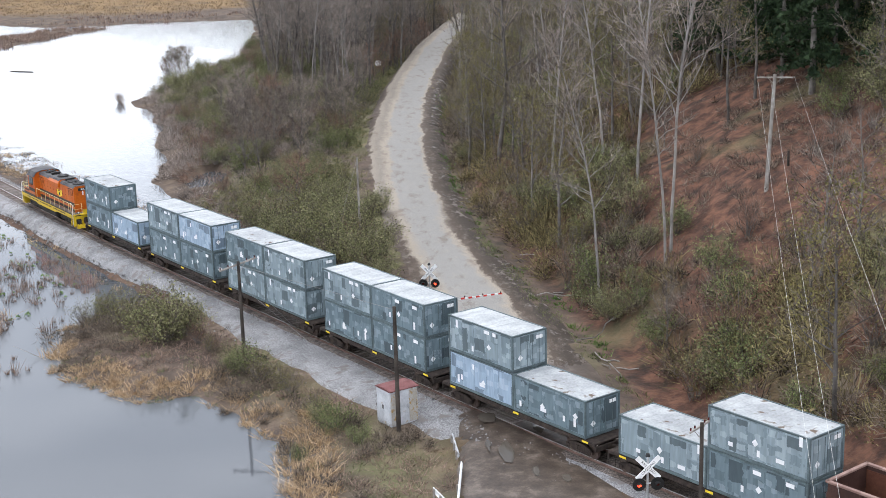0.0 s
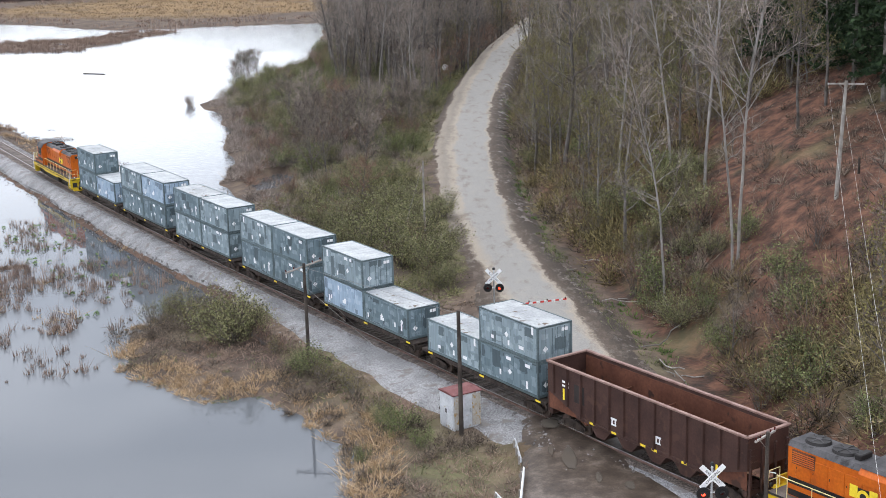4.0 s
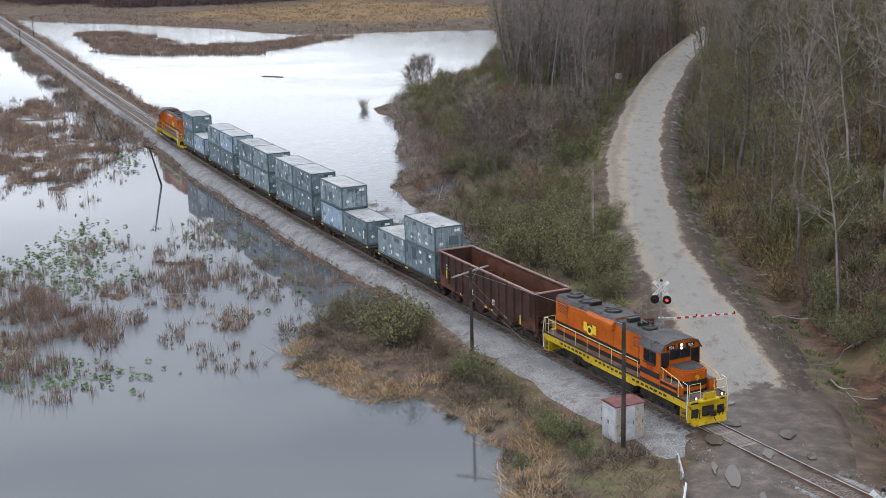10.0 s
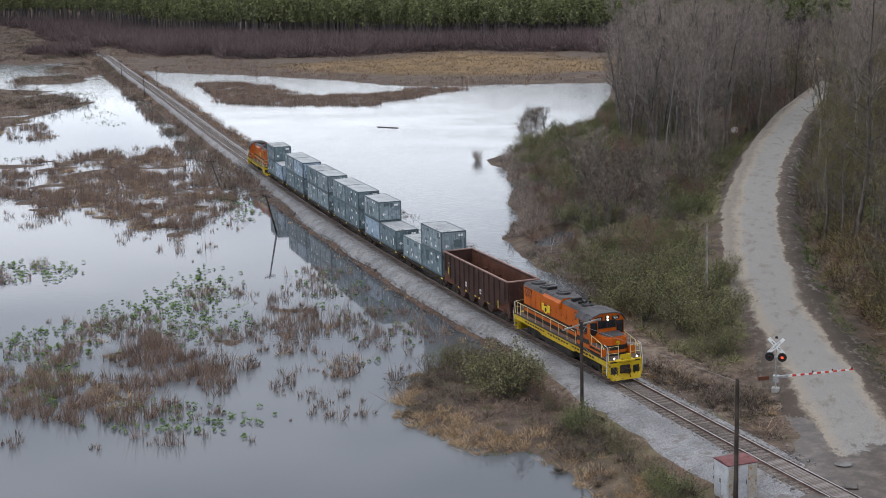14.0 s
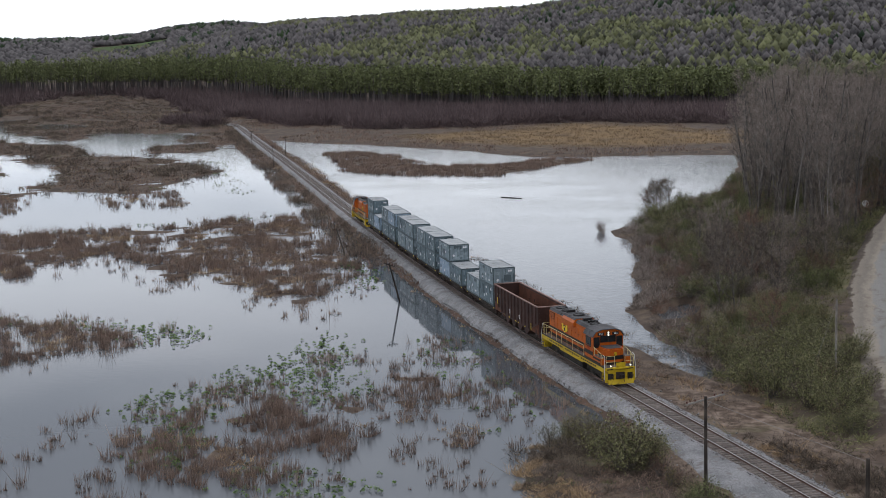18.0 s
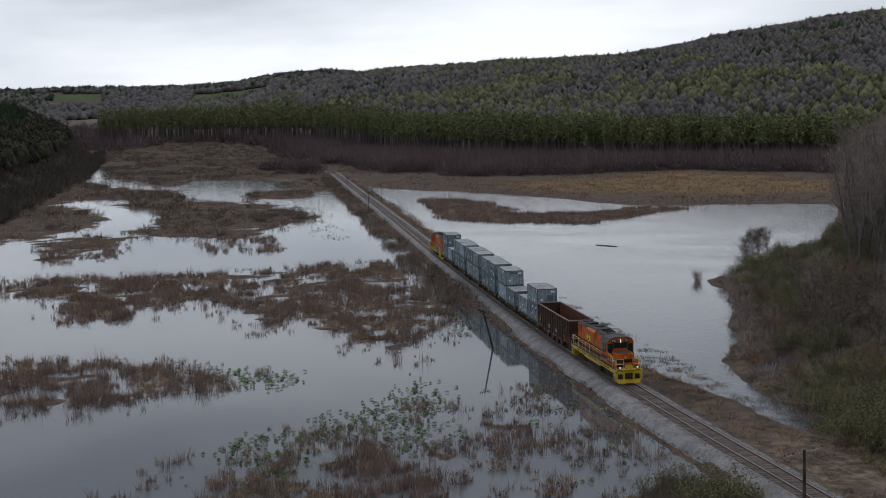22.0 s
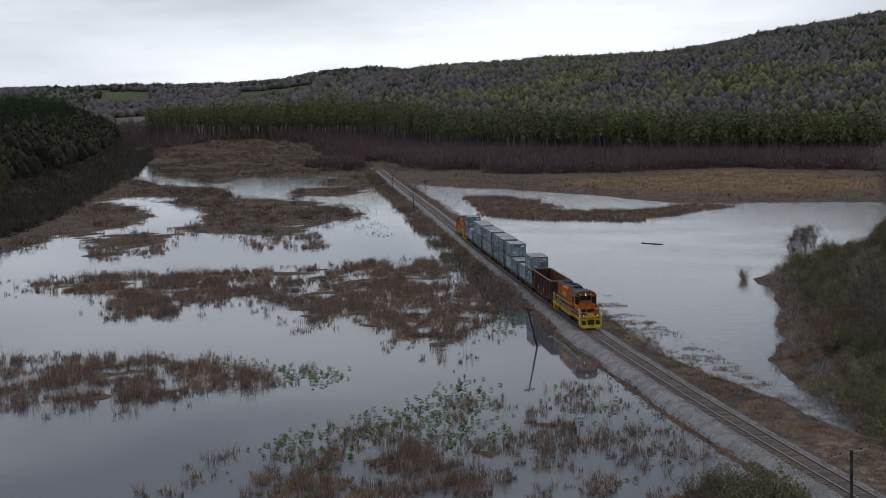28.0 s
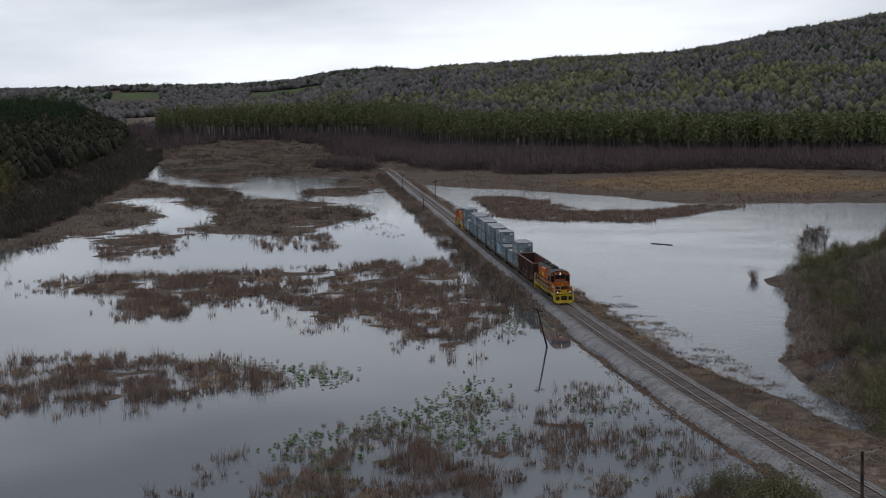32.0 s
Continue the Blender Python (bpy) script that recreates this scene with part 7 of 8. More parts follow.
def pads(name, x, y, material, n, rad, leaf, h, label):
    """Low rounded cushions of flat leaves on the water."""
    big = np.exp(RNG.normal(size=len(x)) * 0.3)
    cx, cy, big = np.repeat(x, n), np.repeat(y, n), np.repeat(big, n)
    k = len(cx)
    a, r = RNG.uniform(0, 2 * np.pi, k), np.sqrt(RNG.uniform(0, 1, k))
    c = np.stack([cx + rad * big * r * np.cos(a), cy + rad * big * r * np.sin(a), WATER_Z + 0.03 + h * big * np.sqrt(1 - r * r * 0.95) * RNG.uniform(0.5, 1.1, k)], 1)
    t = RNG.uniform(0, 2 * np.pi, k)
    s = leaf * RNG.uniform(0.6, 1.3, k)
    u = np.stack([np.cos(t) * s, np.sin(t) * s, RNG.normal(size=k) * 0.35 * s], 1)
    v = np.stack([-np.sin(t) * s * 0.8, np.cos(t) * s * 0.8, RNG.normal(size=k) * 0.35 * s], 1)
    vs = np.stack([c - u, c - v, c + u, c + v], 1).reshape(-1, 3)
    return tagged(part(name, array_mesh(name, vs, np.arange(len(vs)).reshape(-1, 4), material)), label, "marsh plants", kind="stuff")


def puffs(name, x, y, h, w, material, n, leaf, label, category, twiggy=0.6, vary=0.35):
    """Rounded bushes: short twigs spraying outward and small leaves, lumpy outline."""
    big = np.exp(RNG.normal(size=len(x)) * vary)
    cz = np.repeat(ground_z(x, y), n)
    cx, cy, big = np.repeat(x, n), np.repeat(y, n), np.repeat(big, n)
    k = len(cx)
    d = RNG.normal(size=(k, 3))
    d[:, 2] = np.abs(d[:, 2])
    d /= np.linalg.norm(d, axis=1, keepdims=True)
    lump = 0.8 + 0.35 * vnoise(cx * 3 + d[:, 0] * 2.2, cy * 3 + d[:, 1] * 2.2 + d[:, 2], 1.0, 191)
    size = np.stack([big * w / 2 * lump, big * w / 2 * lump, big * h * lump], 1)
    c = np.stack([cx, cy, cz], 1)
    r = RNG.uniform(0.25, 1.0, k)[:, None] ** 0.5
    p = c + d * size * r
    tw = RNG.random(k) < twiggy
    q = p + (d + RNG.normal(size=(k, 3)) * 0.6 + np.array([0, 0, 0.25])) * (leaf * 3.5) * RNG.uniform(0.5, 1.3, (k, 1))
    q[:, 2] = np.maximum(q[:, 2], cz)
    t = np.concatenate([twig_tris(p[tw], q[tw], leaf * 0.42), leaf_tris(p[~tw], leaf * RNG.uniform(0.6, 1.3, int((~tw).sum())))])
    return tagged(part(name, tri_mesh(name, t, material)), label, category, kind="stuff")


# reed beds, broken up by water
def in_any(beds, x, y, d):
    return np.max([inside(b, x, y) for b in beds], axis=0) + 1.5 * vnoise(x, y, 4, 160) > d


def wet_ok(x, y):
    return shore_ok(x, y) & (inside(NEAR_BANK, x, y) < -1.5)


rx, ry = spread(40000, -184, -27, 86, 262, lambda x, y: wet_ok(x, y) & in_any([BED_B, BED_C, BED_D], x, y, 0) & patchy(x, y, 4.0, -0.22, 61))
lx, ly = spread(34000, -220, -27, 86, 312, lambda x, y: wet_ok(x, y) & in_any(LOOSE, x, y, 0) & patchy(x, y, 3.0, np.where(x > -60, -0.05, 0.2), 62))
rx, ry = np.concatenate([rx, lx]), np.concatenate([ry, ly])
kn = vnoise(rx, ry, 6, 161) + 0.5 * RNG.normal(size=len(rx))
sedge = kn < -0.6
tussocks("reeds", rx[~sedge], ry[~sedge], M_reed, 0.95, 34, 0.36, "ragged brown tufts of dead reed in shallow water", "reeds", 0.036, 0.34, 0.42)
tussocks("bent_sedge", rx[sedge], ry[sedge], M_straw, 0.4, 22, 0.3, "bent tan sedge mats among the reeds", "reeds", 0.06, 1.1, 0.4)
rx, ry = spread(60000, -760, -150, 235, 960, lambda x, y: (in_any(UPPER, x, y, -2) | ((inside(FAR_SHORE, x, y) > -2) & (x < -280) & (inside(FAR_SHORE, x, y) < 60))) & shore_ok(x, y) & patchy(x, y, 9, -0.5, 63))
k = ground_z(rx, ry) > WATER_Z - 0.02
rx, ry = rx[k], ry[k]
kn = vnoise(rx, ry, 25, 164) + 0.5 * RNG.normal(size=len(rx)) > 0.75
tussocks("far_sedge", rx[kn][:4000], ry[kn][:4000], M_grass, 0.5, 13, 1.1, "green sedge showing through the upper marsh", "reeds", 0.14, 0.8)
rx, ry = rx[~kn], ry[~kn]
tussocks("far_reeds", rx[:19000], ry[:19000], M_reed, 0.75, 15, 1.1, "brown reed beds of the upper marsh", "reeds", 0.12, 0.5)
rx, ry = spread(4200, -75, -24, 84, 150, lambda x, y: wet_ok(x, y) & in_any([BED_D, BED_R], x, y, -9) & patchy(x, y, 3, 0.12, 65))
tussocks("sparse_reeds", rx, ry, M_reed, 0.7, 18, 0.22, "thin tufts of dead reed in open water", "reeds", 0.035, 0.35, 0.45)
rx, ry = spread(9000, -180, -70, 330, 440, lambda x, y: (inside(ISLAND, x, y) + 3 * vnoise(x, y, 7, 162) > -3) & patchy(x, y, 5, -0.5, 163))
tussocks("island_reeds", rx, ry, M_reed, 0.9, 16, 0.6, "brown reeds covering a low island in the lake", "reeds", 0.09, 0.5)
rx, ry = spread(30000, -190, -10, 120, 420, lambda x, y: (lambda u, s: (u > 3.2) & (u < 7.4) & (s > 55) & patchy(x, y, 3, -0.1, 72))(*track_uv(x, y)))
kn = vnoise(rx, ry, 4, 174) + 0.4 * RNG.normal(size=len(rx))
tussocks("lakeside_straw", rx[kn > 0], ry[kn > 0], M_straw, 0.5, 20, 0.35, "straw tussocks between the line and the lake", "grass", 0.055, 0.7)
tussocks("lakeside_weeds", rx[kn <= 0], ry[kn <= 0], M_twig_red, 0.6, 20, 0.35, "russet dead weeds between the line and the lake", "grass", 0.05, 0.7)
rx, ry = spread(9000, -186, -60, 105, 268, lambda x, y: wet_ok(x, y) & in_any([BED_B, BED_C], x, y, -6) & ~in_any([BED_B, BED_C], x, y, 1) & patchy(x, y, 3, 0.3, 64))
tussocks("outlying_reeds", rx, ry, M_reed, 0.75, 18, 0.26, "scattered tufts of dead reed round the reed beds", "reeds", 0.045, 0.4, 0.45)
rx, ry = spread(16000, -640, -180, 240, 980, lambda x, y: (inside(MEADOW, x, y) > 0) & patchy(x, y, 20, 0.05, 67))
rx, ry = rx[ground_z(rx, ry) > WATER_Z + 0.05], ry[ground_z(rx, ry) > WATER_Z + 0.05]
puffs("meadow_shrubs", rx[:1300], ry[:1300], 1.3, 4.0, M_under, 60, 0.3, "low dark shrubs scattered over the upper marsh", "brush", 0.85, 0.35)
# green tussocks
gx_, gy_ = [], []
for bed, count in CUSHIONS:
    a, b = np.array(bed).min(0), np.array(bed).max(0)
    x, y = spread(count * 8, a[0], b[0], a[1], b[1], lambda x, y: wet_ok(x, y) & (inside(bed, x, y) + 1.5 * RNG.normal(size=len(x)) > 0) & patchy(x, y, 1.2, -0.5, 66))
    gx_.append(x[:int(1.5 * count)])
    gy_.append(y[:int(1.5 * count)])
pads("marsh_marigolds", np.concatenate(gx_), np.concatenate(gy_), M_lily, 30, 0.19, 0.065, 0.22, "low round green leafy tussocks in shallow water")
# the near bank
rx, ry = spread(9000, -32, 7, 60, 120, lambda x, y: (inside(NEAR_BANK, x, y) > -0.8) & (np.abs(x - road_x(y)) > 5.0) & clear_of_line(x, y, 3.0, 5.6) & (hill_d(x, y) < 0) & (np.hypot(x + 0.2, y - 79.2) > 2.3))
edge = inside(NEAR_BANK, rx, ry)
kindn = vnoise(rx, ry, 3.2, 171) + 0.35 * RNG.normal(size=len(rx))
far_end = ry > 97
straw = ((edge < 2.4) & (kindn < 0.18) & ~far_end | (np.hypot((rx + 5.2) / 1.4, (ry - 80.5) / 3.2) < 1)) | (far_end & (edge < 1.4) & (kindn < 0.2))
brush = ~straw & ((kindn > 0.3) | (far_end & (kindn > -0.1)))
green = ~straw & ~brush & (kindn > 0.05)
dead = ~straw & ~brush & ~green & (RNG.random(len(rx)) < 1.0)
tussocks("straw_tussocks", rx[straw], ry[straw], M_straw, 0.34, 34, 0.3, "bent tussocks of bleached golden grass on the shore", "grass", 0.05, 1.0, 0.4)
puffs("bank_brush", rx[brush][::3], ry[brush][::3], 0.8, 1.4, M_under, 150, 0.08, "low grey-brown brush on the bank", "brush", 0.85)
tussocks("bank_grass", rx[green], ry[green], M_green, 0.24, 24, 0.3, "short green and dead grass on the bank", "grass", 0.04, 0.7)
tussocks("dead_grass", rx[dead], ry[dead], M_reed, 0.26, 26, 0.35, "flattened dead weeds on bare dirt", "grass", 0.045, 1.3)
# both sides of the line
rx, ry = spread(60000, -380, 20, 95, 700, lambda x, y: (lambda u, s: (u < -2.9) & (u > -5.2) & (s > 34) & patchy(x, y, 4, 0.0, 73))(*track_uv(x, y)))
kn = vnoise(rx, ry, 4, 173) + 0.3 * RNG.normal(size=len(rx))
tussocks("lineside_grass", rx[kn > 0.2], ry[kn > 0.2], M_straw, 0.42, 22, 0.4, "bent tan grass tussocks along the railway bank", "grass", 0.06, 0.9)
puffs("lineside_scrub", rx[kn <= 0.2][::2], ry[kn <= 0.2][::2], 0.6, 1.1, M_under, 46, 0.12, "low dark brown scrub along the railway bank", "brush", 0.85)
rx, ry = spread(90000, -380, -40, 170, 720, lambda x, y: (lambda u, s: (((u < -3.2) & (u > -9)) | ((u > 3) & (u < 6))) & (s > 150) & patchy(x, y, 8, -0.1, 74))(*track_uv(x, y)))
tussocks("lineside_brush", rx, ry, M_reed, 1.1, 14, 0.7, "grey-brown brush along the railway bank", "brush", 0.07, 0.5)
rx, ry = spread(26000, -75, 14, 88, 215, lambda x, y: (lambda u, s: (u > 2.9) & (u < 12) & (s > 22))(*track_uv(x, y)) & (np.abs(x - road_x(y)) > 5.2) & (inside(SPIT, x, y) < 6) & patchy(x, y, 3, -0.1, 75))
gk = vnoise(rx, ry, 4, 175) + 0.3 * RNG.normal(size=len(rx))
tussocks("bank_litter", rx[gk <= 0.45], ry[gk <= 0.45], M_under, 0.22, 18, 0.4, "flattened russet dead weeds beside the line", "grass", 0.04, 1.5)
tussocks("bank_straw", rx[gk > 0.45], ry[gk > 0.45], M_straw, 0.3, 18, 0.35, "straw-coloured grass beside the line", "grass", 0.045, 0.9)
rx, ry = spread(30000, -300, -40, 170, 560, lambda x, y: (lambda u, s: (u < -3.3) & (u > -8.5) & (s > 150) & patchy(x, y, 6, -0.3, 76))(*track_uv(x, y)))
puffs("lineside_bushes", rx[:900], ry[:900], 1.3, 2.2, M_under, 90, 0.14, "dark brown bushes along the railway bank", "brush", 0.7, 0.3)
# undergrowth of the hillside and the spit
rx, ry = spread(6400, 6, 66, 62, 310, on_hill(0.8, 44))
open_ = ~not_clearing(rx, ry)
keep = (~open_) | (RNG.random(len(rx)) < 0.75)
rx, ry, open_ = rx[keep], ry[keep], open_[keep]
kn = vnoise(rx, ry, 9, 177) + 0.4 * RNG.normal(size=len(rx))
foot = (hill_d(rx, ry) < 2.0 + 1.6 * vnoise(rx, ry, 6, 179)) & (ry < 135)
rx, ry, open_, kn = rx[~foot], ry[~foot], open_[~foot], kn[~foot]
bud = (kn > 0.1) & ~open_
puffs("olive_undergrowth", rx[bud], ry[bud], 2.4, 3.2, M_underbud, 150, 0.16, "olive-brown bushes budding on the slope", "undergrowth", 0.6)
puffs("brown_undergrowth", rx[~bud & ~open_], ry[~bud & ~open_], 1.9, 3.0, M_under, 130, 0.16, "tangled brown undergrowth on the slope", "undergrowth", 0.85)
puffs("clearing_scrub", rx[open_], ry[open_], 0.55, 1.4, M_under, 46, 0.12, "low dead scrub on the leafy clearing", "undergrowth", 0.85)
rx, ry = spread(3600, -42, 6, 100, 330, on_spit(0.0, 5.8))
kn = vnoise(rx, ry, 8, 178) + 0.3 * RNG.normal(size=len(rx)) + 0.05 * (rx + 16)
puffs("spit_brush", rx[kn < 0.0], ry[kn < 0.0], 1.5, 2.3, M_twig_grey, 110, 0.14, "tangled bare brush between lake and road", "undergrowth", 0.85)
puffs("spit_greens", rx[kn >= 0.0], ry[kn >= 0.0], 1.1, 2.2, M_olive, 130, 0.13, "fresh olive undergrowth between lake and road", "undergrowth", 0.35)
rx, ry = spread(2600, -36, 2, 110, 330, lambda x, y: (np.abs(inside(SPIT, x, y) - 3.0) < 2.2) & clear_of_line(x, y, 7) & (x < -8))
puffs("shore_brush", rx[::2], ry[::2], 1.0, 1.6, M_twig_red, 90, 0.13, "russet leafless brush along the lake shore", "undergrowth", 0.9)
rx, ry = spread(4200, -24, 12, 96, 300, lambda x, y: (np.abs(x - road_x(y) + 6.2) < 1.6) & patchy(x, y, 5, -0.2, 79))
tussocks("verge_grass", rx, ry, M_grass, 0.3, 20, 0.35, "rough grass along the road verge", "grass", 0.05, 0.7)
rx, ry = spread(2600, 5, 20, 80, 260, lambda x, y: (np.abs(hill_d(x, y) - 0.2) < 0.8) & patchy(x, y, 6, 0.1, 78))
tussocks("ditch_greens", rx, ry, M_lily, 0.35, 18, 0.3, "bright green plants in the roadside ditch", "undergrowth", 0.08, 0.8)
rx, ry = spread(5200, 8, 24, 66, 150, lambda x, y: (np.abs(hill_d(x, y) + 1.3) < 0.9) & patchy(x, y, 4, -0.35, 180))
tussocks("ditch_grass", rx, ry, M_green, 0.2, 20, 0.35, "short green and tan grass between road and ditch", "grass", 0.045, 0.8)
# fallen branches by the ditch
for k in range(16):
    y0 = RNG.uniform(84, 150)
    x0 = float(road_x(y0)) + RNG.uniform(5.0, 8.5)
    pts, _, _ = grow(np.random.default_rng(300 + k), np.array([x0, y0, gz(x0, y0) + 0.12]), np.array([RNG.normal(), RNG.normal(), 0.12]), RNG.uniform(1.5, 4), 0.05, 5, 0.25, 0.0)
    fb = thing("fallen_branch", "bleached fallen branch beside the roadside ditch", "branch", "fallen branches")
    part("limb", Geo().path([tuple(p) for p in pts], 0.045, 5), M_palebark, fb)
# loose stones along the edges of the ballast
n = 7000
ss, side = RNG.uniform(0, 190, n), RNG.choice([-1, -1, -1, 1], n)
off = side * (1.5 + np.abs(RNG.normal(size=n)) * np.where(side < 0, 1.2, 0.8))
base = np.array([on_track(float(a), float(b))[:2] for a, b in zip(ss, off)])
zz = np.maximum(np.interp(np.abs(off), [1.6, 2.0, 2.75, 5], [-0.27, -0.38, -0.9, -1.0]), ground_z(base[:, 0], base[:, 1]))
c = np.stack([base[:, 0], base[:, 1], zz + 0.02], 1)
sz = RNG.uniform(0.04, 0.13, n)
dirs = np.array([(1, 0, 0), (-1, 0, 0), (0, 1, 0), (0, -1, 0), (0, 0, 1), (0, 0, -1)], float)
v = c[:, None] + (dirs[None] + RNG.normal(size=(n, 6, 3)) * 0.25) * sz[:, None, None]
f = np.array([(0, 2, 4), (2, 1, 4), (1, 3, 4), (3, 0, 4), (2, 0, 5), (1, 2, 5), (3, 1, 5), (0, 3, 5)])
tagged(part("loose_stones", array_mesh("loose_stones", v.reshape(-1, 3), (np.arange(n)[:, None, None] * 6 + f[None]).reshape(-1, 3), M_stone)), "loose grey stones spilled along the ballast", "stones", kind="stuff")


# ---- far thickets, pine rows and wooded hills
def crowns(name, x, y, h, w, material, label, trunk=0.35, loose=10):
    """Ragged low domes, one island a tree, with loose sprays on them."""
    n = len(x)
    z = ground_z(x, y)
    hh, ww = h * RNG.uniform(0.75, 1.2, n), w * RNG.uniform(0.7, 1.25, n)
    levels, k = [(trunk, 0.55), (trunk + 0.22 * (1 - trunk), 1.0), (trunk + 0.62 * (1 - trunk), 0.72)], 7
    vs = []
    for lz, lr in levels:
        for i in range(k):
            a = 2 * np.pi * (i + RNG.uniform(-0.3, 0.3, n)) / k
            r = ww / 2 * lr * RNG.uniform(0.65, 1.3, n)
            vs.append(np.stack([x + r * np.cos(a), y + r * np.sin(a), z + hh * lz + RNG.normal(size=n) * hh * 0.04], 1))
    vs.append(np.stack([x, y, z + hh], 1))
    v = np.stack(vs, 1)
    f = []
    for lv in range(2):
        for i in range(k):
            a, b = lv * k + i, lv * k + (i + 1) % k
            f += [(a, b, b + k), (a, b + k, a + k)]
    f += [(2 * k + i, 2 * k + (i + 1) % k, 3 * k) for i in range(k)]
    f = np.array(f)
    m = v.shape[1]
    faces = (np.arange(n)[:, None, None] * m + f[None]).reshape(-1, 3)
    allv = v.reshape(-1, 3)
    if loose:
        c = v[:, RNG.integers(0, m, loose)].reshape(-1, 3) + RNG.normal(size=(n * loose, 3)) * w * 0.08
        t = leaf_tris(c, w * 0.2)
        faces = np.concatenate([faces, np.arange(len(t) * 3).reshape(-1, 3) + len(allv)])
        allv = np.concatenate([allv, t.reshape(-1, 3)])
    return tagged(part(name, array_mesh(name, allv, faces, material)), label, "woods", kind="stuff")


def pines(name, x, y, h, material, label):
    """Tall thin trunks with ragged tops of green."""
    n = len(x)
    z = ground_z(x, y)
    hh = h * RNG.uniform(0.75, 1.15, n)
    tr = twig_tris(np.stack([x, y, z], 1), np.stack([x, y, z + hh], 1), 0.55)
    part_ = tagged(part(name + "_trunks", tri_mesh("trunks", tr, M_woodsgrey)), "grey trunks of a far pine plantation", "woods", kind="stuff")
    c = 34
    f = RNG.uniform(0.5, 1.0, (n, c))
    r = (1.05 - f) ** 0.7 * 2.9 * np.sqrt(RNG.uniform(0, 1, (n, c)))
    a = RNG.uniform(0, 2 * np.pi, (n, c))
    p = np.stack([x[:, None] + r * np.cos(a), y[:, None] + r * np.sin(a), z[:, None] + hh[:, None] * f], -1).reshape(-1, 3)
    t = leaf_tris(p, 1.35)
    return tagged(part(name, tri_mesh(name, t, material)), label, "woods", kind="stuff")


def pine_front(a):
    """Distance of the plantation's edge along a bearing."""
    return np.interp(a, [-4, 4, 13, 20, 25, 30, 34, 40], [690, 690, 720, 815, 965, 1110, 1240, 1500])


n = 5600
a = RNG.uniform(-4, 35.5, n)
r = pine_front(a) + 62 * RNG.uniform(0, 1, n) ** 1.2 + 8 * RNG.normal(size=n)
pines("pine_plantation", -r * np.sin(np.radians(a)), r * np.cos(np.radians(a)), np.interp(a, [-4, 4, 13, 20, 30, 34], [18.5, 19.0, 21.0, 24.0, 25.5, 27.0]), M_pine, "long dark green pine plantation across the marsh")
THICKET = [(-740, 1080), (-680, 1011), (-596, 985), (-485, 889), (-368, 730), (-275, 620), (-217, 569), (-158, 563), (-143, 605), (-106, 608), (-64, 560), (0, 585), (120, 560), (120, 720), (-40, 700), (-165, 712), (-285, 780), (-420, 905), (-565, 980), (-720, 1060)]
x, y = spread(80000, -760, 140, 540, 1100, lambda x, y: (inside(THICKET, x, y) + 14 * vnoise(x, y, 24, 81) > 0) & (lambda u, s: (np.abs(u) > 7) | (s > 632))(*track_uv(x, y)) & (np.hypot(x, y) < pine_front(np.degrees(np.arctan2(-x, y))) + 15))
puffs("thicket", x[:12000], y[:12000], 3.8, 5.0, M_shrub, 34, 0.75, "purple-brown leafless alder thicket", "thicket", 0.8, 0.3)
x, y = spread(40000, -480, -240, 560, 760, lambda x, y: (lambda u, s: (u < -4) & (u > -15) & (s > 630) & (s < 700))(*track_uv(x, y)))
puffs("bend_thicket", x[:260], y[:260], 3.4, 5.0, M_shrub, 40, 0.7, "purple-brown thicket inside the railway's far bend", "thicket", 0.8, 0.3)
x, y = spread(14000, -330, 280, 405, 640, lambda x, y: (inside(FAR_SHORE, x, y) > 1) & (inside(THICKET, x, y) < 5) & (inside(GOLD, x, y) < 4) & (np.abs(track_uv(x, y)[0]) > 6) & patchy(x, y, 22, -0.25, 83))
clumps("far_meadow", x, y, M_reed, 0.9, 10, 1.6, "dead brown meadow grass on the far shore", "grass", 0.14, 0.35)
x, y = spread(5000, -210, 80, 425, 620, lambda x, y: (inside(GOLD, x, y) + 9 * vnoise(x, y, 25, 25) > 4) & (inside(FAR_SHORE, x, y) > 1))
clumps("golden_meadow", x, y, M_gold, 0.7, 11, 1.8, "golden dead meadow grass on the far shore", "grass", 0.14, 0.4)


def far_view(x, y):
    return np.degrees(np.arctan2(-x, y))


# right-hand ridge
x, y = spread(130000, -1500, 500, 640, 2300, lambda x, y: (lambda a, r: (a > -3) & (a < 33) & (r > pine_front(a) + 66) & (r < 2050) & (y > 720 - 0.6 * x))(far_view(x, y), np.hypot(x, y)) & ~in_field(x, y, -1, 110))
k = vnoise(x, y, 70, 85) + 0.5 * vnoise(x, y, 22, 86) + 0.35 * RNG.normal(size=len(x))
g, d = (k > 0.5), (k < -1.05)
crowns("greening_woods", x[g][:7000], y[g][:7000], 10.5, 9.0, M_woods, "hillside woods coming into yellow-green leaf", 0.05, 14)
crowns("bare_hill_woods", x[~g & ~d][:18000], y[~g & ~d][:18000], 9.5, 8.0, M_woodsgrey, "bare woods on the far hillside, haze mixed into their grey-brown", 0.05, 14)
crowns("hill_conifers", x[d][:700], y[d][:700], 10.5, 5.0, M_darkpine, "scattered dark conifers on the far hillside", 0.15)
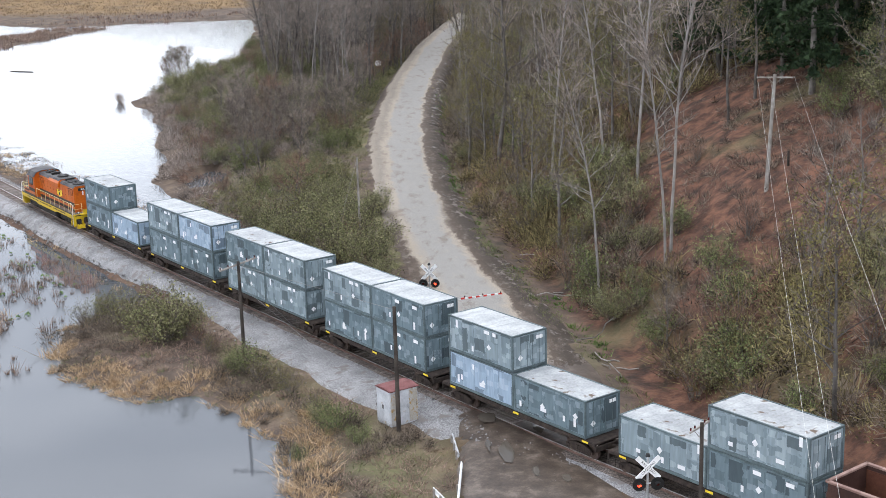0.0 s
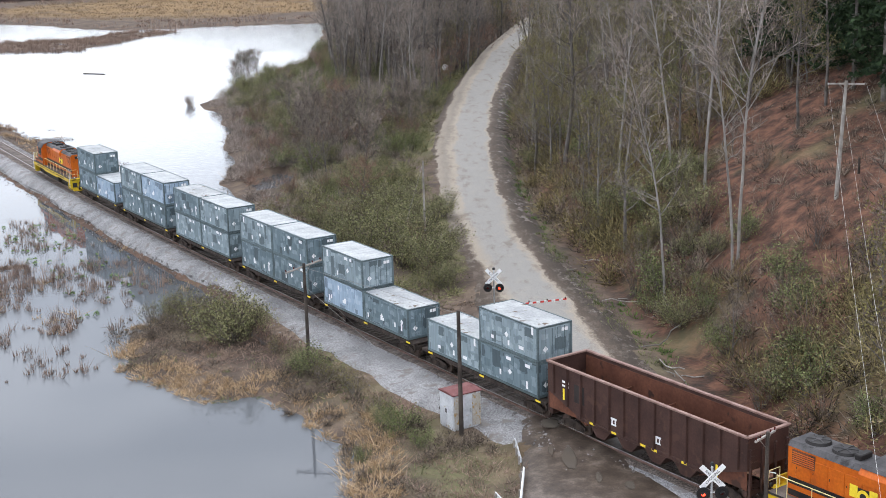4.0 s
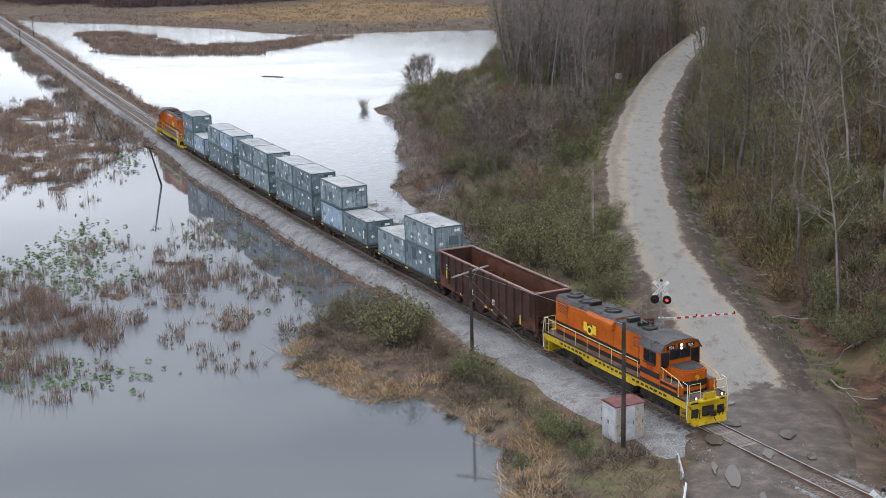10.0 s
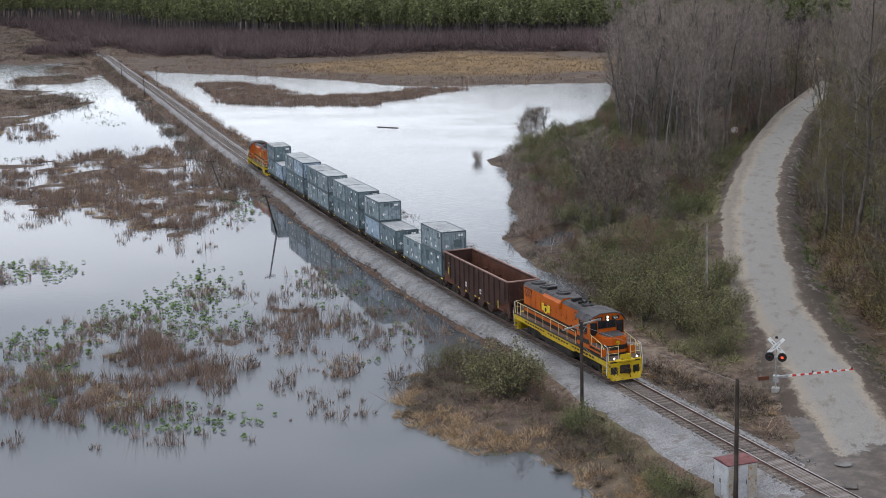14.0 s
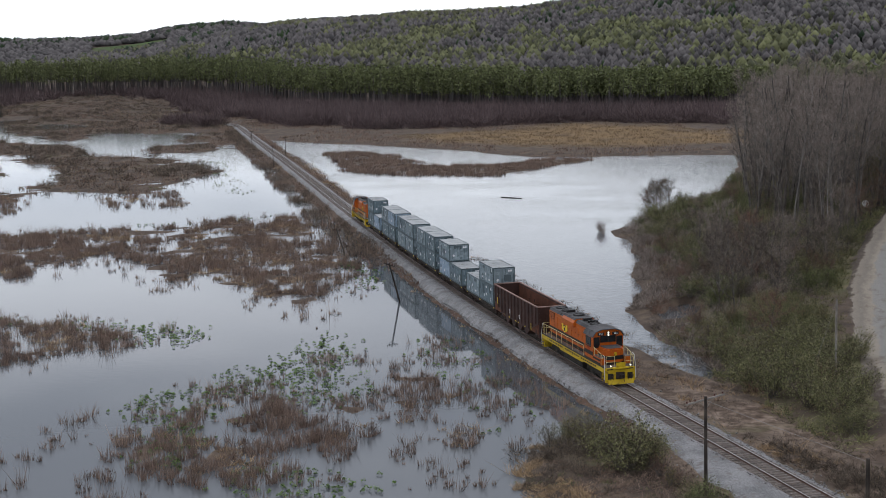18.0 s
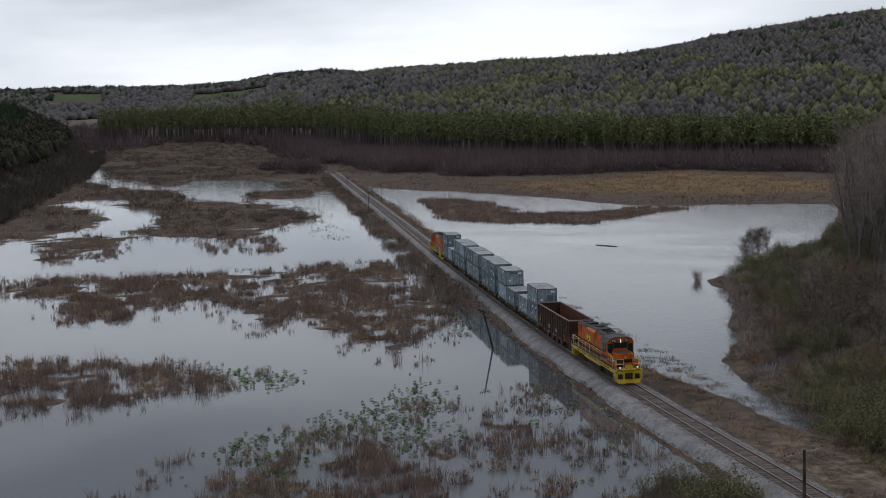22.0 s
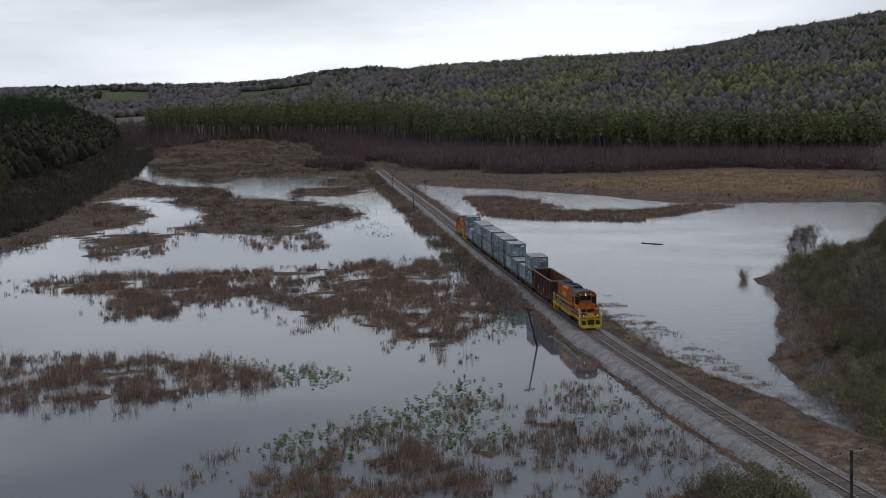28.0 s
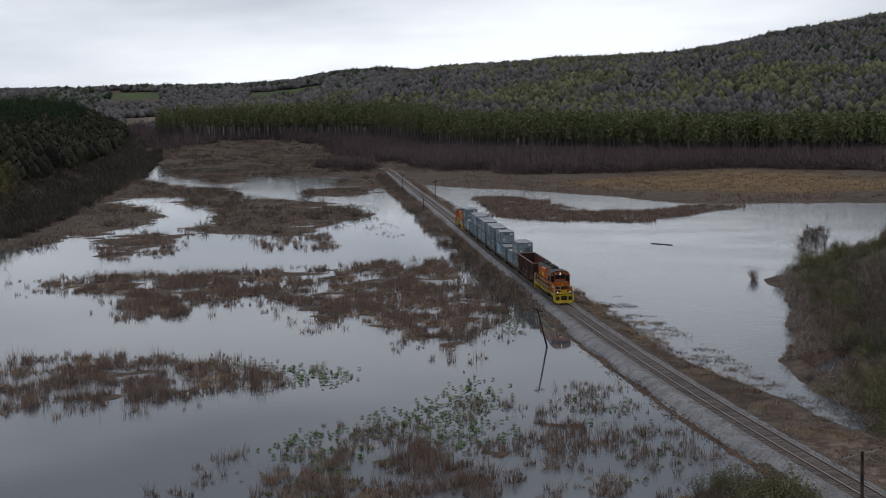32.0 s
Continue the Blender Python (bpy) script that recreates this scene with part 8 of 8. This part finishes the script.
# far end of the valley
x, y = spread(60000, -3000, -500, 1000, 3400, lambda x, y: (lambda a, r: (a > 19) & (a < 45) & (r > np.maximum(1500, pine_front(a) + 66)) & (r < 3300))(far_view(x, y), np.hypot(x, y)) & ~in_field(x, y, -1, 120) & patchy(x, y, 150, -0.9, 87))
k = vnoise(x, y, 160, 89) + 0.4 * RNG.normal(size=len(x)) < -0.85
crowns("valley_woods", x[~k][:12000], y[~k][:12000], 11, 15, M_woodsgrey, "woods at the valley's end, haze painted into their grey", 0.05, 8)
crowns("valley_conifers", x[k][:900], y[k][:900], 13, 12, M_darkpine, "dark conifer groves on the valley's far hills", 0.05, 8)
# purple thicket of the valley floor beyond the upper marsh
x, y = spread(30000, -1700, -250, 600, 2300, lambda x, y: (lambda a, r: (a > 27) & (a < 42) & (r < 1650) & (r < pine_front(a) + 20 + 400 * (a > 34.5)))(far_view(x, y), np.hypot(x, y)) & (inside(FAR_SHORE, x, y) > 4) & (inside(THICKET, x, y) < 0) & (inside(MEADOW, x, y) < -4) & (inside(LEFT_HILL, x, y) < 5) & ~in_field(x, y, -1, 60))
puffs("valley_thicket", x[:5000], y[:5000], 5.0, 8.0, M_shrub, 34, 1.3, "purple-brown thicket on the valley floor", "thicket", 0.7, 0.3)
# wooded bluff on the far left
x, y = spread(16000, -900, -220, 200, 1150, lambda x, y: (inside(LEFT_HILL, x, y) > 1) & (inside(LEFT_HILL, x, y) < 110))
d = inside(LEFT_HILL, x, y)
k = vnoise(x, y, 28, 88) + 0.3 * RNG.normal(size=len(x))
top = (d > 50) | ((d > 30) & (k > 0.45))
mid = ~top & (d > 18)
puffs("bluff_brush", x[~top & ~mid][:2600], y[~top & ~mid][:2600], 5.0, 6.5, M_bluff, 120, 0.5, "grey-brown brush at the foot of the bluff, shade in its colour", "woods", 0.5, 0.25)
ex, ey = spread(60000, -640, -225, 225, 900, lambda x, y: np.abs(inside(LEFT_HILL, x, y) + 4) < 9)
puffs("shore_thicket", ex[:1000], ey[:1000], 1.9, 4.5, M_bluff, 90, 0.4, "bare brush along the marsh below the bluff, darkened for shade", "brush", 0.7, 0.3)
crowns("bluff_bare_woods", x[mid][:1500], y[mid][:1500], 11, 7.5, M_bluffwood, "grey-green budding woods on the bluff, darkened for shade", 0.1, 40)
puffs("bluff_woods", x[top][:1300], y[top][:1300], 15, 8.0, M_darkpine, 150, 1.0, "dark conifers along the crest of the bluff", "woods", 0.1, 0.2)
x, y = np.array([-292.0, -300, -306, -316, -309, -330]), np.array([300.0, 312, 330, 352, 318, 372])
puffs("bluff_greens", x, y, 14, 10, M_bud, 900, 0.5, "yellow-green spring trees on the bluff", "woods", 0.1, 0.2)
# woods closing the view behind the spit
x, y = spread(3000, -40, 200, 300, 520, lambda x, y: (inside(SPIT, x, y) > 6) & ((np.abs(x - road_x(np.clip(y, 30, 330))) > 8) | (y > 344)) | (hill_d(x, y) > 40))
k = x > -0.09 * y
x, y = x[k], y[k]
puffs("back_woods", x[:900], y[:900], 9.0, 6.0, M_twig_grey, 110, 0.36, "dense bare woods behind the spit", "woods", 0.9, 0.25)


# ---------------------------------------------------------------- ties, one by one where the line comes near
tie_me = Geo().box(0, 0, 0, 2.6, 0.23, 0.18, 0.02).mesh("tie", M_tie)
track_bed = tagged(new("track_ties"), "weathered wooden ties under the rails", "ties", kind="structure")
for k in range(290):
    s = 6 + k * 0.56
    x, y, th = on_track(s + RNG.normal() * 0.03, RNG.normal() * 0.04)
    ob = new("tie", tie_me)
    ob.parent = track_bed
    ob.matrix_world = pose(x, y, -0.245 + (0.0 if not 6 < s < 18 else -0.02), 0, 0, th + RNG.normal() * 1.2)
far = Geo()
vs, fs = [], []
for s in np.arange(6 + 290 * 0.56, 640, 0.56):
    x, y, th = on_track(s, RNG.normal() * 0.04)
    m = pose(x, y, -0.245, 0, 0, th + RNG.normal())
    far.add([m @ Vector(p) for p in ((-1.3, -0.115, 0.09), (1.3, -0.115, 0.09), (1.3, 0.115, 0.09), (-1.3, 0.115, 0.09), (-1.3, -0.115, -0.09), (1.3, -0.115, -0.09), (1.3, 0.115, -0.09), (-1.3, 0.115, -0.09))],
            [(0, 1, 2, 3), (0, 4, 5, 1), (1, 5, 6, 2), (2, 6, 7, 3), (3, 7, 4, 0)])
tagged(part("far_tie_rest", far.mesh("far_tie_rest", M_tie, False), None, track_bed), kind="stuff")


# ---------------------------------------------------------------- what moves
def head_s(t):
    """Distance along the line of the near locomotive's coupler at t seconds."""
    return 30.2 + 6.174 * (t - 13) - 0.0018 * (t - 13) ** 2


GATE_RISE = [(0, 1), (9.7, 1), (10.3, 2.5), (10.6, 6), (11.0, 14), (11.5, 20.5), (12.0, 22), (12.5, 21.5), (13.0, 16.5), (13.5, 7), (14.0, 4), (14.5, 1.5), (15.5, 1), (32, 1)]


def motions():
    walk(gate_arm, [(t, pose(0, 0.36, 1.0, 0, -a, 20)) for t, a in GATE_RISE])
    times = [0.5 * k for k in range(65)]
    for ob, offset, half in TRAIN:
        rows = []
        for t in times:
            s = head_s(t) + offset
            ax, ay, _ = on_track(s - half)
            bx, by, _ = on_track(s + half)
            rows.append((t, pose((ax + bx) / 2, (ay + by) / 2, 0, 0, 0, math.degrees(math.atan2(ax - bx, by - ay)))))
        walk(ob, rows)


motions()
